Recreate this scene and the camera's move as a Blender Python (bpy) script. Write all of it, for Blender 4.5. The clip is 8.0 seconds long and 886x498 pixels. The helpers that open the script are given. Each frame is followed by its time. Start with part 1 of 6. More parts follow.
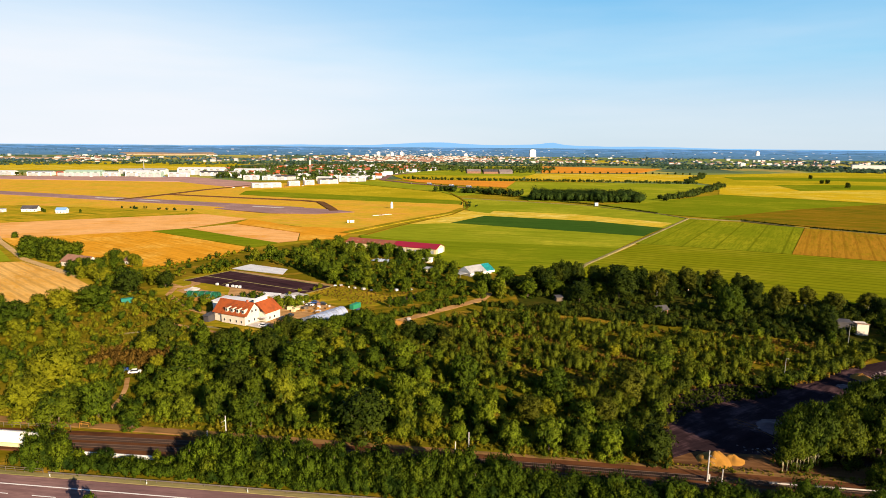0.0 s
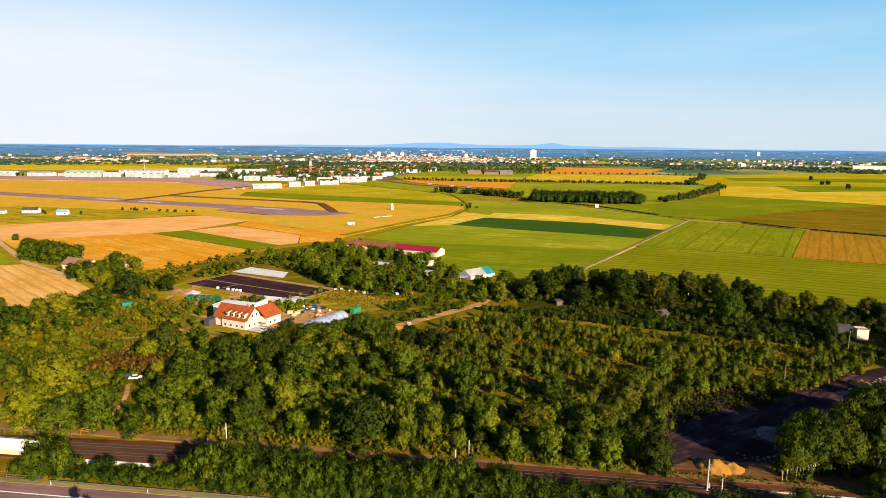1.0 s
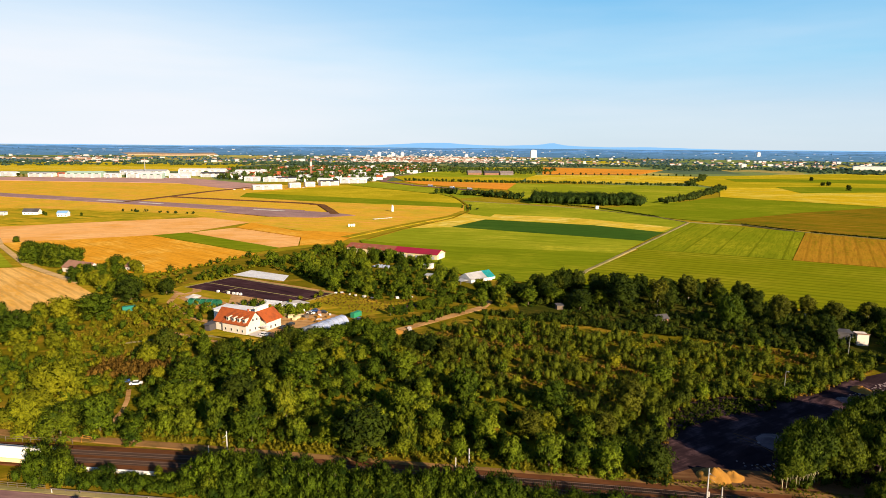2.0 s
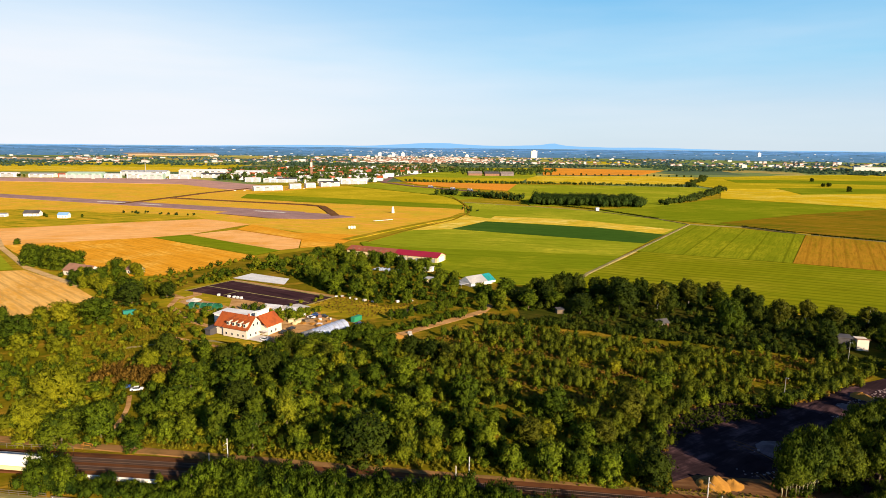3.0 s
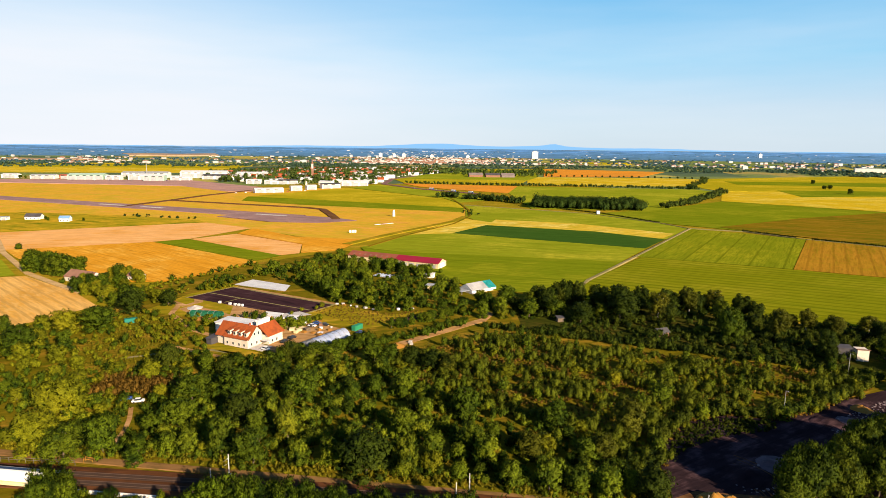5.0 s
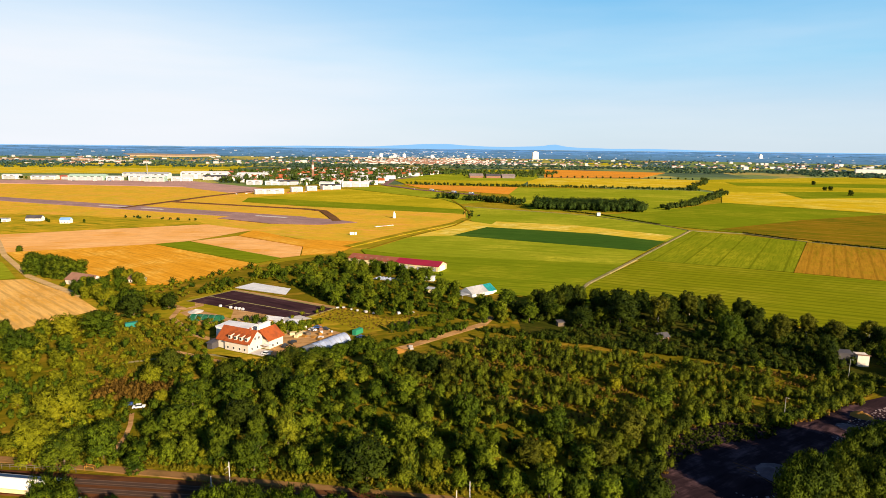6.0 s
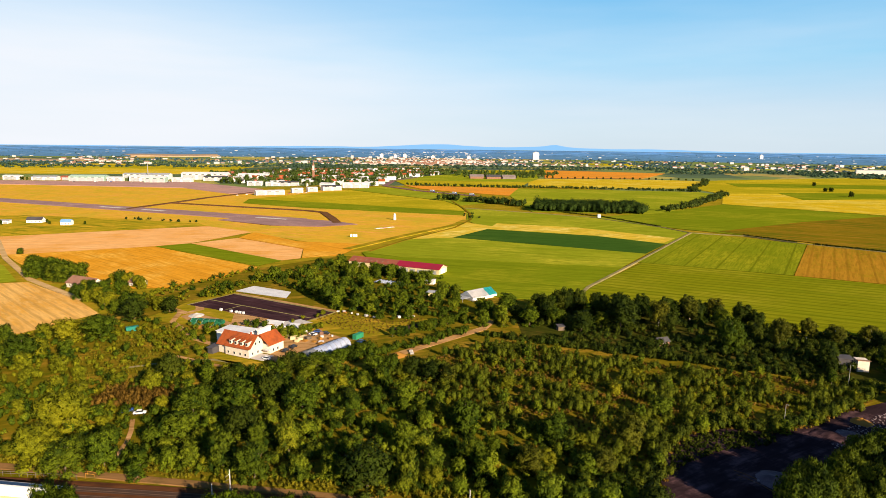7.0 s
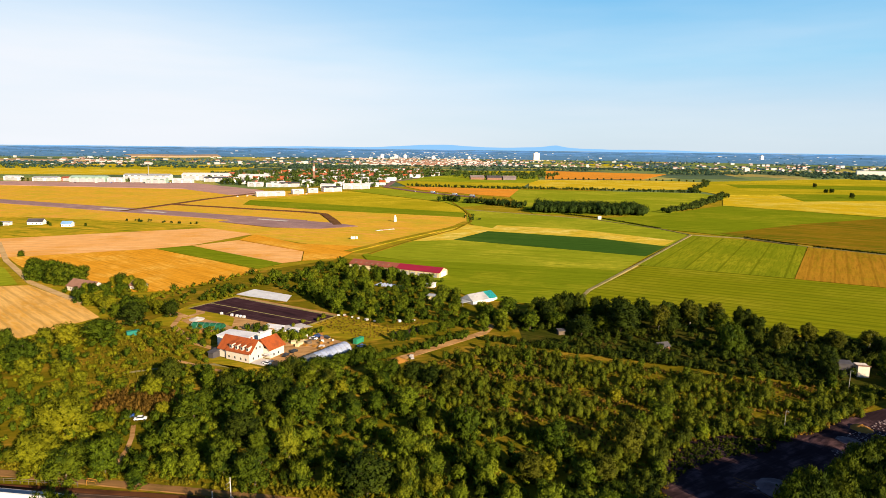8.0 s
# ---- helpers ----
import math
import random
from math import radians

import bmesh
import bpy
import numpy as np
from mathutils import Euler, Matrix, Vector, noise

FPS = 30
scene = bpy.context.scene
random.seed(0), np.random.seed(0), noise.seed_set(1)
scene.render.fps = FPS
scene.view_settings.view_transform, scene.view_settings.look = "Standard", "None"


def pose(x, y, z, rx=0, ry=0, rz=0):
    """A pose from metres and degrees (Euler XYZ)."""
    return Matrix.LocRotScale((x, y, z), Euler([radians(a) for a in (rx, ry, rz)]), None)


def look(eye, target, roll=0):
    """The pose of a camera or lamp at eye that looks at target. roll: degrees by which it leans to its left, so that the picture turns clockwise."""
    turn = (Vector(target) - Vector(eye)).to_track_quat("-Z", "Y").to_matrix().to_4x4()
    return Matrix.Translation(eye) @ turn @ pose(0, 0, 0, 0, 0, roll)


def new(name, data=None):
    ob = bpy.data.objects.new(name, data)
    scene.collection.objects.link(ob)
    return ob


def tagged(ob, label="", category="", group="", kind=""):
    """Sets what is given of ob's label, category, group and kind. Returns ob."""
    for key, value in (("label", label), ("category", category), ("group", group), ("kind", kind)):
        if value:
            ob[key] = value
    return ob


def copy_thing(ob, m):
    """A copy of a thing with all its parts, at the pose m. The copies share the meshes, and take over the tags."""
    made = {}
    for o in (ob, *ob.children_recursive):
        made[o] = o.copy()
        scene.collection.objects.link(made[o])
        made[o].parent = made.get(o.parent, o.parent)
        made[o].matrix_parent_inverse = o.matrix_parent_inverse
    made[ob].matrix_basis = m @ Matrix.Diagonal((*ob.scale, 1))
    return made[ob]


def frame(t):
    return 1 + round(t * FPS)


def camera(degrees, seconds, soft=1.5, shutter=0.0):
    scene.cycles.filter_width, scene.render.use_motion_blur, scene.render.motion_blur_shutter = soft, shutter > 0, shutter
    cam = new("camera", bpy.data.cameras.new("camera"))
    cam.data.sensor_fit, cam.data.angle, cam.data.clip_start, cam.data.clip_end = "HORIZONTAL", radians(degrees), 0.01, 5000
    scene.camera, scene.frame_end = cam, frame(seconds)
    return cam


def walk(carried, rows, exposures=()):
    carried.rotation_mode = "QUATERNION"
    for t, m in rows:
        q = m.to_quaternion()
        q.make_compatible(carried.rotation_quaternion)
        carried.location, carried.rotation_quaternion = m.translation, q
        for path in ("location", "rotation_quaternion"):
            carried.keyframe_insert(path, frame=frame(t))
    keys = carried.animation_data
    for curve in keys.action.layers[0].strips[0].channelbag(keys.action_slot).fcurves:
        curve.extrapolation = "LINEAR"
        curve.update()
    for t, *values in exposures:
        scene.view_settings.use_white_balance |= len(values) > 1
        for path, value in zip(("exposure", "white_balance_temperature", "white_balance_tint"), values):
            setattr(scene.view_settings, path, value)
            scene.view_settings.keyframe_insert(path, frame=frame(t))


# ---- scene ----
# The camera: a drone that rises almost straight up, from 80 m to 98 m.
cam = camera(72.0, 8.0, soft=0.85)


def drone(t):
    s = t / 8.0
    yaw = radians(0.2538 * s + 0.0515 * s * s)
    tilt = radians(-9.516 - 0.0894 * s + 0.0885 * s * s)
    roll = 0.4495 + 0.2220 * s - 0.0073 * s * s
    eye = Vector((-0.06 * s, 0.99 * s, 80.0 + 17.604 * s + 0.155 * s * s))
    ahead = Vector((-math.sin(yaw) * math.cos(tilt), math.cos(yaw) * math.cos(tilt), math.sin(tilt)))
    return look(eye, eye + ahead * 100.0, roll)


walk(cam, [(0.5 * k, drone(0.5 * k)) for k in range(17)])
scene.view_settings.exposure = 1.27

# ---- light: a low evening sun behind the camera, to its right, and a clear sky with a thin veil ----
SUN_AZIMUTH, SUN_HEIGHT = 143.0, 21.0
az, el = radians(SUN_AZIMUTH), radians(SUN_HEIGHT)
to_sun = Vector((math.sin(az) * math.cos(el), math.cos(az) * math.cos(el), math.sin(el)))
sun = new("sun", bpy.data.lights.new("sun", "SUN"))
sun.data.energy, sun.data.angle, sun.data.color = 5.0, radians(0.5), (1.0, 0.80, 0.56)
sun.matrix_world = look(to_sun * 200.0, (0, 0, 0))

world = bpy.data.worlds.new("world")
scene.world = world
world.use_nodes = True
wn, wl = world.node_tree.nodes, world.node_tree.links
wn.clear()
sky = wn.new("ShaderNodeTexSky")
sky.sky_type, sky.sun_disc = "NISHITA", False
sky.sun_elevation, sky.sun_rotation = el, az
sky.air_density, sky.dust_density, sky.ozone_density = 1.0, 0.6, 2.0
SKY = 0.046
coord = wn.new("ShaderNodeTexCoord")
xyz = wn.new("ShaderNodeSeparateXYZ")
wl.new(coord.outputs["Generated"], xyz.inputs[0])
# the clear sky's tint from the horizon upward
tint = wn.new("ShaderNodeValToRGB")
stops = [(0.0, (6.3, 7.7, 8.9)), (0.06, (5.8, 7.4, 9.0)), (0.13, (3.3, 6.7, 9.3)), (0.22, (1.6, 5.3, 8.8)), (0.5, (0.55, 1.5, 3.6)), (1.0, (0.35, 0.9, 2.6))]
for k, (at, c) in enumerate(stops):
    e = tint.color_ramp.elements[k] if k < 2 else tint.color_ramp.elements.new(at)
    e.position, e.color = at, (*c, 1)
wl.new(xyz.outputs["Z"], tint.inputs["Fac"])
clear = wn.new("ShaderNodeMix")
clear.data_type = "RGBA"
clear.inputs[0].default_value = 0.8
wl.new(sky.outputs[0], clear.inputs[6])
wl.new(tint.outputs[0], clear.inputs[7])
# a thin white veil, thicker to the west and low down
stretch = wn.new("ShaderNodeMapping")
stretch.inputs["Scale"].default_value = (1.2, 1.2, 9.0)
stretch.inputs["Rotation"].default_value = (0.0, radians(5.0), 0.0)
veil = wn.new("ShaderNodeTexNoise")
veil.inputs["Scale"].default_value, veil.inputs["Detail"].default_value, veil.inputs["Roughness"].default_value = 2.0, 5.0, 0.5
wl.new(coord.outputs["Generated"], stretch.inputs["Vector"])
wl.new(stretch.outputs[0], veil.inputs["Vector"])
streaks = wn.new("ShaderNodeMapRange")
streaks.inputs["From Min"].default_value, streaks.inputs["From Max"].default_value = 0.35, 0.75
wl.new(veil.outputs["Fac"], streaks.inputs["Value"])
west = wn.new("ShaderNodeMapRange")
west.interpolation_type = "SMOOTHSTEP"
west.inputs["From Min"].default_value, west.inputs["From Max"].default_value = 0.30, -0.50
wl.new(xyz.outputs["X"], west.inputs["Value"])
low = wn.new("ShaderNodeMapRange")
low.interpolation_type = "SMOOTHSTEP"
low.inputs["From Min"].default_value, low.inputs["From Max"].default_value = 0.34, 0.10
wl.new(xyz.outputs["Z"], low.inputs["Value"])


def sum_of(a, op, b):
    k = wn.new("ShaderNodeMath")
    k.operation, k.use_clamp = op, True
    for i, v in enumerate((a, b)):
        if isinstance(v, float):
            k.inputs[i].default_value = v
        else:
            wl.new(v, k.inputs[i])
    return k.outputs[0]


thick = sum_of(sum_of(west.outputs[0], "MULTIPLY", 0.75), "ADD", sum_of(streaks.outputs[0], "MULTIPLY", 0.28))
blend = wn.new("ShaderNodeMix")
blend.data_type = "RGBA"
blend.inputs[7].default_value = (8.3, 8.5, 9.0, 1.0)
wl.new(sum_of(thick, "MULTIPLY", low.outputs[0]), blend.inputs[0])
wl.new(clear.outputs[2], blend.inputs[6])
back = wn.new("ShaderNodeBackground")
back.inputs["Strength"].default_value = SKY
out = wn.new("ShaderNodeOutputWorld")
wl.new(blend.outputs[2], back.inputs["Color"])
wl.new(back.outputs[0], out.inputs["Surface"])


# ---- materials ----
def blank(name, roughness=0.8, metal=0.0):
    m = bpy.data.materials.new(name)
    m.use_nodes = True
    n, l = m.node_tree.nodes, m.node_tree.links
    b = n["Principled BSDF"]
    b.inputs["Roughness"].default_value, b.inputs["Metallic"].default_value = roughness, metal
    b.inputs["Specular IOR Level"].default_value = 0.25
    return m, n, l, b


def place(n, l, turn=0.0, scale=(1, 1, 1)):
    """World coordinates, turned about z and scaled."""
    g = n.new("ShaderNodeNewGeometry")
    m = n.new("ShaderNodeMapping")
    m.vector_type = "TEXTURE"
    m.inputs["Rotation"].default_value = (0, 0, radians(turn))
    m.inputs["Scale"].default_value = [1.0 / s for s in scale]
    l.new(g.outputs["Position"], m.inputs["Vector"])
    return m.outputs[0]


def noise_of(n, l, vec, scale, detail=4.0, rough=0.6):
    t = n.new("ShaderNodeTexNoise")
    t.inputs["Scale"].default_value, t.inputs["Detail"].default_value, t.inputs["Roughness"].default_value = scale, detail, rough
    if vec is not None:
        l.new(vec, t.inputs["Vector"])
    return t.outputs["Fac"]


def spread(n, l, value, lo, hi):
    r = n.new("ShaderNodeMapRange")
    r.interpolation_type = "SMOOTHSTEP"
    r.inputs["From Min"].default_value, r.inputs["From Max"].default_value = lo, hi
    l.new(value, r.inputs["Value"])
    return r.outputs[0]


def mixed(n, l, fac, a, b, mode="MIX"):
    x = n.new("ShaderNodeMix")
    x.data_type, x.blend_type = "RGBA", mode
    for sock, v in ((0, fac), (6, a), (7, b)):
        if isinstance(v, bpy.types.NodeSocket):
            l.new(v, x.inputs[sock])
        elif sock == 0:
            x.inputs[0].default_value = v
        else:
            x.inputs[sock].default_value = (*v, 1.0)
    return x.outputs[2]


def bumped(n, l, b, height, strength, distance):
    k = n.new("ShaderNodeBump")
    k.inputs["Strength"].default_value, k.inputs["Distance"].default_value = strength, distance
    l.new(height, k.inputs["Height"])
    l.new(k.outputs[0], b.inputs["Normal"])


def crop(name, base, patch, streak, turn=0.0, tram=0.0, lines=0.0, amount=0.6, mark=0.6, patchy=0.009):
    """A field: two colours in large patches, streaks along the rows, and, if given, tramlines every so many metres."""
    m, n, l, b = blank(name, 0.95)
    b.inputs["Specular IOR Level"].default_value = 0.0
    patch, streak = [[max(0.002, b0 + 1.6 * (v - b0)) for b0, v in zip(base, c0)] for c0 in (patch, streak)]
    p = place(n, l, turn)
    rows = place(n, l, turn, (0.006 * patchy / 0.009, 0.13 * max(1.0, patchy / 0.03), 0.1))
    fine = place(n, l, turn, (0.05, 0.55, 0.3))
    big = spread(n, l, noise_of(n, l, p, patchy, 6.0, 0.62), 0.44, 0.62)
    c = mixed(n, l, big, base, patch)
    s = n.new("ShaderNodeMath")
    s.operation = "MULTIPLY"
    s.inputs[1].default_value = amount
    l.new(spread(n, l, noise_of(n, l, rows, 1.0, 3.0, 0.6), 0.45, 0.70), s.inputs[0])
    c = mixed(n, l, s.outputs[0], c, streak)
    grain = noise_of(n, l, fine, 1.0, 5.0, 0.7)
    c = mixed(n, l, spread(n, l, grain, 0.25, 0.62), [v * 0.58 for v in base], c)
    tuft = noise_of(n, l, place(n, l, turn, (0.10, 0.32, 0.2)), 1.0, 4.0, 0.7)
    c = mixed(n, l, spread(n, l, tuft, 0.34, 0.54), [v * 0.86 for v in base], c)
    if tram:
        sep = n.new("ShaderNodeSeparateXYZ")
        l.new(p, sep.inputs[0])
        wob = n.new("ShaderNodeMath")
        wob.operation = "PINGPONG"
        wob.inputs[1].default_value = tram / 2
        l.new(sep.outputs["Y"], wob.inputs[0])
        line = spread(n, l, wob.outputs[0], lines * 1.3, lines * 0.6)
        k = n.new("ShaderNodeMath")
        k.operation = "MULTIPLY"
        k.inputs[1].default_value = mark
        l.new(line, k.inputs[0])
        c = mixed(n, l, k.outputs[0], c, [v * 0.45 for v in base])
    l.new(c, b.inputs["Base Color"])
    bumped(n, l, b, grain, 0.6, 0.3)
    return m


def plain(name, base, other, scale=1.5, roughness=0.75, metal=0.0, bump=0.02, low=0.4, high=0.7):
    """A surface of one colour with stains and grain, in the thing's own coordinates."""
    m, n, l, b = blank(name, roughness, metal)
    t = n.new("ShaderNodeTexCoord")
    big = noise_of(n, l, t.outputs["Object"], scale * 0.3, 4.0, 0.6)
    small = noise_of(n, l, t.outputs["Object"], scale * 6.0, 4.0, 0.65)
    c = mixed(n, l, spread(n, l, big, low, high), base, other)
    c = mixed(n, l, spread(n, l, small, 0.35, 0.75), c, [0.5 * (x + y) * 0.85 for x, y in zip(base, other)])
    l.new(c, b.inputs["Base Color"])
    bumped(n, l, b, small, 0.4, bump)
    return m


def leaves(name, dark, light, dry):
    dark, light, dry = [1.0 * v for v in dark], [1.42 * v for v in light], [1.38 * v for v in dry]
    m, n, l, b = blank(name, 0.75)
    b.inputs["Specular IOR Level"].default_value = 0.08
    g = n.new("ShaderNodeNewGeometry")
    o = n.new("ShaderNodeObjectInfo")
    w = place(n, l, 0.0)
    isle = mixed(n, l, spread(n, l, g.outputs["Random Per Island"], -0.5, 1.0), dark, light)
    tree = mixed(n, l, spread(n, l, o.outputs["Random"], 0.55, 1.0), isle, dry)
    far = mixed(n, l, spread(n, l, noise_of(n, l, w, 0.035, 3.0), 0.4, 0.68), tree, [0.5 * (x + y) for x, y in zip(light, dry)])
    shade = n.new("ShaderNodeMath")
    shade.operation = "FRACT"
    times = n.new("ShaderNodeMath")
    times.operation = "MULTIPLY"
    times.inputs[1].default_value = 7.13
    l.new(o.outputs["Random"], times.inputs[0])
    l.new(times.outputs[0], shade.inputs[0])
    far = mixed(n, l, spread(n, l, shade.outputs[0], 0.25, 1.0), far, [0.45 * (x + y) for x, y in zip(dark, light)])
    bush = noise_of(n, l, w, 0.22, 2.0, 0.5)
    far = mixed(n, l, spread(n, l, bush, 0.30, 0.52), [1.1 * x for x in dark], far)
    fine = noise_of(n, l, w, 3.0, 3.0, 0.7)
    far = mixed(n, l, spread(n, l, fine, 0.36, 0.57), [v * 0.8 for v in dark], far)
    l.new(far, b.inputs["Base Color"])
    t = n.new("ShaderNodeBsdfTranslucent")
    l.new(far, t.inputs["Color"])
    s = n.new("ShaderNodeMixShader")
    s.inputs[0].default_value = 0.26
    l.new(b.outputs[0], s.inputs[1])
    l.new(t.outputs[0], s.inputs[2])
    l.new(s.outputs[0], n["Material Output"].inputs["Surface"])
    return m


LEAF = leaves("leaf_green", (0.014, 0.030, 0.0016), (0.082, 0.118, 0.0040), (0.106, 0.116, 0.0040))
LEAF_HEDGE = leaves("leaf_hedge", (0.010, 0.024, 0.0012), (0.080, 0.118, 0.0035), (0.105, 0.122, 0.004))
LEAF_CLUMP = leaves("leaf_clump", (0.010, 0.022, 0.0014), (0.062, 0.088, 0.0032), (0.080, 0.090, 0.0035))
LEAF_YOUNG = leaves("leaf_young", (0.034, 0.056, 0.003), (0.136, 0.178, 0.006), (0.170, 0.165, 0.007))
LEAF_DARK = leaves("leaf_dark", (0.008, 0.017, 0.0014), (0.044, 0.064, 0.0034), (0.076, 0.076, 0.004))
LEAF_SCRUB = leaves("leaf_scrub", (0.042, 0.056, 0.003), (0.138, 0.158, 0.007), (0.185, 0.145, 0.008))
WEED = leaves("weed_green", (0.085, 0.080, 0.004), (0.190, 0.170, 0.007), (0.230, 0.160, 0.010))
LEAF_YELLOW = leaves("leaf_yellowish", (0.076, 0.086, 0.003), (0.164, 0.172, 0.005), (0.205, 0.172, 0.006))
LEAF_OLIVE = leaves("leaf_olive", (0.030, 0.036, 0.002), (0.092, 0.098, 0.006), (0.120, 0.105, 0.006))
LEAF_FAR = leaves("leaf_far", (0.014, 0.034, 0.006), (0.045, 0.072, 0.008), (0.06, 0.07, 0.009))
LEAF_TOWN = leaves("leaf_town", (0.045, 0.080, 0.015), (0.085, 0.115, 0.018), (0.11, 0.115, 0.018))
# far foliage, these two: the blue haze of distance is mixed into the leaves
LEAF_BELT_HAZED = leaves("leaf_belt_hazed", (0.040, 0.085, 0.055), (0.055, 0.095, 0.055), (0.07, 0.10, 0.05))
LEAF_DISTANT_HAZED = leaves("leaf_distant_hazed", (0.055, 0.120, 0.150), (0.065, 0.125, 0.150), (0.08, 0.125, 0.13))
REED = leaves("dry_reed", (0.090, 0.050, 0.007), (0.190, 0.110, 0.016), (0.17, 0.10, 0.014))
BARK = plain("bark", (0.16, 0.12, 0.08), (0.08, 0.06, 0.045), 2.0, 0.9)
WHITE_WALL = plain("white_render", (0.80, 0.77, 0.72), (0.70, 0.66, 0.60), 0.6, 0.85)
HOUSE_WALL = plain("cream_render", (0.64, 0.56, 0.47), (0.53, 0.46, 0.38), 0.6, 0.85)
SLEEPER = plain("dark_sleeper", (0.060, 0.036, 0.026), (0.04, 0.026, 0.02), 1.5, 0.9)
WHITE_ROOF = plain("white_sheet", (0.64, 0.63, 0.63), (0.48, 0.48, 0.50), 0.5, 0.6)
ORANGE_TILE = plain("orange_tile", (0.31, 0.066, 0.012), (0.19, 0.043, 0.010), 1.4, 0.8)
RED_TILE = plain("red_tile", (0.36, 0.095, 0.045), (0.26, 0.07, 0.04), 0.8, 0.8)
BROWN_TILE = plain("brown_tile", (0.25, 0.13, 0.085), (0.18, 0.09, 0.06), 0.8, 0.85)
MAGENTA_SHEET = plain("crimson_sheet", (0.25, 0.006, 0.030), (0.18, 0.010, 0.026), 0.4, 0.8)
RUST_SHEET = plain("rust_sheet", (0.26, 0.07, 0.035), (0.18, 0.06, 0.035), 0.4, 0.75)
TURQUOISE = plain("turquoise_sheet", (0.03, 0.42, 0.42), (0.03, 0.34, 0.36), 0.5, 0.55)
TEAL = plain("dull_teal_sheet", (0.010, 0.17, 0.13), (0.012, 0.12, 0.10), 0.5, 0.6)
GREEN_SHEET = plain("green_sheet", (0.02, 0.22, 0.11), (0.03, 0.16, 0.08), 0.6, 0.6)
GREY_SHEET = plain("grey_sheet", (0.34, 0.35, 0.37), (0.24, 0.25, 0.27), 0.5, 0.6)
BARN_ROOF = plain("weathered_barn_roof", (0.20, 0.16, 0.15), (0.14, 0.11, 0.11), 0.5, 0.8)
DARK_SHEET = plain("dark_roof", (0.07, 0.065, 0.07), (0.045, 0.04, 0.045), 0.5, 0.7)
CREAM_WALL = plain("cream_wall", (0.66, 0.55, 0.30), (0.56, 0.46, 0.26), 0.5, 0.85)
CONCRETE = plain("concrete", (0.50, 0.46, 0.42), (0.36, 0.33, 0.31), 0.8, 0.9)
STEEL = plain("galvanised", (0.34, 0.33, 0.31), (0.22, 0.21, 0.20), 1.0, 0.6, 0.2)
DULL_STEEL = plain("dull_steel", (0.15, 0.12, 0.10), (0.09, 0.075, 0.06), 1.0, 0.7, 0.1)
CITY_WALL = plain("city_wall", (0.50, 0.48, 0.47), (0.40, 0.38, 0.38), 0.02, 0.9)
RAIL_STEEL = plain("rail_steel", (0.13, 0.075, 0.05), (0.09, 0.05, 0.035), 1.0, 0.6, 0.3)
GLASS_DARK = plain("dark_glazing", (0.035, 0.04, 0.05), (0.02, 0.025, 0.03), 0.5, 0.15, 0.0, 0.0)
# white film, its base colour tinted blue for the reflected sky
FILM = plain("white_film_sky_tint", (0.54, 0.60, 0.76), (0.38, 0.46, 0.66), 0.5, 0.35)
PAINT_WHITE = plain("road_paint", (0.78, 0.77, 0.74), (0.62, 0.60, 0.57), 2.0, 0.8)
RUBBER = plain("rubber", (0.025, 0.025, 0.025), (0.04, 0.04, 0.04), 2.0, 0.8)

ASPHALT = crop("asphalt", (0.200, 0.113, 0.108), (0.225, 0.130, 0.120), (0.145, 0.090, 0.086), -7.0, amount=0.5, patchy=0.05)
RUNWAY = crop("runway_asphalt", (0.290, 0.180, 0.170), (0.340, 0.215, 0.195), (0.205, 0.130, 0.128), -24.0, amount=0.6, patchy=0.02)
APRON = crop("apron_concrete", (0.46, 0.265, 0.215), (0.38, 0.23, 0.20), (0.30, 0.18, 0.165), -12.0, amount=0.5, patchy=0.02)
DIRT = crop("bare_earth", (0.44, 0.245, 0.095), (0.31, 0.170, 0.060), (0.52, 0.32, 0.15), 20.0, amount=0.6, patchy=0.08)
# dark soil, deepened and purpled by tree shade put into the colour
DARK_SHADED_EARTH = crop("dark_shaded_earth", (0.030, 0.018, 0.021), (0.074, 0.042, 0.046), (0.016, 0.011, 0.014), 30.0, amount=0.7, patchy=0.09)
RUBBLE_EARTH = plain("rubble_earth", (0.13, 0.085, 0.095), (0.07, 0.045, 0.052), 1.2, 0.95, bump=0.1)
SAND = plain("sand", (0.34, 0.160, 0.022), (0.25, 0.115, 0.018), 0.8, 0.95, bump=0.1)
TRACK = crop("farm_track", (0.27, 0.22, 0.10), (0.22, 0.19, 0.075), (0.15, 0.15, 0.045), 0.0, amount=0.5, patchy=0.06)
PATH = crop("weedy_path", (0.25, 0.135, 0.052), (0.16, 0.098, 0.030), (0.10, 0.08, 0.016), -8.0, amount=0.8, patchy=0.1)
BROWN_EARTH = crop("brown_earth", (0.150, 0.072, 0.030), (0.105, 0.050, 0.022), (0.190, 0.105, 0.048), -8.0, amount=0.6, patchy=0.12)
PALE_TRACK = crop("pale_track", (0.56, 0.37, 0.17), (0.48, 0.31, 0.13), (0.40, 0.27, 0.10), 0.0, amount=0.5, patchy=0.06)
BALLAST = crop("ballast", (0.125, 0.050, 0.021), (0.095, 0.038, 0.017), (0.060, 0.028, 0.015), -7.0, amount=0.6, patchy=0.08)
FABRIC = crop("black_ground_fabric", (0.046, 0.022, 0.026), (0.066, 0.034, 0.038), (0.026, 0.014, 0.018), -30.0, amount=0.8, patchy=0.05)
STUBBLE = crop("pale_stubble", (0.74, 0.385, 0.130), (0.67, 0.32, 0.072), (0.77, 0.46, 0.195), 8.0, amount=0.6, patchy=0.015)
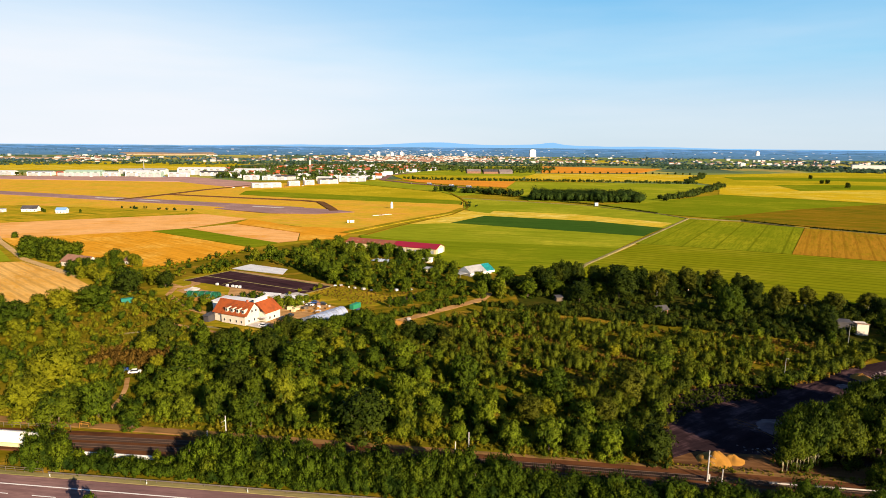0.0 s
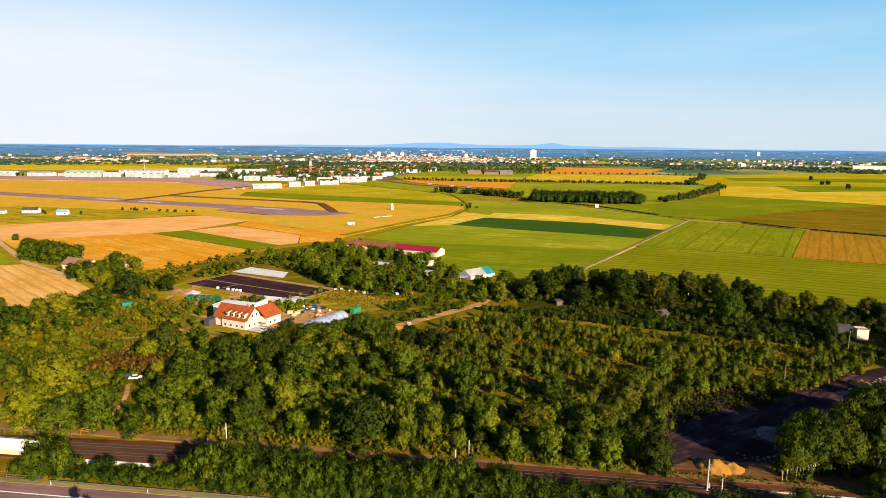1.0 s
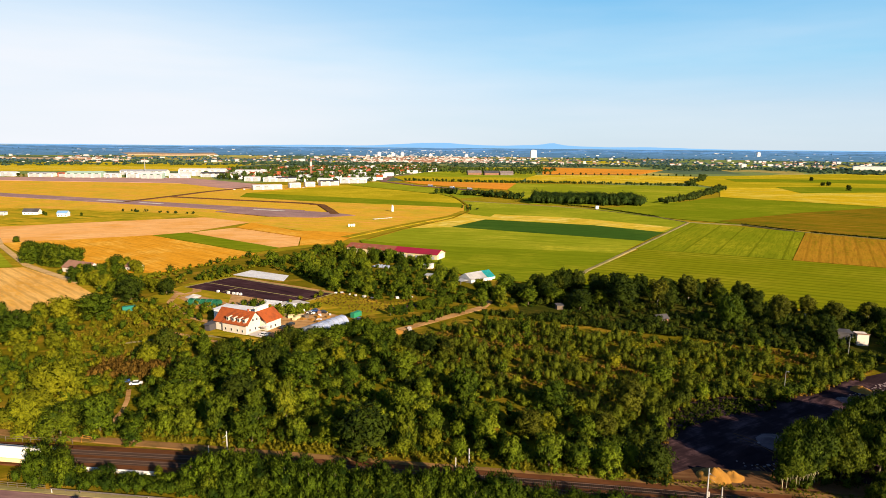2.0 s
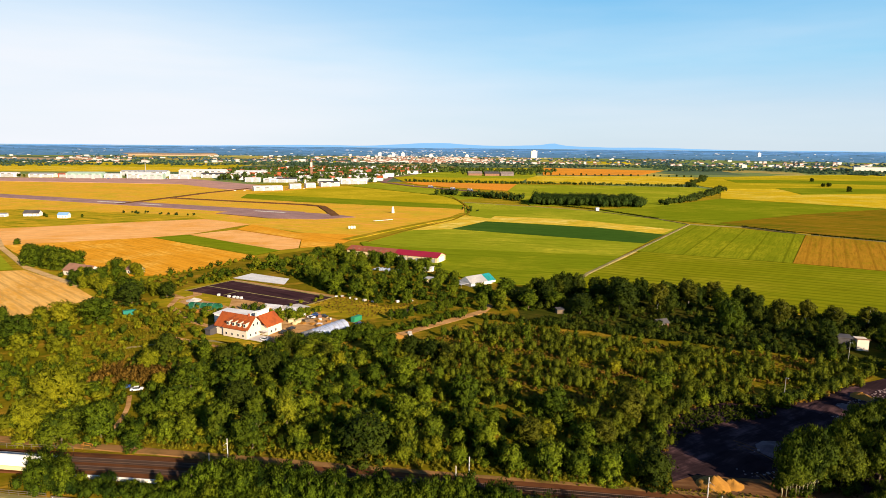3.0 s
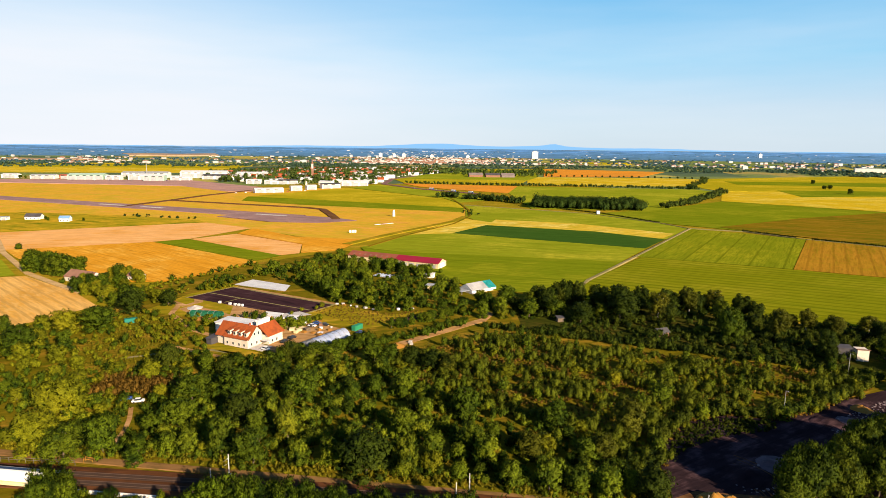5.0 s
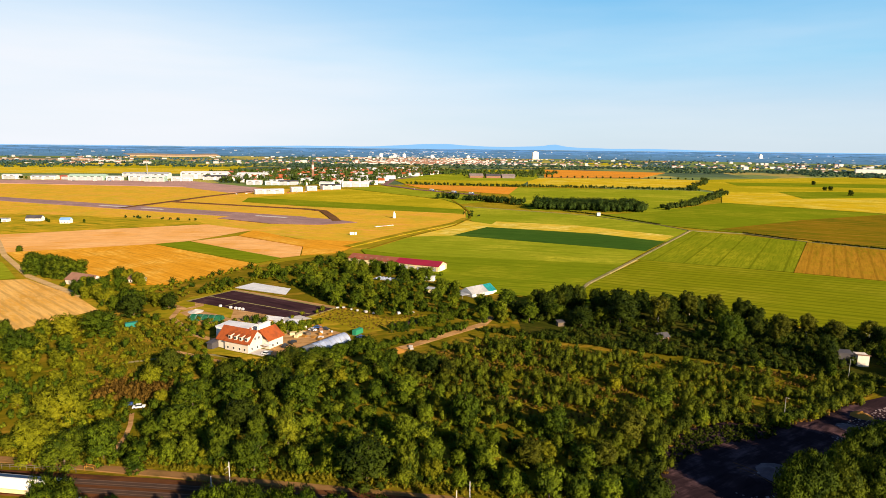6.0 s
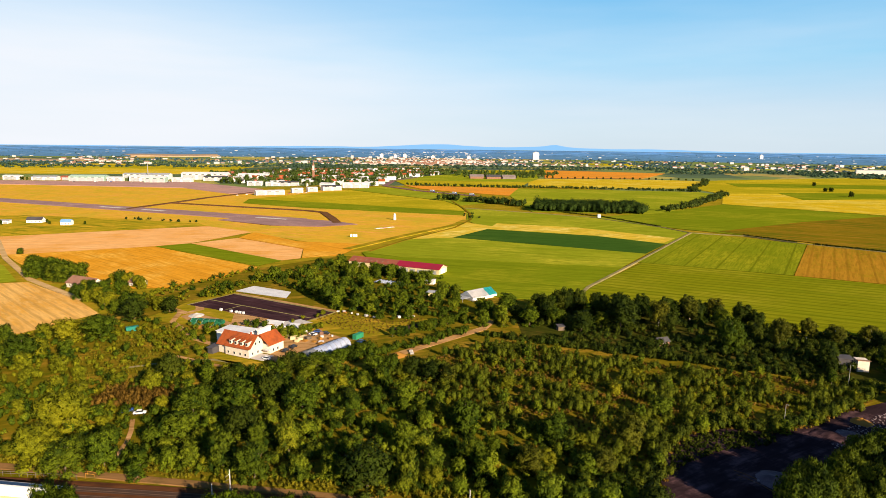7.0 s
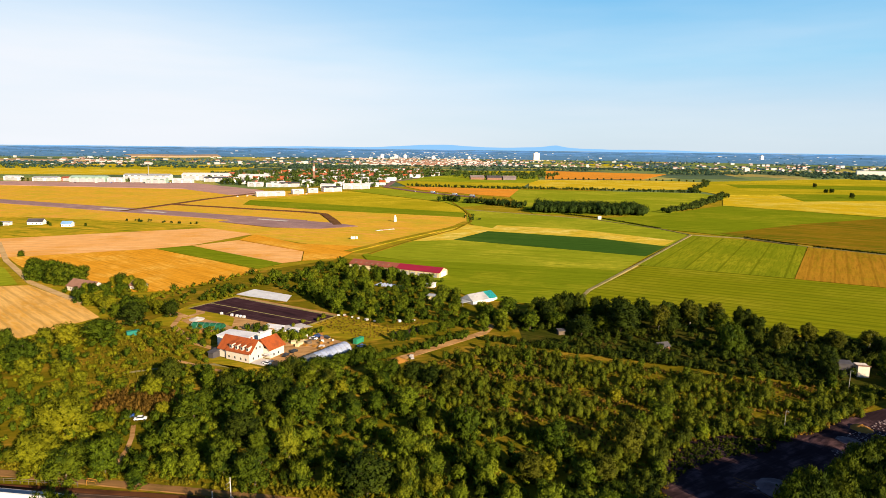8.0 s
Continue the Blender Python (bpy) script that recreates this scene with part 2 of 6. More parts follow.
STUBBLE_NEAR = crop("near_stubble", (0.72, 0.42, 0.120), (0.66, 0.36, 0.085), (0.58, 0.30, 0.05), -42.0, 7.0, 0.9, mark=0.42, patchy=0.02)
WHEAT = crop("ripe_grain", (0.64, 0.29, 0.022), (0.70, 0.38, 0.055), (0.56, 0.24, 0.014), -38.0, 24.0, 0.7, mark=0.3, patchy=0.014)
AIR_GRASS = crop("dry_airfield_grass", (0.60, 0.345, 0.030), (0.49, 0.340, 0.026), (0.65, 0.32, 0.062), -22.0, amount=0.9, patchy=0.02)
# green plots darkened in their colour, as the tall trees' shade would do
GARDEN_SHADED = crop("shaded_garden_plots", (0.045, 0.050, 0.006), (0.075, 0.060, 0.010), (0.025, 0.034, 0.004), -26.0, amount=0.8, patchy=0.08)
YELLOW_GREEN = crop("yellow_green_crop", (0.36, 0.295, 0.010), (0.50, 0.37, 0.018), (0.25, 0.235, 0.008), -14.0, amount=0.8, patchy=0.006)
LIGHT_GREEN = crop("light_green_crop", (0.235, 0.260, 0.012), (0.33, 0.32, 0.020), (0.17, 0.215, 0.009), -14.0, amount=0.7)
MID_GREEN = crop("mid_green_crop", (0.165, 0.200, 0.007), (0.22, 0.235, 0.010), (0.12, 0.160, 0.005), -14.0, amount=0.7)
DEEP_GREEN = crop("deep_green_crop", (0.040, 0.092, 0.012), (0.054, 0.108, 0.014), (0.030, 0.076, 0.010), -14.0, amount=0.6)
ROW_GREEN = crop("drilled_green_crop", (0.180, 0.205, 0.008), (0.23, 0.235, 0.010), (0.14, 0.17, 0.006), 58.0, 24.0, 0.8, mark=0.55)
BAND_GREEN = crop("banded_green_crop", (0.190, 0.200, 0.006), (0.235, 0.228, 0.010), (0.14, 0.165, 0.005), -25.0, 9.0, 1.4, mark=0.5)
TAWNY = crop("tawny_crop", (0.37, 0.185, 0.016), (0.31, 0.180, 0.012), (0.25, 0.155, 0.010), 58.0, 9.0, 0.9, amount=0.9, mark=0.4, patchy=0.012)
OLIVE = crop("olive_crop", (0.190, 0.130, 0.007), (0.125, 0.115, 0.006), (0.26, 0.145, 0.012), -28.0, amount=0.9, patchy=0.012)
ORANGE_CROP = crop("orange_far_crop", (0.66, 0.25, 0.025), (0.56, 0.23, 0.03), (0.66, 0.32, 0.05), -8.0, amount=0.5)
STRAW = crop("thin_straw_crop", (0.60, 0.41, 0.040), (0.66, 0.50, 0.10), (0.40, 0.32, 0.020), 35.0, amount=0.8, patchy=0.03)
GOLD = crop("golden_crop", (0.56, 0.38, 0.016), (0.62, 0.46, 0.06), (0.36, 0.29, 0.010), -16.0, amount=0.95, patchy=0.014)
# tan crop greyed by distance, the haze being part of its colour
HAZED_TAN = crop("hazed_tan_field", (0.36, 0.25, 0.165), (0.30, 0.22, 0.15), (0.40, 0.29, 0.20), 0.0, amount=0.5, patchy=0.006)
MEADOW = crop("rough_meadow", (0.260, 0.200, 0.010), (0.36, 0.235, 0.018), (0.165, 0.155, 0.007), 15.0, amount=0.8, patchy=0.05)
GREEN_MEADOW = crop("green_meadow", (0.36, 0.27, 0.014), (0.50, 0.31, 0.020), (0.15, 0.165, 0.008), -20.0, amount=0.9, patchy=0.03)
SCRUB = crop("scrub_floor", (0.140, 0.112, 0.006), (0.24, 0.150, 0.014), (0.075, 0.080, 0.004), 25.0, amount=0.7, patchy=0.05)


def farmland():
    """The wide country: irregular plots of crops and woods."""
    m, n, l, b = blank("farmland", 0.95)
    p = place(n, l, 20.0, (0.0034, 0.0060, 0.004))
    v = n.new("ShaderNodeTexVoronoi")
    v.inputs["Scale"].default_value = 1.0
    l.new(p, v.inputs["Vector"])
    r = n.new("ShaderNodeValToRGB")
    r.color_ramp.interpolation = "CONSTANT"
    tints = [(0.0, (0.13, 0.17, 0.02)), (0.25, (0.05, 0.085, 0.02)), (0.45, (0.34, 0.28, 0.03)), (0.6, (0.10, 0.14, 0.02)), (0.75, (0.30, 0.22, 0.03)), (0.85, (0.03, 0.06, 0.02))]
    for k, (at, tint) in enumerate(tints):
        e = r.color_ramp.elements[k] if k < 2 else r.color_ramp.elements.new(at)
        e.position, e.color = at, (*tint, 1)
    sep = n.new("ShaderNodeSeparateColor")
    l.new(v.outputs["Color"], sep.inputs[0])
    l.new(sep.outputs[0], r.inputs["Fac"])
    q = place(n, l, 20.0)
    c = mixed(n, l, spread(n, l, noise_of(n, l, q, 0.02, 6.0, 0.65), 0.45, 0.7), r.outputs[0], (0.07, 0.10, 0.018))
    l.new(c, b.inputs["Base Color"])
    return m


FARMLAND = farmland()


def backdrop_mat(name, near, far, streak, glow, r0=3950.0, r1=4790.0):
    """A glowing backdrop of distance, haze put into its colour: one colour near, another far, with broken streaks."""
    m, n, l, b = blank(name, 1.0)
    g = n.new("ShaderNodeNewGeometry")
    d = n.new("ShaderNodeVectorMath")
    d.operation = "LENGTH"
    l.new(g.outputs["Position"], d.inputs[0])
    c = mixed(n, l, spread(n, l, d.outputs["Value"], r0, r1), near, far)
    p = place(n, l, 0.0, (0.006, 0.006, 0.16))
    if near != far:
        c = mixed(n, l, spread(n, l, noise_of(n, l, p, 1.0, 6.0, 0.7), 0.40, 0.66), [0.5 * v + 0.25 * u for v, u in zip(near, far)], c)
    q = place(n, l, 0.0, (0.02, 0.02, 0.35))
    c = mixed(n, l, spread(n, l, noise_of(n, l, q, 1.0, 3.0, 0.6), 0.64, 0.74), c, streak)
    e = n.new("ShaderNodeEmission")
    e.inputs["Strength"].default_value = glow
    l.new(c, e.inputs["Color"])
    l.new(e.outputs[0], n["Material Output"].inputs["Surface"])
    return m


# glows and turns bluer with distance: aerial haze put into the colour
HAZED_PLAIN = backdrop_mat("hazed_plain", (0.130, 0.250, 0.330), (0.20, 0.44, 0.84), (0.60, 0.62, 0.70), 0.42, 4000.0)
# hills glow by themselves in an even haze blue instead of taking daylight
HAZED_HILL = backdrop_mat("hazed_hill", (0.30, 0.61, 1.0), (0.30, 0.61, 1.0), (0.34, 0.65, 1.02), 0.42)


# ---- building blocks ----
def obj(name, bm, material):
    me = bpy.data.meshes.new(name)
    bm.to_mesh(me)
    bm.free()
    me.materials.append(material)
    return new(name, me)


def part(name, bm, material, parent, label=""):
    ob = obj(name, bm, material)
    ob.parent = parent
    return tagged(ob, label)


def share(name, source, parent, m):
    """One more piece on the mesh of another."""
    ob = new(name, source.data)
    ob.parent, ob.matrix_basis = parent, m
    return ob


def raw(name, verts, faces, material, parent=None, label=""):
    me = bpy.data.meshes.new(name)
    me.from_pydata(verts, [], faces)
    me.materials.append(material)
    ob = new(name, me)
    ob.parent = parent
    return tagged(ob, label)


def base(name, x, y, z=0.0, turn=0.0, **tags):
    ob = new(name)
    ob.empty_display_size = 0.5
    ob.matrix_basis = pose(x, y, z, 0, 0, turn)
    return tagged(ob, **tags)


def block(bm, x0, x1, y0, y1, z0, z1):
    c = [bm.verts.new((x, y, z)) for z in (z0, z1) for x, y in ((x0, y0), (x1, y0), (x1, y1), (x0, y1))]
    for f in ((3, 2, 1, 0), (4, 5, 6, 7), (0, 1, 5, 4), (1, 2, 6, 5), (2, 3, 7, 6), (3, 0, 4, 7)):
        bm.faces.new([c[i] for i in f])
    return bm


def boxed(x0, x1, y0, y1, z0, z1, bevel=0.0):
    bm = block(bmesh.new(), x0, x1, y0, y1, z0, z1)
    if bevel:
        bmesh.ops.bevel(bm, geom=bm.edges[:], offset=bevel, segments=2, affect="EDGES")
    return bm


def gable_walls(x0, x1, y0, y1, z0, eave, ridge):
    """Walls with gables at both ends, the ridge along x."""
    bm = bmesh.new()
    ym = (y0 + y1) / 2
    ends = []
    for x in (x0, x1):
        ends.append([bm.verts.new(p) for p in ((x, y0, z0), (x, y1, z0), (x, y1, eave), (x, ym, ridge), (x, y0, eave))])
    a, b = ends
    bm.faces.new(a[::-1]), bm.faces.new(b)
    for i in range(5):
        j = (i + 1) % 5
        bm.faces.new((a[i], a[j], b[j], b[i]))
    return bm


def gable_roof(x0, x1, y0, y1, eave, ridge, over=0.5, thick=0.22):
    """Two sloping slabs with a ridge along x, overhanging on all sides."""
    bm = bmesh.new()
    ym, half = (y0 + y1) / 2, (y1 - y0) / 2
    drop = over * (ridge - eave) / half
    for s in (-1, 1):
        yo = ym + s * (half + over)
        low = [bm.verts.new((x, y, z)) for x in (x0 - over, x1 + over) for y, z in ((yo, eave - drop + 0.03), (ym, ridge + 0.03))]
        top = [bm.verts.new((x, y, z)) for x in (x0 - over, x1 + over) for y, z in ((yo, eave - drop + 0.03 + thick), (ym, ridge + 0.03 + thick))]
        for q in ((low[0], low[1], low[3], low[2]), (top[0], top[1], top[3], top[2]), (low[0], low[1], top[1], top[0]),
                  (low[2], low[3], top[3], top[2]), (low[0], low[2], top[2], top[0]), (low[1], low[3], top[3], top[1])):
            bm.faces.new(q)
    bmesh.ops.recalc_face_normals(bm, faces=bm.faces[:])
    return bm


def pipe(bm, a, b, r0, r1=None, sides=8):
    a, b = Vector(a), Vector(b)
    r1 = r0 if r1 is None else r1
    q = (b - a).to_track_quat("Z", "Y")
    rings = []
    for p, r in ((a, r0), (b, r1)):
        rings.append([bm.verts.new(p + q @ Vector((r * math.cos(2 * math.pi * k / sides), r * math.sin(2 * math.pi * k / sides), 0))) for k in range(sides)])
    for k in range(sides):
        j = (k + 1) % sides
        bm.faces.new((rings[0][k], rings[0][j], rings[1][j], rings[1][k]))
    bm.faces.new(rings[0][::-1]), bm.faces.new(rings[1])
    return bm


def tube(bm, points, radius, sides=5):
    """One round bar bent along a line of points."""
    pts = [Vector(p) for p in points]
    rings = []
    for i, p in enumerate(pts):
        q = (pts[min(i + 1, len(pts) - 1)] - pts[max(i - 1, 0)]).to_track_quat("Z", "Y")
        rings.append([bm.verts.new(p + q @ Vector((radius * math.cos(2 * math.pi * k / sides), radius * math.sin(2 * math.pi * k / sides), 0))) for k in range(sides)])
    for a, b in zip(rings, rings[1:]):
        for k in range(sides):
            j = (k + 1) % sides
            bm.faces.new((a[k], a[j], b[j], b[k]))
    bm.faces.new(rings[0][::-1]), bm.faces.new(rings[-1])
    return bm


def inside(x, y, poly):
    hit = False
    for (ax, ay), (bx, by) in zip(poly, poly[1:] + poly[:1]):
        if (ay > y) != (by > y) and x < ax + (y - ay) * (bx - ax) / (by - ay):
            hit = not hit
    return hit


# ---- the ground: one sheet out to the horizon, rising gently far off ----
def land(x, y):
    s = max(0.0, (math.hypot(x, y) - 3300.0) / 1500.0)
    return 70.0 * s ** 1.7


def ground_sheet():
    radii = [0, 20, 60, 120, 200, 300, 450, 700, 1000, 1400, 1900, 2500, 3000, 3300, 3500, 3700, 3900, 4100, 4300, 4500, 4700, 4850]
    count = 120
    verts, faces = [(0, 0, -0.1)], []
    for r in radii[1:]:
        for k in range(count):
            a = 2 * math.pi * k / count
            x, y = r * math.sin(a), r * math.cos(a)
            verts.append((x, y, -0.1 + land(x, y)))
    for k in range(count):
        faces.append((0, 1 + (k + 1) % count, 1 + k))
    for i in range(len(radii) - 2):
        for k in range(count):
            a, b = 1 + i * count + k, 1 + i * count + (k + 1) % count
            faces.append((a, b, b + count, a + count))
    ob = raw("ground", verts, faces, FARMLAND)
    return tagged(ob, "flat farmland of green, golden and wooded plots", "ground", kind="structure")


ground_sheet()

LAYER = [0.0]


def field(material, label, *corners, height=0.3, name="field", level=None):
    """A plot of crop, standing a little above the ground; each lies at a level of its own."""
    LAYER[0] += 0.012
    top = height + LAYER[0] if level is None else level
    n = len(corners)
    cx, cy = sum(p[0] for p in corners) / n, sum(p[1] for p in corners) / n
    # the foot is drawn in so that no sunlit side shows, only a dark edge
    foot = [1.0 - 1.2 / max(5.0, math.hypot(x - cx, y - cy)) for x, y in corners]
    verts = [(cx + (x - cx) * f, cy + (y - cy) * f, -0.2) for (x, y), f in zip(corners, foot)] + [(x, y, top) for x, y in corners]
    faces = [tuple(range(n, 2 * n))] + [(i, (i + 1) % n, n + (i + 1) % n, n + i) for i in range(n)]
    ob = raw(name, verts, faces, material)
    bm = bmesh.new()
    bm.from_mesh(ob.data)
    bmesh.ops.recalc_face_normals(bm, faces=bm.faces[:])
    bm.faces.ensure_lookup_table()
    if bm.faces[0].normal.z < 0:
        bmesh.ops.reverse_faces(bm, faces=bm.faces[:])
    bm.to_mesh(ob.data)
    bm.free()
    return tagged(ob, label, name.split("_")[0], kind="structure")


def strip(name, material, label, width, level, *line, kind="structure"):
    """A road or track of some width along a line, lying at a level."""
    pts = [Vector((x, y, 0)) for x, y in line]
    verts, faces = [], []
    for i, p in enumerate(pts):
        d = (pts[min(i + 1, len(pts) - 1)] - pts[max(i - 1, 0)]).normalized()
        s = Vector((-d.y, d.x, 0)) * width / 2
        for q, z in ((p + s, -0.2), (p + s, level), (p - s, level), (p - s, -0.2)):
            verts.append((q.x, q.y, z + land(q.x, q.y)))
    for i in range(len(pts) - 1):
        for k in range(3):
            a = 4 * i + k
            faces.append((a, a + 1, a + 5, a + 4))
    ob = raw(name, verts, faces, material)
    return tagged(ob, label, name.split("_")[-1], kind=kind)


# ---- fields, from the near ones outward ----
field(MEADOW, "grassy field margins under the crops", (-700, 300), (-900, 900), (-300, 1500), (300, 1500), (900, 1000), (700, 250), (330, 200), (-360, 200), level=0.06, name="field_margin")
field(AIR_GRASS, "dry golden airfield grass around the runway", (-1500, 1400), (-1250, 1480), (-640, 1500), (-390, 1310), (-211, 1330), (-4, 1083), (30, 960), (27, 800), (-44, 650), (-92, 569), (-213, 660), (-281, 705), (-451, 610), (-900, 560), height=0.1, name="field_airfield")
field(GREEN_MEADOW, "green rough meadow strip beside the runway", (-800, 780), (-560, 800), (-400, 770), (-300, 735), (-281, 712), (-317, 692), (-451, 615), (-760, 560), height=0.1, name="field_meadow")
field(GOLD, "ripe golden field beyond the airfield", (-2300, 1900), (-1383, 1860), (-760, 1960), (-860, 2850), (-2400, 2900), name="field_grain")
field(YELLOW_GREEN, "long yellow-green field far behind the hangars", (-1900, 2300), (-800, 2350), (-860, 2700), (-2000, 2700), name="field_crop")
field(YELLOW_GREEN, "yellow-green crop bordering the airfield", (-350, 1080), (-211, 1330), (-4, 1083), (29, 965), (28, 915), (-240, 1040), name="field_crop")
field(MID_GREEN, "mid-green crop bordering the airfield", (-350, 1080), (-240, 1040), (28, 915), (25, 855), (-225, 940), (-335, 1000), name="field_crop")
field(STUBBLE, "pale pinkish stubble field", (-560, 570), (-451, 615), (-317, 692), (-281, 712), (-214, 666), (-248, 586), (-275, 565), (-374, 512), (-470, 500), height=0.12, name="field_stubble")
field(WHEAT, "ripe orange grain field with tramlines", (-374, 510), (-273, 562), (-147, 470), (-165, 430), (-186, 398), (-236, 392), (-286, 425), (-345, 480), height=0.5, name="field_grain")
field(MID_GREEN, "narrow green strip of root crop", (-271, 562), (-249, 583), (-136, 499), (-149, 476), height=0.4, name="field_crop")
field(STUBBLE, "pale stubble plot beside the green strip", (-247, 584), (-215, 622), (-133, 560), (-124, 512), (-138, 501), height=0.12, name="field_stubble")
field(WHEAT, "orange grain plot by the airfield fence", (-214, 623), (-211, 664), (-148, 603), (-80, 590), (-92, 530), (-123, 513), (-132, 558), height=0.45, name="field_grain")
field(LIGHT_GREEN, "bright green field at the left track", (-420, 520), (-345, 466), (-297, 412), (-310, 404), (-450, 400), height=0.2, name="field_crop")
field(STUBBLE_NEAR, "near stubble field with curved harvest rows", (-460, 400), (-308, 404), (-288, 410), (-224, 362), (-196, 334), (-214, 296), (-330, 270), (-480, 320), height=0.12, name="field_stubble")
field(LIGHT_GREEN, "light green field with dry yellow patches", (27, 800), (31, 955), (201, 852), (264, 748), (280, 700), (225, 614), (48, 712), name="field_crop")
field(STRAW, "dry yellow patch of thin crop", (-36, 628), (24, 775), (60, 735), (45, 708), (8, 642), height=0.42, name="field_crop")
field(STRAW, "yellow strip of dry crop along the green block", (49, 713), (64, 768), (110, 752), (160, 735), (248, 655), (222, 618), (164, 668), height=0.42, name="field_crop")
field(DEEP_GREEN, "deep green block of root crop", (8, 642), (48, 711), (164, 666), (223, 613), (184, 554), height=0.45, name="field_crop")
field(LIGHT_GREEN, "light green cereal field", (-76, 544), (-34, 627), (8, 640), (184, 553), (144, 488), (-41, 523), height=0.5, name="field_crop")
field(MID_GREEN, "mid-green cereal field behind the halls", (-76, 543), (-41, 522), (144, 487), (101, 418), (72, 368), (20, 388), (-10, 428), (-62, 500), height=0.5, name="field_crop")
field(ROW_GREEN, "green cereal field with clear tramlines", (283, 696), (371, 622), (268, 462), (163, 510), height=0.5, name="field_crop")
field(TAWNY, "tawny ripening field with worn rows", (371.5, 621.5), (425, 567), (640, 400), (420, 372), (320, 434), (268.3, 461.7), height=0.47, name="field_grain")
field(BAND_GREEN, "broad green field with pale bands", (166, 508), (268, 460), (320, 432), (470, 340), (330, 280), (229, 306), (202, 313), (175, 322), (134, 339), (114, 347), (74, 366), (104, 418), height=0.5, name="field_crop")
field(MID_GREEN, "green field beyond the cross track", (268, 750), (205, 850), (331, 932), (490, 1081), (663, 913), (420, 760), (337, 684), name="field_crop")
field(OLIVE, "olive and tawny sweep of ripening crop", (322, 715), (480, 820), (663, 910), (900, 800), (700, 560), (430, 578), (340, 684), height=0.5, name="field_crop")
field(GOLD, "bright golden sweep of crop", (490, 1085), (600, 1330), (1000, 1350), (900, 960), (665, 918), name="field_crop")
field(MID_GREEN, "dark green wedge in the golden sweep", (695, 1190), (748, 1385), (900, 1400), (1250, 1330), (1000, 1230), (837, 1225), height=0.5, name="field_crop")
field(YELLOW_GREEN, "wide yellow-green country to the far right", (604, 1340), (600, 1503), (800, 1900), (2100, 2500), (2400, 1500), (1500, 1180), (1000, 1360), name="field_crop")
field(MID_GREEN, "long green strip in the far right country", (760, 1600), (800, 1760), (1800, 1700), (1500, 1500), height=0.5, name="field_crop")
field(LIGHT_GREEN, "pale green meadow behind the copse", (150, 1440), (569, 1390), (585, 1272), (340, 932), (298, 900), (129, 914), (126, 1219), name="field_crop")
field(GOLD, "golden strip before the far orchard row", (200, 1500), (227, 1701), (287, 1900), (640, 1930), (789, 1864), (590, 1510), (269, 1470), name="field_crop")
field(ORANGE_CROP, "orange-brown far field", (311, 1950), (423, 2635), (860, 2420), (640, 2005), height=0.5, name="field_grain")
field(LIGHT_GREEN, "rough green slope below the motorway", (-209, 1332), (-3, 1086), (22, 1000), (70, 1050), (44, 1186), (-74, 1318), (-158, 1450), name="field_crop")
field(ORANGE_CROP, "orange-brown field beside the motorway", (-60, 1390), (-104, 1504), (170, 1445), (126, 1222), (6, 1314), height=0.4, name="field_grain")
field(YELLOW_GREEN, "yellow-green strip behind the orange field", (-104, 1530), (-152, 1739), (227, 1701), (176, 1470), name="field_crop")
field(SCRUB, "overgrown scrub floor of dry grass and earth", (-360, 150), (-330, 262), (-212, 292), (-192, 336), (-186, 396), (-165, 428), (-146, 468), (-92, 528), (-70, 520), (-12, 428), (18, 388), (72, 364), (118, 316), (198, 268), (328, 234), (420, 100), (-360, 118), level=0.12, name="field_scrub")

field(LIGHT_GREEN, "pale green far field before the barns", (-150, 1742), (-70, 1990), (70, 2260), (330, 2260), (287, 1912), (228, 1704), name="field_crop")
field(YELLOW_GREEN, "pale far meadow behind the barns", (20, 2330), (60, 2520), (430, 2640), (400, 2480), (335, 2290), name="field_crop")

# ---- runway, taxiways, apron, farm tracks ----
strip("runway", RUNWAY, "grey-purple asphalt runway", 42.0, 0.75, (-1300, 1243), (-303, 823), (-190, 775))
field(RUNWAY, "wide turning pad at the runway's end", (-262, 812), (-190, 790), (-142, 770), (-108, 742), (-150, 716), (-210, 722), (-290, 770), height=0.4, name="runway_pad")
strip("taxiway", BROWN_EARTH, "worn brown taxiway to the apron", 12.0, 0.95, (-470, 880), (-445, 1000), (-430, 1090), (-388, 1230))
strip("taxiway", BROWN_EARTH, "worn brown taxiway along the runway", 11.0, 0.98, (-440, 985), (-300, 930), (-205, 894), (-176, 872), (-150, 800), (-135, 752))
field(APRON, "pinkish concrete apron before the hangars", (-1500, 1500), (-644, 1545), (-394, 1315), (-380, 1195), (-425, 1190), (-575, 1335), (-994, 1385), (-1500, 1390), height=0.45, name="apron")
for x0, x1 in ((-520, -470), (-440, -400), (-250, -205)):
    strip("runway_marking", CONCRETE, "worn pale runway marking", 6.0, 1.02, (x0, 823 - (x0 + 303) * 0.421), (x1, 823 - (x1 + 303) * 0.421))
strip("track", PALE_TRACK, "pale farm track beside the stubble", 4.2, 0.7, (-440, 590), (-366, 497), (-292, 418), (-262, 394), (-240, 377), (-222, 363))
strip("track", TRACK, "sandy farm track between green fields", 2.3, 1.1, (282, 699), (161, 509), (99, 414), (86, 384))
strip("track", TRACK, "farm track crossing the fields", 2.0, 1.05, (30, 958), (201, 850), (266, 746), (282, 699), (334, 679), (372, 620), (425, 570), (640, 395))
strip("track", OLIVE, "curved grassy track at the airfield corner", 3.2, 1.0, (-70, 548), (-40, 622), (10, 720), (32, 800), (34, 880), (26, 960), (10, 1080))
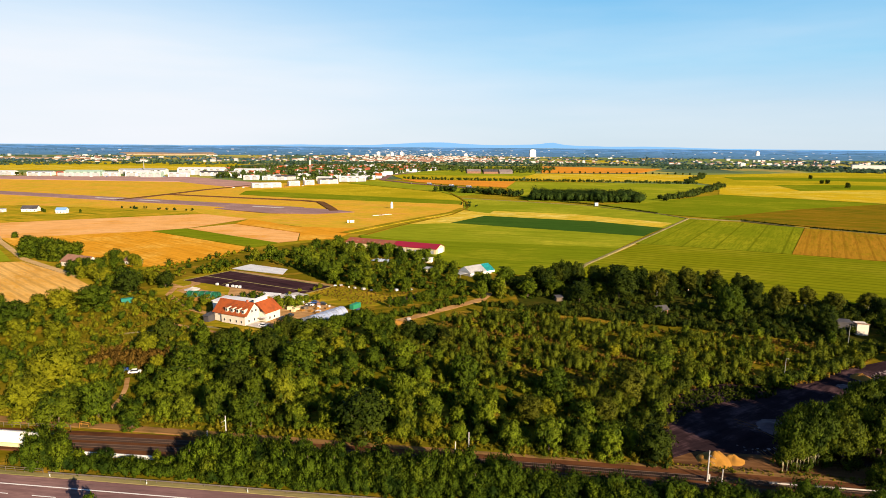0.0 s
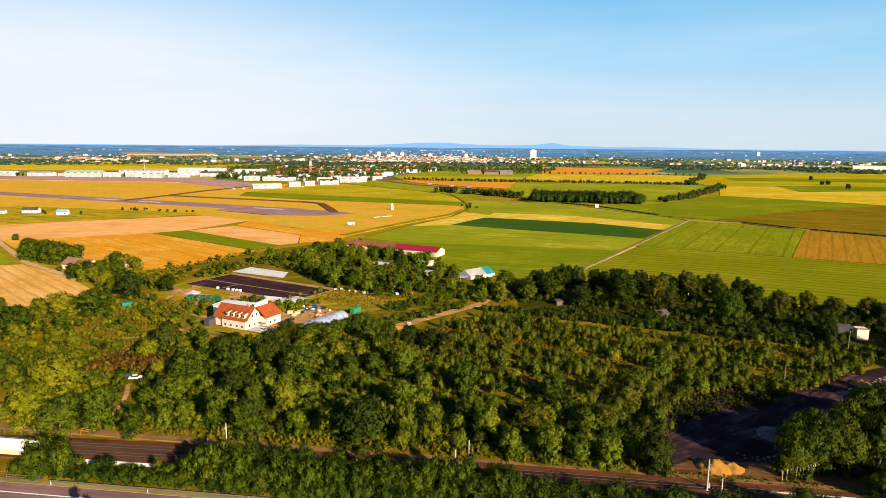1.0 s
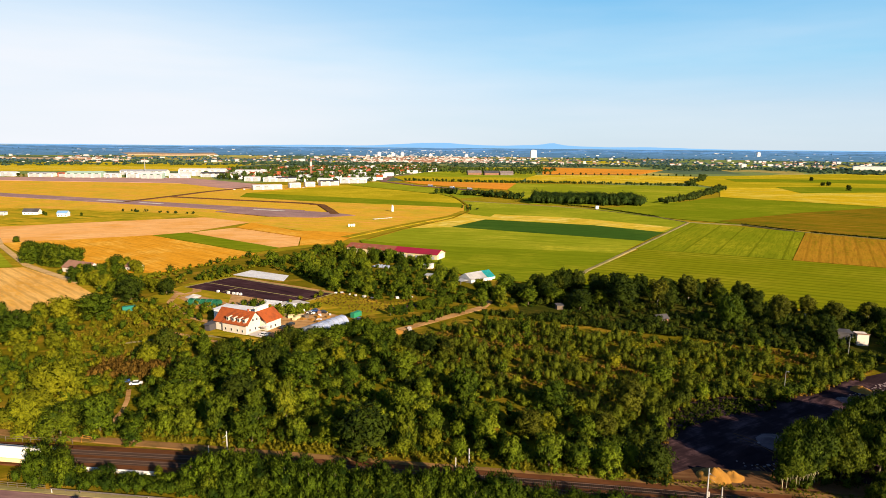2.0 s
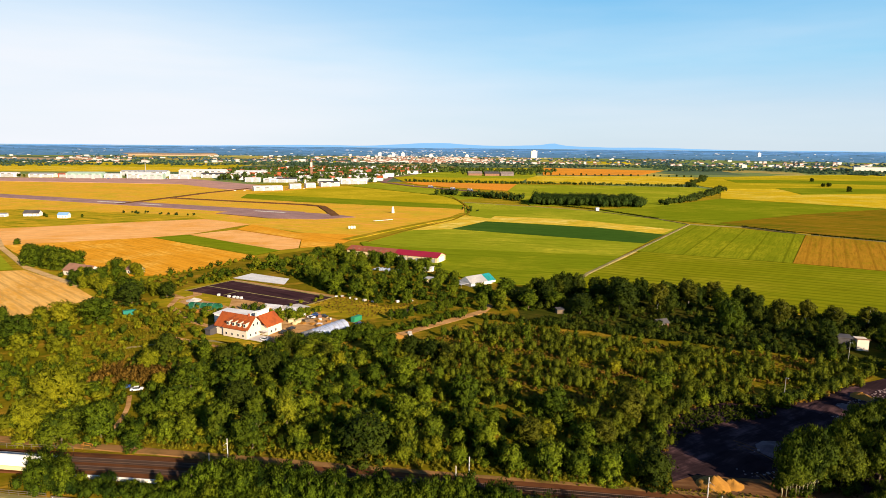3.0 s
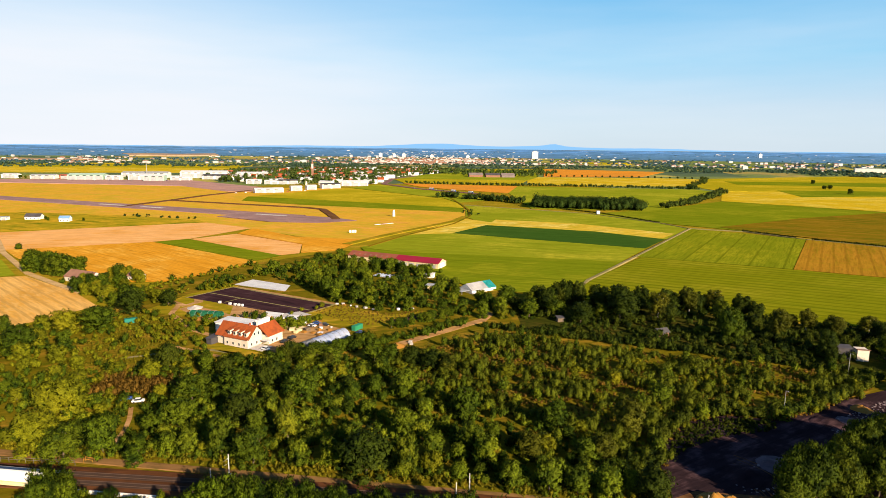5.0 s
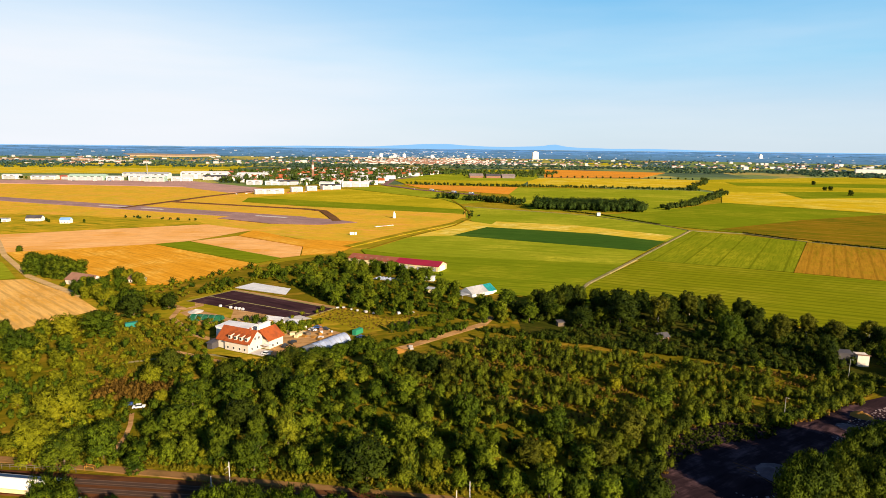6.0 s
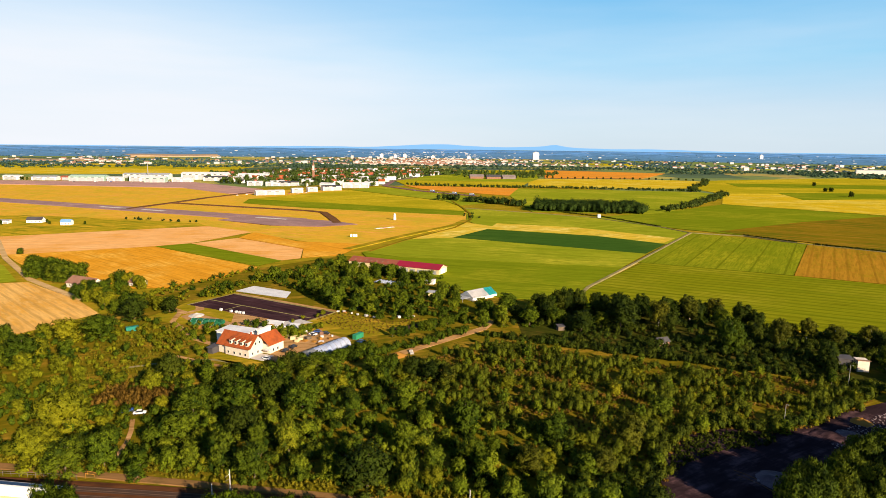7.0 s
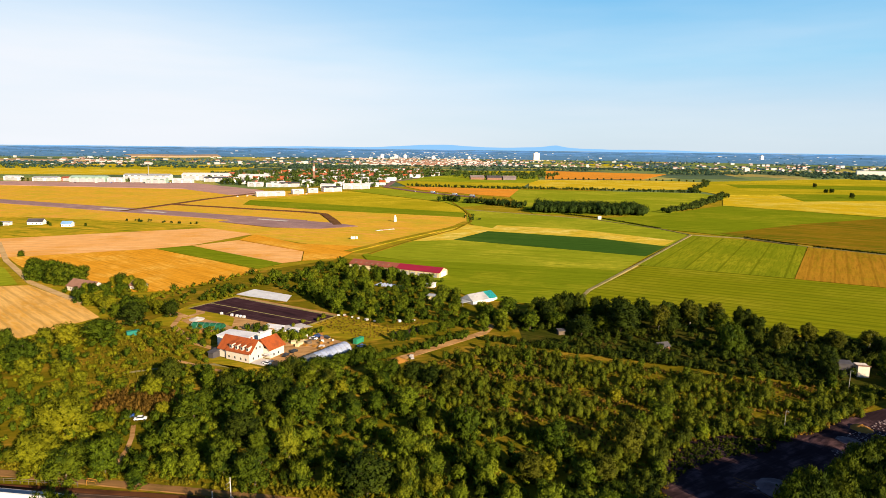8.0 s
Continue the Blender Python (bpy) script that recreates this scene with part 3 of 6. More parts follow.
strip("track", MEADOW, "grassy bank along the airfield fence", 9.0, 0.9, (-92, 560), (-48, 645), (10, 745), (26, 800))
strip("road", ASPHALT, "grey motorway slip road to the town", 14.0, 0.8, (60, 1200), (-60, 1330), (-150, 1480), (-150, 1700), (-90, 1900))

# ---- the near road and the railway ----
def road_y(x):
    return 117.5 - 0.123 * x


def rail_y(x):
    return 144.3 - 0.12 * x - 0.0002 * x * x


def path_y(x):
    return 150.5 - 0.135 * x


xs = [-200 + 20 * k for k in range(21)]
strip("road", ASPHALT, "grey asphalt main road", 14.0, 0.30, *[(x, road_y(x)) for x in xs])
strip("road_marking", PAINT_WHITE, "white solid edge line", 0.35, 0.306, *[(x, road_y(x) + 3.4) for x in xs])
for k in range(14):
    x = -190 + 12 * k
    strip("road_marking", PAINT_WHITE, "white dashed lane line", 0.25, 0.306, (x, road_y(x) - 0.4), (x + 6, road_y(x + 6) - 0.4))
strip("trim_verge", TRACK, "dry tan verge beside the road", 1.6, 0.28, *[(x, road_y(x) + 8.2) for x in xs])
strip("trim_ballast", BALLAST, "brown railway ballast bed", 11.5, 0.55, *[(x, rail_y(x)) for x in xs])
strip("track", PATH, "weedy dirt path beside the railway", 3.0, 0.5, *[(x, path_y(x)) for x in xs])
strip("trim_bank", SCRUB, "dry grassy bank beside the railway", 5.0, 0.42, *[(x, path_y(x) + 4.0) for x in xs if x <= 60])
field(DARK_SHADED_EARTH, "bare dark building ground with tree shade in its colour and tyre tracks", (62, 154), (60, 146), (82, 141), (112, 138), (150, 150), (170, 190), (192, 234), (168, 223), (147, 214), (127, 202), (112, 197), (98, 200), (84, 195), (73, 186), (64, 170), level=0.24, name="ground_bare")
field(BROWN_EARTH, "brown earth by the sand heap", (58, 147), (60, 143.5), (100, 138), (150, 131), (150, 139), (104, 145), (86, 150), (68, 152), level=0.28, name="ground_bare")
for k in range(9):
    a = 13.0 + 1.5 * k + 0.4 * math.sin(5 * k)
    strip("tyre_track", BROWN_EARTH, "curved tyre track in bare earth", 0.35, 0.262 + 0.004 * k, *[(72 + a * math.cos(radians(q)), 150 + 1.1 * a * math.sin(radians(q))) for q in range(-20 + 3 * k, 40 + 2 * k, 6)])
field(GARDEN_SHADED, "garden plots coloured dark for the shade of tall trees", (40, 300), (106, 272), (170, 244), (205, 232), (330, 232), (330, 277), (229, 303), (202, 310), (175, 319), (134, 336), (114, 344), (74, 360), (40, 345), level=0.18, name="field_gardens")


# ---- trees and shrubs ----
def cards(rng, centre, radii, count, size, verts, faces, norms, up=0.3, wild=0.75, deep=0.58, rise=0.35, middle=None):
    """Small pointed leaf sprays over the skin of an ellipsoid lobe, shaded as the round mass that they make up."""
    d = rng.normal(size=(count, 3))
    d /= np.linalg.norm(d, axis=1)[:, None]
    d[:, 2] = np.where(d[:, 2] < -0.35, -d[:, 2], d[:, 2])
    p = np.asarray(centre) + d * np.asarray(radii) * rng.uniform(deep, 1.2, (count, 1))
    nrm = d + rng.normal(size=(count, 3)) * wild + np.array([0, 0, up])
    nrm /= np.linalg.norm(nrm, axis=1)[:, None]
    nrm = np.where((nrm * d).sum(1)[:, None] < 0, -nrm, nrm)
    a = np.cross(nrm, rng.normal(size=(count, 3)))
    a[:, 2] = np.abs(a[:, 2]) + rise
    a /= np.linalg.norm(a, axis=1)[:, None] + 1e-9
    b = np.cross(nrm, a)
    s = size * rng.uniform(0.6, 1.4, (count, 1))
    tri = np.stack([p + a * s * 1.35, p - a * s * 0.6 + b * s * 0.55, p - a * s * 0.6 - b * s * 0.55], 1)
    soft = 0.85 * d + 0.5 * nrm + np.array([0, 0, 0.1])
    if middle is not None:
        far = p - np.asarray(middle)
        soft += 0.45 * far / (np.linalg.norm(far, axis=1)[:, None] + 1e-9)
    soft /= np.linalg.norm(soft, axis=1)[:, None] + 1e-9
    at = len(verts)
    verts.extend(map(tuple, tri.reshape(-1, 3)))
    norms.extend(map(tuple, np.repeat(soft, 3, 0)))
    faces.extend((at + 3 * k, at + 3 * k + 1, at + 3 * k + 2) for k in range(count))


bm_ball = bmesh.new()
bmesh.ops.create_icosphere(bm_ball, subdivisions=1, radius=1.0)
BALL = [v.co.copy() for v in bm_ball.verts], [tuple(v.index for v in f.verts) for f in bm_ball.faces]
bm_ball.free()


def core(rng, centre, radii, verts, faces, norms):
    """A rough solid inside a lobe, so that no light falls through."""
    at = len(verts)
    for co in BALL[0]:
        k = rng.uniform(0.7, 1.0)
        verts.append((centre[0] + co.x * radii[0] * k, centre[1] + co.y * radii[1] * k, centre[2] + co.z * radii[2] * k))
        norms.append(tuple(co))
    faces.extend(tuple(at + i for i in f) for f in BALL[1])


def foliage(name, verts, faces, norms, material, parent=None):
    ob = raw(name, verts, faces, material, parent)
    ob.data.normals_split_custom_set_from_vertices(norms)
    return ob


SPAN = {}


def tree(name, seed, height, radius, material, label, lobes=16, leaf=0.40, low=0.06, density=4.4, slim=1.0, bark=None, trunk=0.24, category="tree", rise=0.35):
    """A tapered trunk with limbs and a crown of leaf sprays in uneven lobes; it stands at the origin."""
    rng = np.random.default_rng(seed)
    ob = base(name, 0, 0, 0, 0, label=label, category=category)
    bm = bmesh.new()
    lean = rng.normal(size=2) * 0.03 * height
    pipe(bm, (0, 0, -0.6), (lean[0], lean[1], height * 0.5), trunk, trunk * 0.6, 7)
    pipe(bm, (lean[0], lean[1], height * 0.5), (lean[0] * 1.5, lean[1] * 1.5, height * 0.85), trunk * 0.6, trunk * 0.2, 6)
    verts, faces, norms = [], [], []
    mid = height * (low + 1.0) / 2
    tall = height * (1.0 - low) / 2
    lobes = int(lobes * 1.25)
    skew = rng.uniform(0.75, 1.25, 2)
    for k in range(lobes):
        a = 2.4 * k + rng.uniform(0, 0.8)
        u = -0.8 + 1.65 * (k + 0.5) / lobes
        ring = math.sqrt(max(0.04, 1 - u * u)) * radius * rng.uniform(0.42, 0.78)
        r = radius * rng.uniform(0.20, 0.42)
        c = (ring * math.cos(a) * skew[0], ring * math.sin(a) * skew[1], mid + u * tall * rng.uniform(0.68, 0.9))
        rad = (r, r, r * rng.uniform(0.8, 1.2) * slim)
        core(rng, c, [v * 0.58 for v in rad], verts, faces, norms)
        cards(rng, c, rad, int(density * r * r / (leaf * leaf)) + 14, leaf, verts, faces, norms, rise=rise, wild=0.6, middle=(0, 0, mid))
        if k % 3 == 0:
            pipe(bm, (lean[0] * 0.6, lean[1] * 0.6, height * rng.uniform(0.2, 0.45)), c, trunk * 0.4, trunk * 0.12, 5)
    if low < 0.15:
        for k in range(6):
            r = radius * rng.uniform(0.22, 0.34)
            c = (0.62 * radius * math.cos(1.05 * k), 0.62 * radius * math.sin(1.05 * k), r * 0.8)
            core(rng, c, [r * 0.65] * 3, verts, faces, norms)
            cards(rng, c, (r, r, r), int(density * r * r / (leaf * leaf)) + 10, leaf, verts, faces, norms, wild=0.6, middle=(0, 0, mid))
    core(rng, (0, 0, mid), (radius * 0.55, radius * 0.55, tall * 0.75), verts, faces, norms)
    SPAN[ob] = height, radius
    part("trunk", bm, bark or BARK, ob)
    foliage("crown", verts, faces, norms, material, ob)
    return ob


TREES = [
    tree("tree", 11, 11.5, 5.2, LEAF, "broad green deciduous tree with a dense crown", 20),
    tree("tree", 12, 10.0, 4.6, LEAF, "rounded green deciduous tree in the scrub", 18),
    tree("tree", 13, 13.0, 4.8, LEAF, "tall green deciduous tree with uneven crown", 22),
    tree("tree", 14, 9.5, 4.6, LEAF_YELLOW, "yellow-green spreading tree in low sun", 18),
    tree("tree", 15, 13.5, 3.2, LEAF, "slender upright green tree", 18, slim=1.3),
    tree("tree", 16, 8.0, 3.8, LEAF, "small green tree in the scrub", 16),
]
TREES.append(tree("tree", 17, 10.5, 4.3, LEAF_YOUNG, "bright green deciduous tree between yard and halls", 18))
TREES.append(tree("tree", 18, 9.0, 4.4, LEAF_YOUNG, "light green bushy young tree in the wood", 18, 0.36))
TREES.append(tree("tree", 19, 11.0, 5.0, LEAF_DARK, "dense dark green deciduous tree", 22))
TREES.append(tree("tree", 20, 11.0, 5.0, LEAF_YELLOW, "broad yellow-green tree in the low sun", 22))
TREES.append(tree("tree", 29, 11.0, 5.0, LEAF_OLIVE, "broad olive-green tree with loose foliage", 24))
HEDGE = [
    tree("hedge_tree", 41, 8.0, 3.2, LEAF_HEDGE, "bushy green hedge tree beside the road", 18, 0.27, low=0.02, rise=1.1, slim=1.5),
    tree("hedge_tree", 42, 7.4, 2.9, LEAF_HEDGE, "dense green hedge tree beside the road", 17, 0.27, low=0.02, rise=1.1, slim=1.5),
    tree("hedge_tree", 43, 8.6, 2.8, LEAF_HEDGE, "upright green hedge tree beside the road", 17, 0.27, low=0.02, rise=1.1, slim=1.5),
]
CLUMP = tree("clump_tree", 46, 11.6, 4.9, LEAF_CLUMP, "round green tree with thin pale stems by the building ground", 26, 0.33, low=0.14, rise=0.8)
STEMS = tree("stem_tree", 47, 8.6, 2.4, LEAF_CLUMP, "thin tree with a pale bare stem and leafy top", 12, 0.33, low=0.42, trunk=0.13, bark=plain("pale_bark", (0.46, 0.40, 0.24), (0.30, 0.25, 0.15), 2.0, 0.9))
DARK_TREES = [
    tree("garden_tree", 21, 17.0, 6.6, LEAF_DARK, "large dark green tree of the garden row", 30, 0.46),
    tree("garden_tree", 22, 16.0, 5.6, LEAF_DARK, "tall dark tree of the garden row", 28, 0.46),
    tree("garden_tree", 23, 15.0, 5.2, LEAF, "tall green tree of the garden row", 26, 0.44),
    tree("garden_tree", 24, 14.0, 4.0, LEAF_DARK, "slender dark birch-like tree", 22, 0.44, slim=1.2, low=0.16),
]
SAPLINGS = [
    tree("sapling", 51, 6.2, 2.6, LEAF_YOUNG, "young green tree standing in scrub", 12, 0.3, low=0.05, trunk=0.1),
    tree("sapling", 52, 7.4, 2.2, LEAF, "slender young green tree in scrub", 12, 0.3, low=0.05, trunk=0.1, slim=1.2),
    tree("sapling", 53, 5.4, 2.5, LEAF_YELLOW, "young yellow-green tree in scrub", 12, 0.3, low=0.05, trunk=0.1),
]
BIRCH_BARK = plain("birch_bark", (0.62, 0.56, 0.46), (0.34, 0.30, 0.25), 3.0, 0.85)
BIRCHES = [
    tree("birch", 25, 16.0, 5.0, LEAF_OLIVE, "tall airy birch with white stem before the gardens", 28, 0.40, low=0.14, density=3.8, bark=BIRCH_BARK, trunk=0.22),
    tree("birch", 26, 14.0, 4.6, LEAF_OLIVE, "olive-leaved birch with pale forked stem", 26, 0.40, low=0.18, density=3.6, bark=BIRCH_BARK, trunk=0.22),
]
USED = set()


def plant(source, x, y, size, turn, stretch=1.0, group="", name=""):
    m = pose(x, y, -0.3, 0, 0, turn) @ Matrix.Diagonal((size, size, size * stretch, 1))
    if source.name not in USED:
        USED.add(source.name)
        source.matrix_basis = m
        ob = source
    else:
        ob = copy_thing(source, m)
        ob.scale = (size, size, size * stretch)
    if name:
        ob.name = name
    return tagged(ob, group=group) if group else ob


def scatter(rng, poly, gap, keep_out=()):
    """Places in a polygon, none closer to another than the gap."""
    xs_, ys_ = [p[0] for p in poly], [p[1] for p in poly]
    got, cells = [], {}
    area = (max(xs_) - min(xs_)) * (max(ys_) - min(ys_))
    for _ in range(int(area / gap / gap * 5)):
        x, y = rng.uniform(min(xs_), max(xs_)), rng.uniform(min(ys_), max(ys_))
        if not inside(x, y, poly) or any(inside(x, y, k) for k in keep_out):
            continue
        i, j = int(x // gap), int(y // gap)
        near = [q for u in (i - 1, i, i + 1) for v in (j - 1, j, j + 1) for q in cells.get((u, v), ())]
        if all((x - a) ** 2 + (y - b) ** 2 > gap * gap for a, b in near):
            got.append((x, y))
            cells.setdefault((i, j), []).append((x, y))
    return got


def thicket(name, label, material, places, low, high, seed, leaf=0.3, bushes=3, category="shrubs", density=5.0, tall=1.0, rise=0.35, skew=1.0):
    """Many shrubs as one mass of leaf sprays."""
    rng = np.random.default_rng(seed)
    verts, faces, norms = [], [], []
    for x, y in places:
        h = low + (high - low) * rng.uniform() ** skew
        z0 = land(x, y)
        for _ in range(bushes):
            r = h * rng.uniform(0.26, 0.48)
            dx, dy = rng.normal(size=2) * h * 0.26
            c = (x + dx, y + dy, z0 + rng.uniform(0.35, 0.75) * h * tall)
            rad = (r, r, r * rng.uniform(1.0, 1.7) * tall)
            core(rng, c, (rad[0] * 0.7, rad[1] * 0.7, rad[2] * 0.9), verts, faces, norms)
            cards(rng, c, rad, int(density * r * r / (leaf * leaf)) + 10, leaf, verts, faces, norms, 0.3, 0.65, rise=rise, middle=(x, y, z0 + 0.3 * h))
    ob = foliage(name, verts, faces, norms, material)
    return tagged(ob, label, category, kind="stuff")


def along(line, gap, rng, wide):
    """Places along a line, a gap apart, strewn over a width."""
    got = []
    for (ax, ay), (bx, by) in zip(line, line[1:]):
        length = math.hypot(bx - ax, by - ay)
        for k in range(max(1, int(length / gap))):
            s = (k + rng.uniform(0, 1)) * gap / length
            got.append((ax + (bx - ax) * s + rng.uniform(-wide, wide), ay + (by - ay) * s + rng.uniform(-wide, wide)))
    return got


YARD = [(-168, 322), (-152, 368), (-138, 412), (-94, 390), (-62, 343), (-32, 322), (-8, 332), (-18, 305), (-40, 285), (-52, 262), (-78, 250), (-112, 252), (-122, 268), (-124, 300)]
BARE = [(62, 154), (58, 144), (84, 138), (90, 146), (88, 158), (104, 176), (128, 184), (152, 198), (190, 232), (168, 222), (147, 213), (127, 200), (112, 195), (98, 198), (84, 193), (74, 184), (66, 170)]
LANE = [(-20, 276), (-14, 272), (24, 310), (18, 318)]
HALLS = [(-84, 480), (-84, 505), (-62, 512), (10, 478), (6, 440), (-10, 432), (-40, 446)]
GREENHOUSE = [(8, 348), (40, 350), (44, 406), (8, 400)]
CLEAR = [(-101.5, 164), (-97.5, 164), (-98.5, 180), (-101.5, 196), (-105, 206), (-112, 207), (-107, 194)]
REEDS = [(-130, 210), (-104, 208), (-98, 222), (-128, 226)]
rng = np.random.default_rng(5)
# the dense wood north of the railway
WOOD = [(-205, 180), (-120, 172), (-60, 165), (-10, 158), (20, 154), (52, 152), (48, 172), (30, 192), (5, 212), (-25, 240), (-50, 254), (-78, 246), (-98, 240), (-118, 236), (-140, 236), (-160, 226), (-215, 222)]
STANDS = []


def stand(sources, rows, group, name=""):
    """Trees given one by one: place, height and radius of the crown."""
    for k, (x, y, high, wide) in enumerate(rows):
        kind = sources[k % len(sources)]
        tall, broad = SPAN[kind]
        plant(kind, x, y, wide / broad, 77.0 * k + x, high * broad / (tall * wide), group, name)
        STANDS.append((x, y, wide))


stand([TREES[0], TREES[1], TREES[2], TREES[5]], [
    (-110.5, 165.1, 11.5, 6.5), (-100.7, 168.0, 12.6, 5.6), (-88.5, 162.7, 6.9, 3.2), (-86.3, 186.5, 10.6, 6.9), (-89.8, 206.1, 11.2, 6.5),
    (-65.2, 167.7, 13.0, 5.1), (-54.8, 163.0, 12.6, 5.4), (-75.8, 212.0, 11.9, 7.2), (-51.5, 209.7, 12.0, 7.1), (-9.9, 158.3, 13.0, 4.2),
    (-56.3, 245.2, 8.4, 6.6), (-12.3, 179.3, 12.0, 4.6), (-29.6, 249.7, 8.6, 4.8), (-22.3, 248.4, 9.0, 4.8), (36.4, 187.6, 11.2, 4.8),
    (7.6, 195.4, 12.5, 5.3), (8.5, 171.7, 10.4, 4.2), (18.5, 152.0, 9.2, 3.8)], "trees of the wood by the railway")
stand([TREES[8]], [(-112.4, 238.6, 11.4, 5.2), (-67.1, 189.1, 11.0, 6.0), (-65.1, 218.1, 12.4, 5.8), (-21.3, 158.1, 14.0, 8.0), (-13.7, 245.6, 9.0, 4.7),
    (-5.3, 241.3, 8.6, 4.9), (1.6, 237.3, 8.8, 4.2), (55.3, 146.3, 10.0, 5.4)], "trees of the wood by the railway")
stand([TREES[9], TREES[3]], [(-119.9, 168.2, 13.4, 7.2), (-127.6, 192.6, 14.6, 8.4), (-182.7, 284.2, 12.3, 7.0), (24.8, 233.0, 6.4, 3.6)], "trees of the wood by the railway")
stand([TREES[10]], [(59.5, 184.9, 13.0, 5.9), (25.7, 170.1, 8.2, 4.6), (47.7, 168.7, 8.2, 4.2)], "trees of the wood by the railway")
stand([TREES[7], TREES[6]], [
    (-81.3, 168.2, 8.0, 3.5), (-75.1, 167.6, 9.2, 3.1), (-48.3, 177.4, 12.3, 4.8), (-41.5, 163.5, 8.4, 2.8), (-33.1, 163.6, 9.4, 3.2),
    (-47.3, 247.7, 7.4, 4.8), (-6.1, 194.1, 8.4, 3.8), (-14.2, 216.3, 10.4, 4.7), (12.4, 164.4, 9.8, 4.9), (28.3, 150.7, 11.3, 3.9),
    (43.6, 148.0, 10.2, 4.4), (36.0, 149.9, 8.6, 3.7), (50.0, 151.0, 7.2, 3.0), (78.1, 208.2, 8.7, 4.4), (-2.8, 169.6, 8.6, 3.8)], "trees of the wood by the railway")
for x, y in scatter(rng, WOOD, 7.2, (CLEAR, REEDS, YARD)):
    if noise.noise(Vector((x * 0.06, y * 0.06, 3.0))) < -0.16 or any(math.hypot(x - a, y - b) < 0.62 * r + 2.4 for a, b, r in STANDS):
        continue
    near = 0.72 if path_y(x) + 14 > y else 1.0
    western = x < -100
    pick = ((3, 9, 7, 9, 3, 6) if western else (0, 1, 7, 5, 2, 6, 8, 7, 3))[rng.integers(0, 6 if western else 9)]
    plant(TREES[pick], x, y, near * rng.uniform(0.45, 0.85), rng.uniform(0, 360), rng.uniform(0.75, 1.1), "trees of the wood by the railway")
for x, y in along([(x, path_y(x) + 8.0) for x in range(-200, 56, 8)], 6.4, rng, 1.6):
    if not inside(x, y, CLEAR) and not any(math.hypot(x - a, y - b) < 0.7 * r + 1.6 for a, b, r in STANDS):
        plant(TREES[(5, 1, 7, 3)[rng.integers(0, 4)]], x, y, rng.uniform(0.4, 0.75), rng.uniform(0, 360), rng.uniform(0.8, 1.1), "trees of the wood by the railway")
# the left margin up to the farm buildings
LEFT = [(-290, 210), (-220, 216), (-165, 226), (-148, 238), (-160, 252), (-176, 270), (-184, 300), (-200, 292), (-230, 262), (-300, 240)]
for x, y in scatter(rng, LEFT, 11.0, (YARD,)):
    plant(TREES[(3, 3, 3, 3, 3, 0, 1)[rng.integers(0, 7)]], x, y, rng.uniform(0.6, 1.1), rng.uniform(0, 360), 1.0, "trees of the west margin", "margin_tree")
stand([TREES[0], TREES[8]], [(-169.4, 288.7, 13.5, 8.4), (-170.4, 323.3, 12.5, 8.0), (-183.2, 251.9, 14.0, 7.6), (-158.0, 339.0, 9.0, 5.0), (-182.0, 342.0, 12.0, 7.0)], "trees of the west margin", "margin_tree")
# the hedge between road and railway
for k in range(100):
    x = -104 + 2.15 * k + rng.uniform(-0.8, 0.8)
    y = 0.5 * (road_y(x) + 9.5 + rail_y(x) - 6.5) + (1.6, -2.0, 0.2)[k % 3] + rng.uniform(-1, 1)
    plant(HEDGE[rng.integers(0, 3)], x, y, rng.uniform(0.95, 1.25) * (0.74 if x > 18 else 1.06 if x > -62 else 1.12 if x < -94 else 0.5), rng.uniform(0, 360), rng.uniform(0.8, 1.1), "hedge trees along the road")
thicket("hedge_undergrowth", "dense low growth at the foot of the road hedge", LEAF_HEDGE, along([(x, road_y(x) + 11.2) for x in range(-104, 112, 8)], 0.9, rng, 0.5) + along([(x, 0.5 * (road_y(x) + 9.5 + rail_y(x) - 6.5)) for x in range(-62, 114, 6)], 1.3, rng, 1.2), 2.0, 4.2, 47, 0.3, 2, "hedge", 3.4)
thicket("hedge_undergrowth", "tall dense inner growth of the road hedge", LEAF_HEDGE, along([(x, 0.5 * (road_y(x) + 9.5 + rail_y(x) - 6.5) + 1.6) for x in range(-58, 22, 6)], 1.3, rng, 0.8) + along([(x, 0.5 * (road_y(x) + 9.5 + rail_y(x) - 6.5) + 0.6) for x in range(22, 106, 6)], 1.9, rng, 0.8), 4.6, 6.6, 48, 0.34, 2, "hedge", 3.2)
# roadside trees on the near verge, whose shadows cross the road
ROADSIDE = tree("roadside_tree", 55, 16.5, 1.9, LEAF, "slender green tree on the near road verge", 14, 0.3, low=0.3, trunk=0.16)
plant(ROADSIDE, -67.0, 106.0, 1.0, 0, 1.0, "roadside trees")
for x, y, s in ((-63.5, 105.0, 0.92), (-73.5, 106.0, 0.7)):
    plant(ROADSIDE, x, y, s, 90 * s, 1.0, "roadside trees")
# a clump of trees beside the white house
for x, y, s in ((-124, 290, 0.46), (-119, 288, 0.42), (-114, 295, 0.42), (-127, 296, 0.46), (-121, 300, 0.45), (-112.5, 268, 0.36), (-116, 273, 0.4), (-108, 264, 0.3)):
    plant(TREES[(6, 7, 1)[int(-x) % 3]], x, y, s, 40 * x, 1.0, "trees beside the white house", "yard_tree")
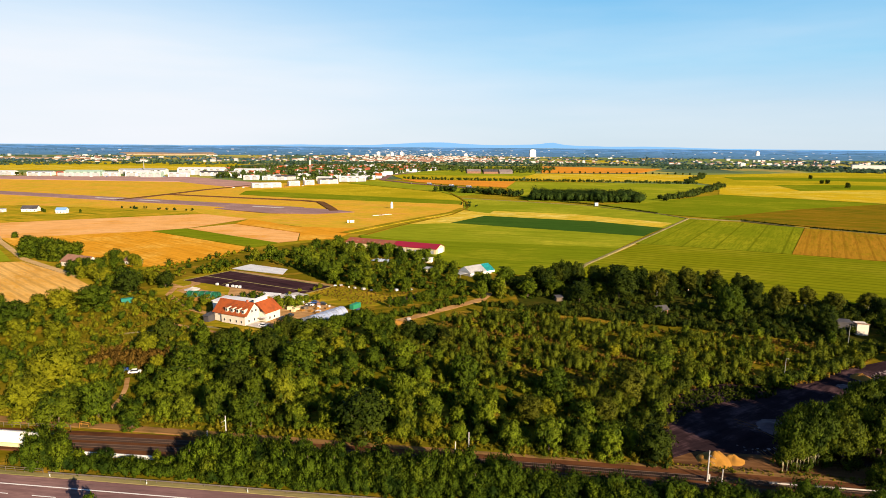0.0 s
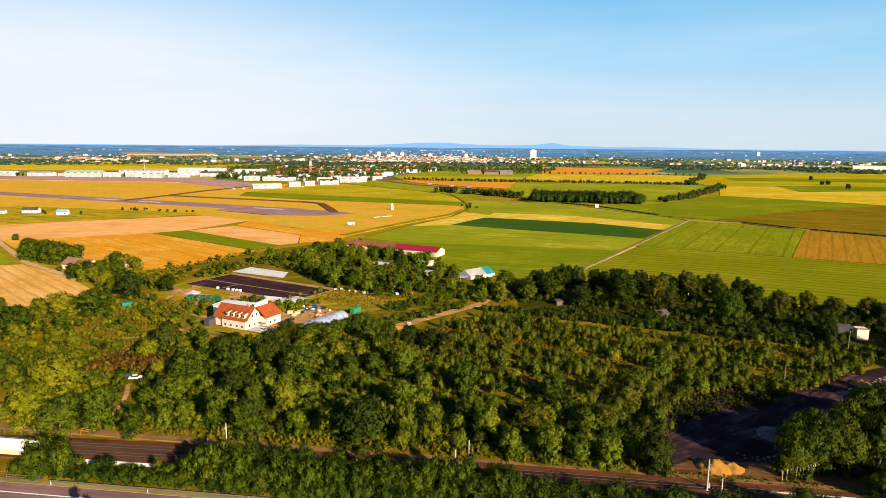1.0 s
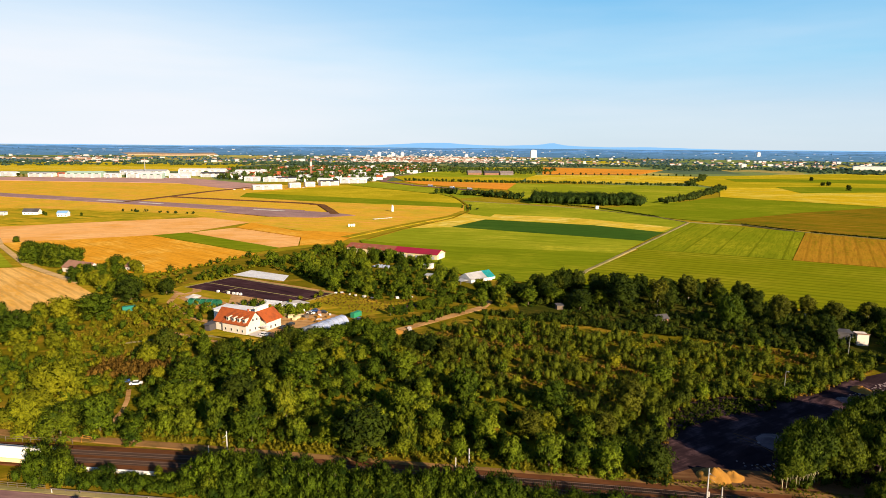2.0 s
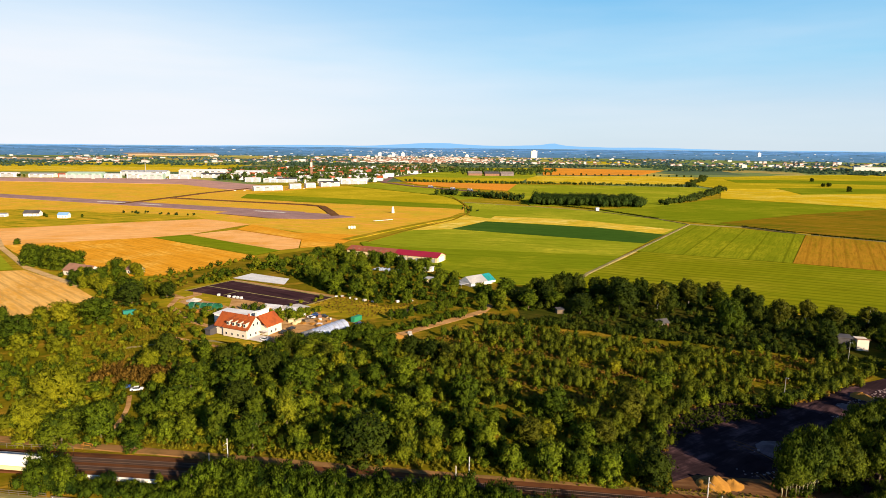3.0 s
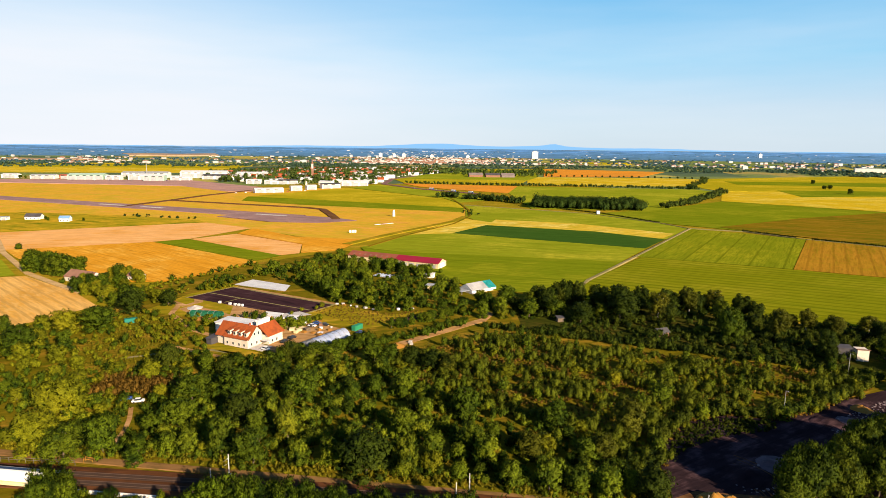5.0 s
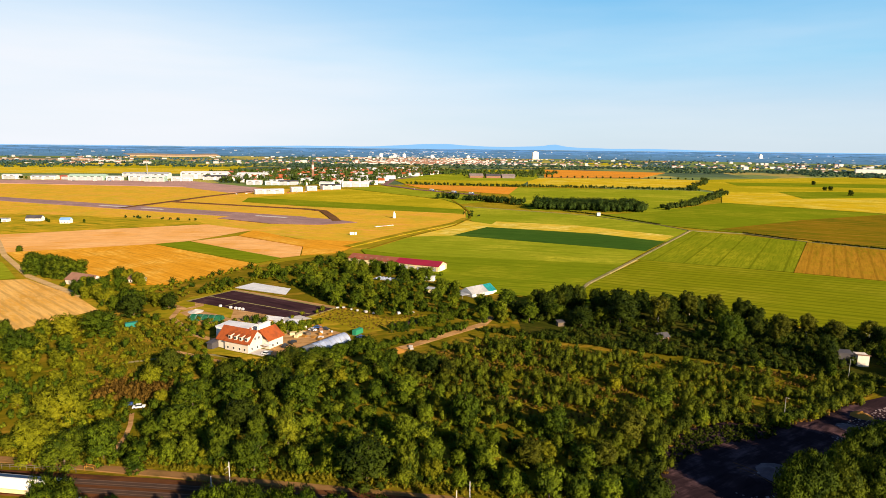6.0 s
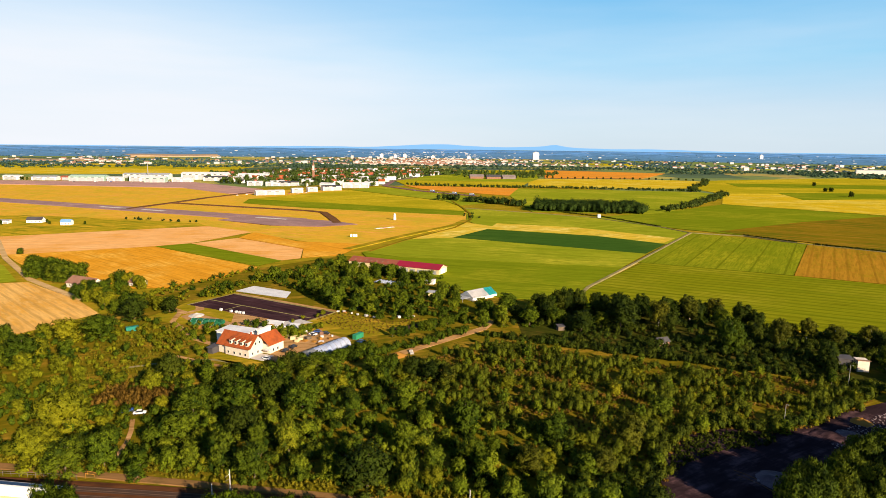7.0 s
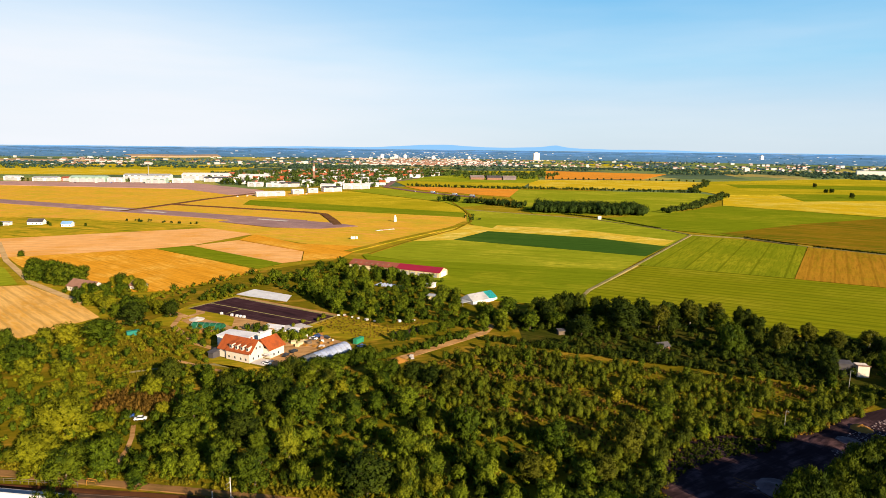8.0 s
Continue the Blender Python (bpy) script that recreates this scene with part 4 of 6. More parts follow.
# a row of young trees behind the house
for x, y, s in ((-86, 296, 0.60), (-83.5, 298, 0.68), (-81, 295.5, 0.62), (-78, 298.5, 0.70), (-75.5, 296.5, 0.58), (-73, 301, 0.66), (-70.5, 306, 0.5), (-66, 312, 0.42)):
    plant(TREES[7], x, y, s, 61.0 * x, 1.0, "young trees of the yard", "yard_tree")
stand([TREES[1], TREES[0]], [(-62.0, 252.0, 7.2, 4.6), (-55.0, 257.0, 6.6, 4.6), (-69.0, 248.0, 7.0, 4.2), (-47.0, 263.0, 6.4, 4.4), (-38.0, 270.0, 6.6, 4.2)], "trees screening the yard", "yard_tree")
# trees screening the yard
for x, y in [(-67, 254), (-64, 261), (-58, 257), (-50, 263), (-43, 271), (-35, 277), (-86, 243), (-100, 246)] + along([(-28, 297), (-8, 313), (10, 330)], 3.6, rng, 1.5):
    plant(TREES[(1, 5, 4, 0)[rng.integers(0, 4)]], x, y, rng.uniform(0.5, 0.68), rng.uniform(0, 360), 0.9, "trees screening the yard", "yard_tree")
# trees north of the yard, up to the halls
NORTH = [(-92, 388), (-62, 346), (-34, 326), (-8, 336), (14, 320), (32, 318), (34, 346), (20, 384), (-8, 424), (-62, 496), (-84, 500), (-118, 452), (-140, 424), (-118, 412)]
for x, y in scatter(rng, NORTH, 9.5, (YARD, HALLS, GREENHOUSE, LANE, [(-56, 408), (-28, 408), (-28, 434), (-50, 434)], [(-128, 410), (-100, 396), (-96, 412), (-124, 424)])):
    plant(TREES[(6, 6, 2, 6, 5, 6)[rng.integers(0, 6)]], x, y, rng.uniform(0.6, 1.0), rng.uniform(0, 360), rng.uniform(0.9, 1.1), "trees between yard and halls", "yard_tree")
for x, y, s in ((-84, 466, 0.9), (-78, 462, 0.8), (-70, 460, 0.95), (-62, 457, 0.72), (-54, 453, 1.0), (-46, 450, 0.8), (-39, 447, 0.95), (-50, 438, 0.9), (-60, 440, 1.0), (-36, 443, 0.9), (-29, 440, 0.7), (-22, 437, 0.62), (-15, 434, 0.68), (-8, 431, 0.5), (-32, 448, 0.6), (-25, 445, 0.55), (-18, 442, 0.6), (-11, 439, 0.5), (-3, 434, 0.42)):
    plant(TREES[(6, 5, 6)[int(x) % 3]], x, y, s, 37.0 * x, 0.95, "trees between yard and halls", "yard_tree")
# the row of tall trees before the gardens
stand([DARK_TREES[0], DARK_TREES[1]], [(94.3, 316.4, 20.5, 11.0), (71.8, 312.3, 12.0, 8.0), (167.2, 318.3, 11.5, 4.6), (57.5, 333.7, 15.0, 5.0), (70.9, 345.2, 17.0, 5.0),
    (77.5, 345.4, 16.5, 4.6), (87.9, 334.7, 13.0, 6.4), (129.8, 336.2, 11.6, 5.8), (208.4, 282.0, 12.0, 5.4), (40.0, 330.0, 10.0, 5.0), (106.0, 332.0, 13.0, 6.5), (120.0, 318.0, 11.0, 5.0), (158.0, 302.0, 10.0, 4.4)], "tall garden trees")
stand([DARK_TREES[2], TREES[0]], [(46.1, 321.7, 12.0, 6.1), (60.5, 323.4, 10.5, 6.0), (36.6, 349.7, 12.0, 7.0), (136.7, 281.2, 17.5, 6.6), (146.1, 311.7, 13.6, 5.6), (126.4, 289.4, 6.6, 4.0), (84.0, 318.0, 10.0, 5.0)], "tall garden trees")
stand(BIRCHES, [(162.0, 285.6, 17.0, 5.6), (182.2, 296.3, 13.6, 4.6), (190.9, 289.3, 12.8, 5.4), (210.4, 294.0, 11.4, 4.8), (114.2, 316.6, 17.6, 6.4), (150.6, 332.9, 14.5, 5.4),
    (136.9, 331.7, 14.5, 5.4), (228.0, 280.0, 11.0, 4.4), (176.0, 301.0, 10.0, 3.8)], "birches of the garden row")
for x, y in along([(44, 338), (80, 353), (112, 343), (150, 332)], 6.5, rng, 3.0) + along([(150, 330), (172, 322)], 6.0, rng, 1.5) + along([(216, 290), (250, 280), (290, 270)], 8.0, rng, 4.0):
    plant(DARK_TREES[(0, 1, 2, 1)[rng.integers(0, 4)]], x, y, rng.uniform(0.72, 1.0), rng.uniform(0, 360), rng.uniform(0.9, 1.1), "tall garden trees")
for x, y in scatter(rng, [(197, 240), (206, 228), (250, 236), (215, 262), (204, 262), (199, 248)], 8.0):
    plant(DARK_TREES[rng.integers(0, 4)], x, y, rng.uniform(0.6, 0.8), rng.uniform(0, 360), 1.0, "trees by the pale shed")
# trees out of view to the east, added to cast shade over the gardens
for x, y, s in ((186, 213, 0.9), (194, 220, 0.95), (201, 211, 1.0), (206, 228, 1.0), (197, 234, 0.9), (214, 219, 1.0), (190, 203, 0.9), (212, 240, 1.0)):
    plant(DARK_TREES[int(x) % 3], x, y, s, 50 * s * x, 1.0, "tall trees of the east lane")
for x, y, s in ((171, 262, 0.8), (166, 252, 0.5), (194, 258, 0.8)):
    plant(DARK_TREES[int(x) % 3], x, y, s, 50 * s, 1.0, "trees by the pale shed")
# the clump beside the building ground, going on out of sight to the east
for x, y in [(90, 145), (96, 147), (103, 146), (99, 155), (108, 153), (115, 149), (113, 160), (122, 156), (121, 166), (130, 161), (131, 171), (139, 168), (129, 150), (138, 157), (147, 163)] + scatter(rng, [(134, 146), (176, 140), (196, 176), (170, 184), (148, 172)], 8.0):
    plant(CLUMP, x, y, rng.uniform(1.05, 1.25), rng.uniform(0, 360), rng.uniform(1.08, 1.2), "trees beside the building ground")
for x, y, s in ((104, 133, 0.72), (110, 130, 0.9), (109, 138, 0.7), (116, 134, 0.9), (122, 128, 1.0)):
    plant(CLUMP, x, y, s, 80 * s, 0.9, "trees beside the building ground")
for k in range(10):
    x, y = 85.5 + 1.25 * k, 141.6 + 0.35 * k + rng.uniform(-0.6, 0.6)
    plant(STEMS, x, y, rng.uniform(0.8, 1.1), rng.uniform(0, 360), 1.0, "thin-stemmed trees at the clump's edge", "stem_tree")
# clumps by the farm on the left
for x, y in along([(-304, 436), (-292, 428), (-274, 420), (-256, 414)], 3.4, rng, 5.0):
    plant(TREES[rng.integers(0, 3)], x, y, rng.uniform(1.15, 1.45), rng.uniform(0, 360), 0.95, "trees of the field clump")
for x, y in along([(-234, 412), (-214, 408), (-196, 398)], 4.5, rng, 4.0) + along([(-238, 390), (-214, 384), (-196, 376)], 6.0, rng, 3.0) + along([(-226, 372), (-205, 360), (-190, 346), (-172, 340), (-160, 352)], 4.4, rng, 8.0):
    plant(TREES[(3, 0, 3, 1)[rng.integers(0, 4)]], x, y, rng.uniform(0.7, 0.95), rng.uniform(0, 360), 1.0, "trees by the farm")
for x, y in along([(-372, 512), (-366, 520)], 5.0, rng, 3.0):
    plant(TREES[1], x, y, 0.6, rng.uniform(0, 360), 0.9, "trees of the field clump")
# small trees strewn in the young scrub
YOUNG = [(6, 210), (32, 192), (54, 160), (64, 160), (78, 170), (100, 182), (118, 195), (138, 206), (160, 220), (176, 236), (120, 256), (78, 266), (30, 292), (4, 276), (-24, 244)]
for x, y in scatter(rng, YOUNG, 12.0, (BARE, LANE)):
    plant(SAPLINGS[(0, 1, 1, 2)[rng.integers(0, 4)]], x, y, rng.uniform(0.7, 1.1), rng.uniform(0, 360), rng.uniform(0.9, 1.15), "young trees in the scrub")

# shrubs in uncountable number
green, sere, deep = [], [], []
low_green, dry = [], []
BANDS = [[(-12, 270), (23, 252), (42, 244), (65, 225), (84, 210)], [(14, 302), (58, 279), (79, 270), (105, 262), (152, 241)], [(22, 214), (46, 200), (62, 182)]]


def off_band(x, y):
    """How far a place lies from the nearest bare band in the scrub."""
    best = 99.0
    for line in BANDS:
        for (ax, ay), (bx, by) in zip(line, line[1:]):
            u = max(0.0, min(1.0, ((x - ax) * (bx - ax) + (y - ay) * (by - ay)) / ((bx - ax) ** 2 + (by - ay) ** 2)))
            best = min(best, math.hypot(x - ax - u * (bx - ax), y - ay - u * (by - ay)))
    return best + 2.2 * noise.noise(Vector((x * 0.12, y * 0.12, 1.0)))


for x, y in scatter(rng, YOUNG, 1.7, (BARE, LANE)):
    q = (x * 0.466 + y * 0.885 + 4.0 * noise.noise(Vector((x * 0.04, y * 0.04, 0)))) % 13.0
    bare_band = off_band(x, y) < 4.4
    if q < 3.0 or bare_band:
        dry.append((x, y))
    if q < 1.8 or bare_band or noise.noise(Vector((x * 0.09, y * 0.09, 8.0))) < -0.22:
        continue
    (sere if rng.uniform() < 0.12 else low_green).append((x, y))
for x, y in scatter(rng, [(-240, 200), (-150, 210), (-96, 236), (-90, 250), (-122, 262), (-126, 300), (-165, 320), (-200, 300), (-260, 262)], 4.8, (YARD, REEDS)):
    (sere if rng.uniform() < 0.85 else green).append((x, y))
bushy = []
for x, y in scatter(rng, WOOD, 4.0, (CLEAR, REEDS, YARD)):
    (green if rng.uniform() < 0.55 else sere if x < -110 and rng.uniform() < 0.6 else bushy).append((x, y))
for x, y in scatter(rng, NORTH, 6.5, (YARD, HALLS, GREENHOUSE, LANE)):
    green.append((x, y))
for x, y in along([(-195, 336), (-186, 392), (-165, 424), (-146, 462)], 3.2, rng, 4.0) + along([(-152, 372), (-140, 410), (-128, 422)], 3.0, rng, 3.0) + along([(-250, 392), (-222, 372)], 4.0, rng, 4.0):
    (sere if rng.uniform() < 0.6 else green).append((x, y))
for x, y in along([(-40, 262), (-24, 276), (0, 296), (14, 312)], 1.8, rng, 2.5) + along([(-60, 256), (-44, 270), (-34, 284)], 2.2, rng, 2.5):
    green.append((x, y))
for x, y in along([(22, 302), (64, 284), (106, 268), (150, 250), (176, 236), (200, 224)], 1.4, rng, 1.2):
    deep.append((x, y))
for x, y in scatter(rng, [(60, 296), (106, 274), (170, 248), (190, 262), (150, 290), (70, 322)], 3.8) + along([(160, 306), (190, 284), (214, 262), (240, 244)], 3.0, rng, 5.0):
    deep.append((x, y))
for x, y in scatter(rng, [(-126, 268), (-112, 262), (-118, 292), (-122, 312), (-150, 318), (-164, 324), (-170, 300), (-140, 280)], 6.4) + scatter(rng, [(-116, 238), (-80, 240), (-52, 254), (-58, 262), (-72, 256), (-84, 249), (-112, 258)], 4.0) + scatter(rng, [(-170, 326), (-160, 366), (-164, 392), (-186, 390), (-190, 340)], 6.0):
    (sere if rng.uniform() < 0.8 else green).append((x, y))
for x, y in along([(-96, 292), (-76, 300), (-66, 310)], 2.6, rng, 2.0) + along([(-136, 318), (-120, 312)], 3.0, rng, 2.0) + along([(-150, 372), (-136, 388)], 2.5, rng, 1.5) + along([(-62, 346), (-86, 318)], 7.0, rng, 2.0):
    sere.append((x, y))
for x, y in scatter(rng, [(150, 296), (170, 268), (196, 268), (212, 250), (250, 244), (240, 296), (200, 308), (168, 318)], 3.6):
    deep.append((x, y))
for x, y in scatter(rng, [(30, 316), (80, 322), (160, 284), (192, 268), (210, 258), (170, 312), (120, 340), (76, 356)], 5.0):
    deep.append((x, y))
for x, y in along([(60, 158), (64, 172), (73, 188), (84, 197), (98, 202), (112, 199), (128, 204), (148, 217), (176, 236)], 1.6, rng, 1.6):
    deep.append((x, y))
for x, y in scatter(rng, [(26, 156), (34, 150), (58, 147), (60, 156), (56, 166)], 2.6):
    deep.append((x, y))
for x, y in scatter(rng, [(-120, 300), (-98, 300), (-84, 312), (-100, 318), (-124, 312)], 4.5) + scatter(rng, [(-150, 370), (-142, 384), (-136, 408), (-150, 414), (-160, 396)], 4.0) + scatter(rng, [(-112, 172), (-104, 168), (-106, 190), (-112, 200)], 2.6):
    (sere if rng.uniform() < 0.6 else green).append((x, y))
thicket("shrubs", "bright green shrubs between the trees of the wood", LEAF_YOUNG, bushy, 1.8, 4.6, 60, 0.34, density=3.2)
thicket("shrubs", "dense green shrubs and saplings on rough ground", LEAF, green, 2.2, 4.2, 61, 0.37, density=3.2)
thicket("shrubs", "upright green saplings and shrubs in young scrub", LEAF_SCRUB, low_green, 0.6, 4.4, 68, 0.27, 2, tall=1.2, density=3.2, skew=1.7)
thicket("shrubs", "yellow-green weeds and shrubs in rough grass", LEAF_YELLOW, sere, 1.4, 3.0, 62)
thicket("shrubs", "dark clipped hedges and garden shrubs", LEAF_DARK, deep, 1.8, 4.2, 63, 0.4, density=3.4)
thicket("weeds", "low green weeds on the eastern railway bank", WEED, scatter(rng, [(20, 148.5), (60, 142.5), (140, 131), (140, 132.6), (62, 145), (22, 151)], 0.7), 0.3, 0.9, 69, 0.26, 1, "weeds")
thicket("weeds", "low dark weeds spreading over the bare ground", LEAF_DARK, scatter(rng, [(66, 168), (74, 184), (84, 192), (98, 197), (112, 194), (108, 188), (90, 184), (76, 176)], 0.9), 0.3, 1.3, 59, 0.3, 2, "weeds")
thicket("weeds", "tall yellow-green grass in the open west scrub", WEED, scatter(rng, [(-150, 230), (-112, 236), (-92, 250), (-124, 262), (-126, 300), (-150, 320), (-166, 300), (-164, 262)], 1.6, (YARD, REEDS)), 0.4, 1.2, 58, 0.3, 1, "weeds", tall=1.2)
thicket("reeds", "dry golden reeds in a hollow", REED, scatter(rng, REEDS, 1.7), 2.0, 3.0, 64, 0.3, 2, "reeds", tall=1.3, rise=1.4)
thicket("weeds", "tall yellow-green grass and weeds along the railway bank", WEED, along([(x, path_y(x) + 4.6) for x in range(-190, 62, 6)], 0.22, rng, 2.9), 0.4, 1.5, 65, 0.26, 1, "weeds", tall=1.3)
thicket("shrubs", "leafy skirt of shrubs along the wood's edge", LEAF, [(x, y) for x, y in along([(x, path_y(x) + 6.8) for x in range(-196, 56, 8)], 1.6, rng, 1.3) if abs(x + 99) > 2.0], 1.2, 3.2, 70, 0.32, 2, density=3.4)
# dry tussocks: low tawny grass in the gaps
thicket("tussocks", "low tawny dry grass tussocks", REED, dry + scatter(rng, YOUNG, 3.4, (BARE,)), 0.5, 1.3, 66, 0.3, 2, "grass")
thicket("tussocks", "low golden grass tussocks in the yard", REED, scatter(rng, [(-60, 344), (-34, 324), (-12, 332), (-16, 312), (-44, 300), (-72, 328)], 1.8), 0.3, 0.9, 67, 0.3, 2, "grass")

# ---- hedges, copses and rows out in the fields ----
thicket("copse", "dark dense copse among green fields", LEAF_FAR, scatter(rng, [(136, 925), (290, 898), (300, 915), (296, 960), (150, 985)], 5.0), 11.0, 14.0, 71, 0.8, 3, "woods", 3.0, rise=0.0)
thicket("copse", "dark belt of trees along the motorway slope", LEAF_FAR, along([(-10, 1110), (40, 1080), (90, 1040), (126, 985)], 4.0, rng, 10.0), 7.0, 11.0, 72, 0.9, 3, "woods", 3.0, rise=0.0)
thicket("copse", "curving dark hedge of field trees", LEAF_FAR, along([(334, 940), (400, 1010), (470, 1110), (560, 1250), (590, 1300)], 5.0, rng, 7.0) + along([(560, 1380), (600, 1500), (690, 1640), (789, 1870)], 11.0, rng, 8.0), 6.0, 10.0, 73, 1.0, 3, "hedge", 3.0, rise=0.0)
thicket("copse", "long dark hedge between far fields", LEAF_FAR, along([(-95, 1516), (30, 1490), (140, 1465), (269, 1466), (420, 1430), (585, 1400)], 4.0, rng, 3.0), 3.0, 7.0, 74, 1.0, 3, "hedge", 3.0, rise=0.0)
thicket("hedge_row", "low dark clipped hedge along the track", LEAF_DARK, along([(127, 972), (170, 918), (217, 861), (266, 752)], 0.9, rng, 0.4), 1.5, 1.9, 75, 0.4, 2, "hedge", 3.0, rise=0.0)
thicket("hedge_row", "low dark hedge beside the cross track", LEAF_DARK, along([(335, 684), (368, 634)], 0.8, rng, 0.4) + along([(378, 622), (430, 572), (520, 502)], 0.8, rng, 0.4), 1.5, 1.9, 76, 0.4, 2, "hedge", 3.0, rise=0.0)
thicket("hedge_row", "bushes at the airfield track", LEAF_FAR, along([(30, 870), (36, 830), (42, 812)], 5.0, rng, 8.0) + along([(-420, 772), (-340, 752), (-300, 735)], 9.0, rng, 8.0), 1.5, 3.2, 77, 0.8, 3, "shrubs", 3.0)
for x, y, s in ((997, 1667, 1.0), (895, 1450, 0.8), (910, 1452, 0.9), (849, 1286, 1.05), (1370, 1740, 1.0), (1420, 1720, 0.9)):
    plant(DARK_TREES[0], x, y, s, 40 * s * 10, 0.75, "lone field trees")
for k in range(22):
    plant(DARK_TREES[1], 320 + 22 * k + rng.uniform(-5, 5), 1960 - 3.2 * k + rng.uniform(-5, 5), rng.uniform(0.5, 0.7), 50 * k, 0.8, "orchard row of the far road")
for x, y, s in ((-1085, 1560, 0.9), (-1075, 1565, 0.8), (-1000, 1590, 1.0), (-990, 1585, 0.8), (-955, 1556, 1.1), (-830, 1600, 0.9), (-560, 1520, 1.0), (-545, 1515, 0.9), (-525, 1500, 1.1), (-505, 1490, 1.0), (-490, 1500, 0.9)):
    plant(DARK_TREES[int(10 * s) % 3], x, y, s * 0.85, 70 * s, 0.8, "trees between the hangars")
for x, y, s in ((-545, 716, 0.6), (-538, 708, 0.7), (-550, 706, 0.55), (-520, 704, 0.5), (-470, 716, 0.35), (-478, 724, 0.4), (-428, 716, 0.35)):
    plant(DARK_TREES[2], x, y, s, 400 * s, 0.85, "trees beside the bungalow")


# ---- buildings ----
def window(parent, x, y, z, w, h, face):
    """A framed pane set in a wall that faces -y ('f'), +x ('r') or -x ('l')."""
    def slab(x0, x1, z0, z1, d0, d1):
        if face == "f":
            return boxed(x + x0, x + x1, y - d1, y - d0, z + z0, z + z1)
        s = 1 if face == "r" else -1
        return boxed(min(x + s * d0, x + s * d1), max(x + s * d0, x + s * d1), y + x0, y + x1, z + z0, z + z1)
    win = part("window", slab(-w / 2 - 0.1, w / 2 + 0.1, -0.1, h + 0.1, -0.05, 0.05), WHITE_WALL, parent)
    part("pane", slab(-w / 2, w / 2, 0, h, 0.0, 0.07), GLASS_DARK, win)
    return win


def cottage(name, x, y, turn, length, width, eave, ridge, walls, tiles, label, rows=0, group="", category="house"):
    ob = base(name, x, y, 0, turn, label=label, category=category, group=group)
    part("wall", gable_walls(0, length, 0, width, -0.3, eave, ridge), walls, ob)
    part("roof", gable_roof(0, length, 0, width, eave, ridge), tiles, ob)
    for k in range(rows):
        window(ob, length * (k + 0.5) / rows, 0, 0.9, 1.1, 1.3, "f")
    return ob


def shed(name, x, y, turn, length, width, height, walls, top, label, group="", category="shed", fall=0.4, door=0):
    """A flat or slightly sloping roof on plain walls, with a lip round it."""
    ob = base(name, x, y, land(x, y), turn, label=label, category=category, group=group)
    part("wall", boxed(0, length, 0, width, -0.5, height), walls, ob)
    bm = boxed(-0.35, length + 0.35, -0.35, width + 0.35, height + 0.02, height + 0.3)
    for v in bm.verts:
        v.co.z += fall * (v.co.y / width)
    part("roof", bm, top, ob)
    for k in range(door):
        a = length * (k + 0.15) / door
        part("door", boxed(a, a + length * 0.7 / door, -0.12, 0.05, 0.0, height * 0.75), GREY_SHEET, ob)
    return ob


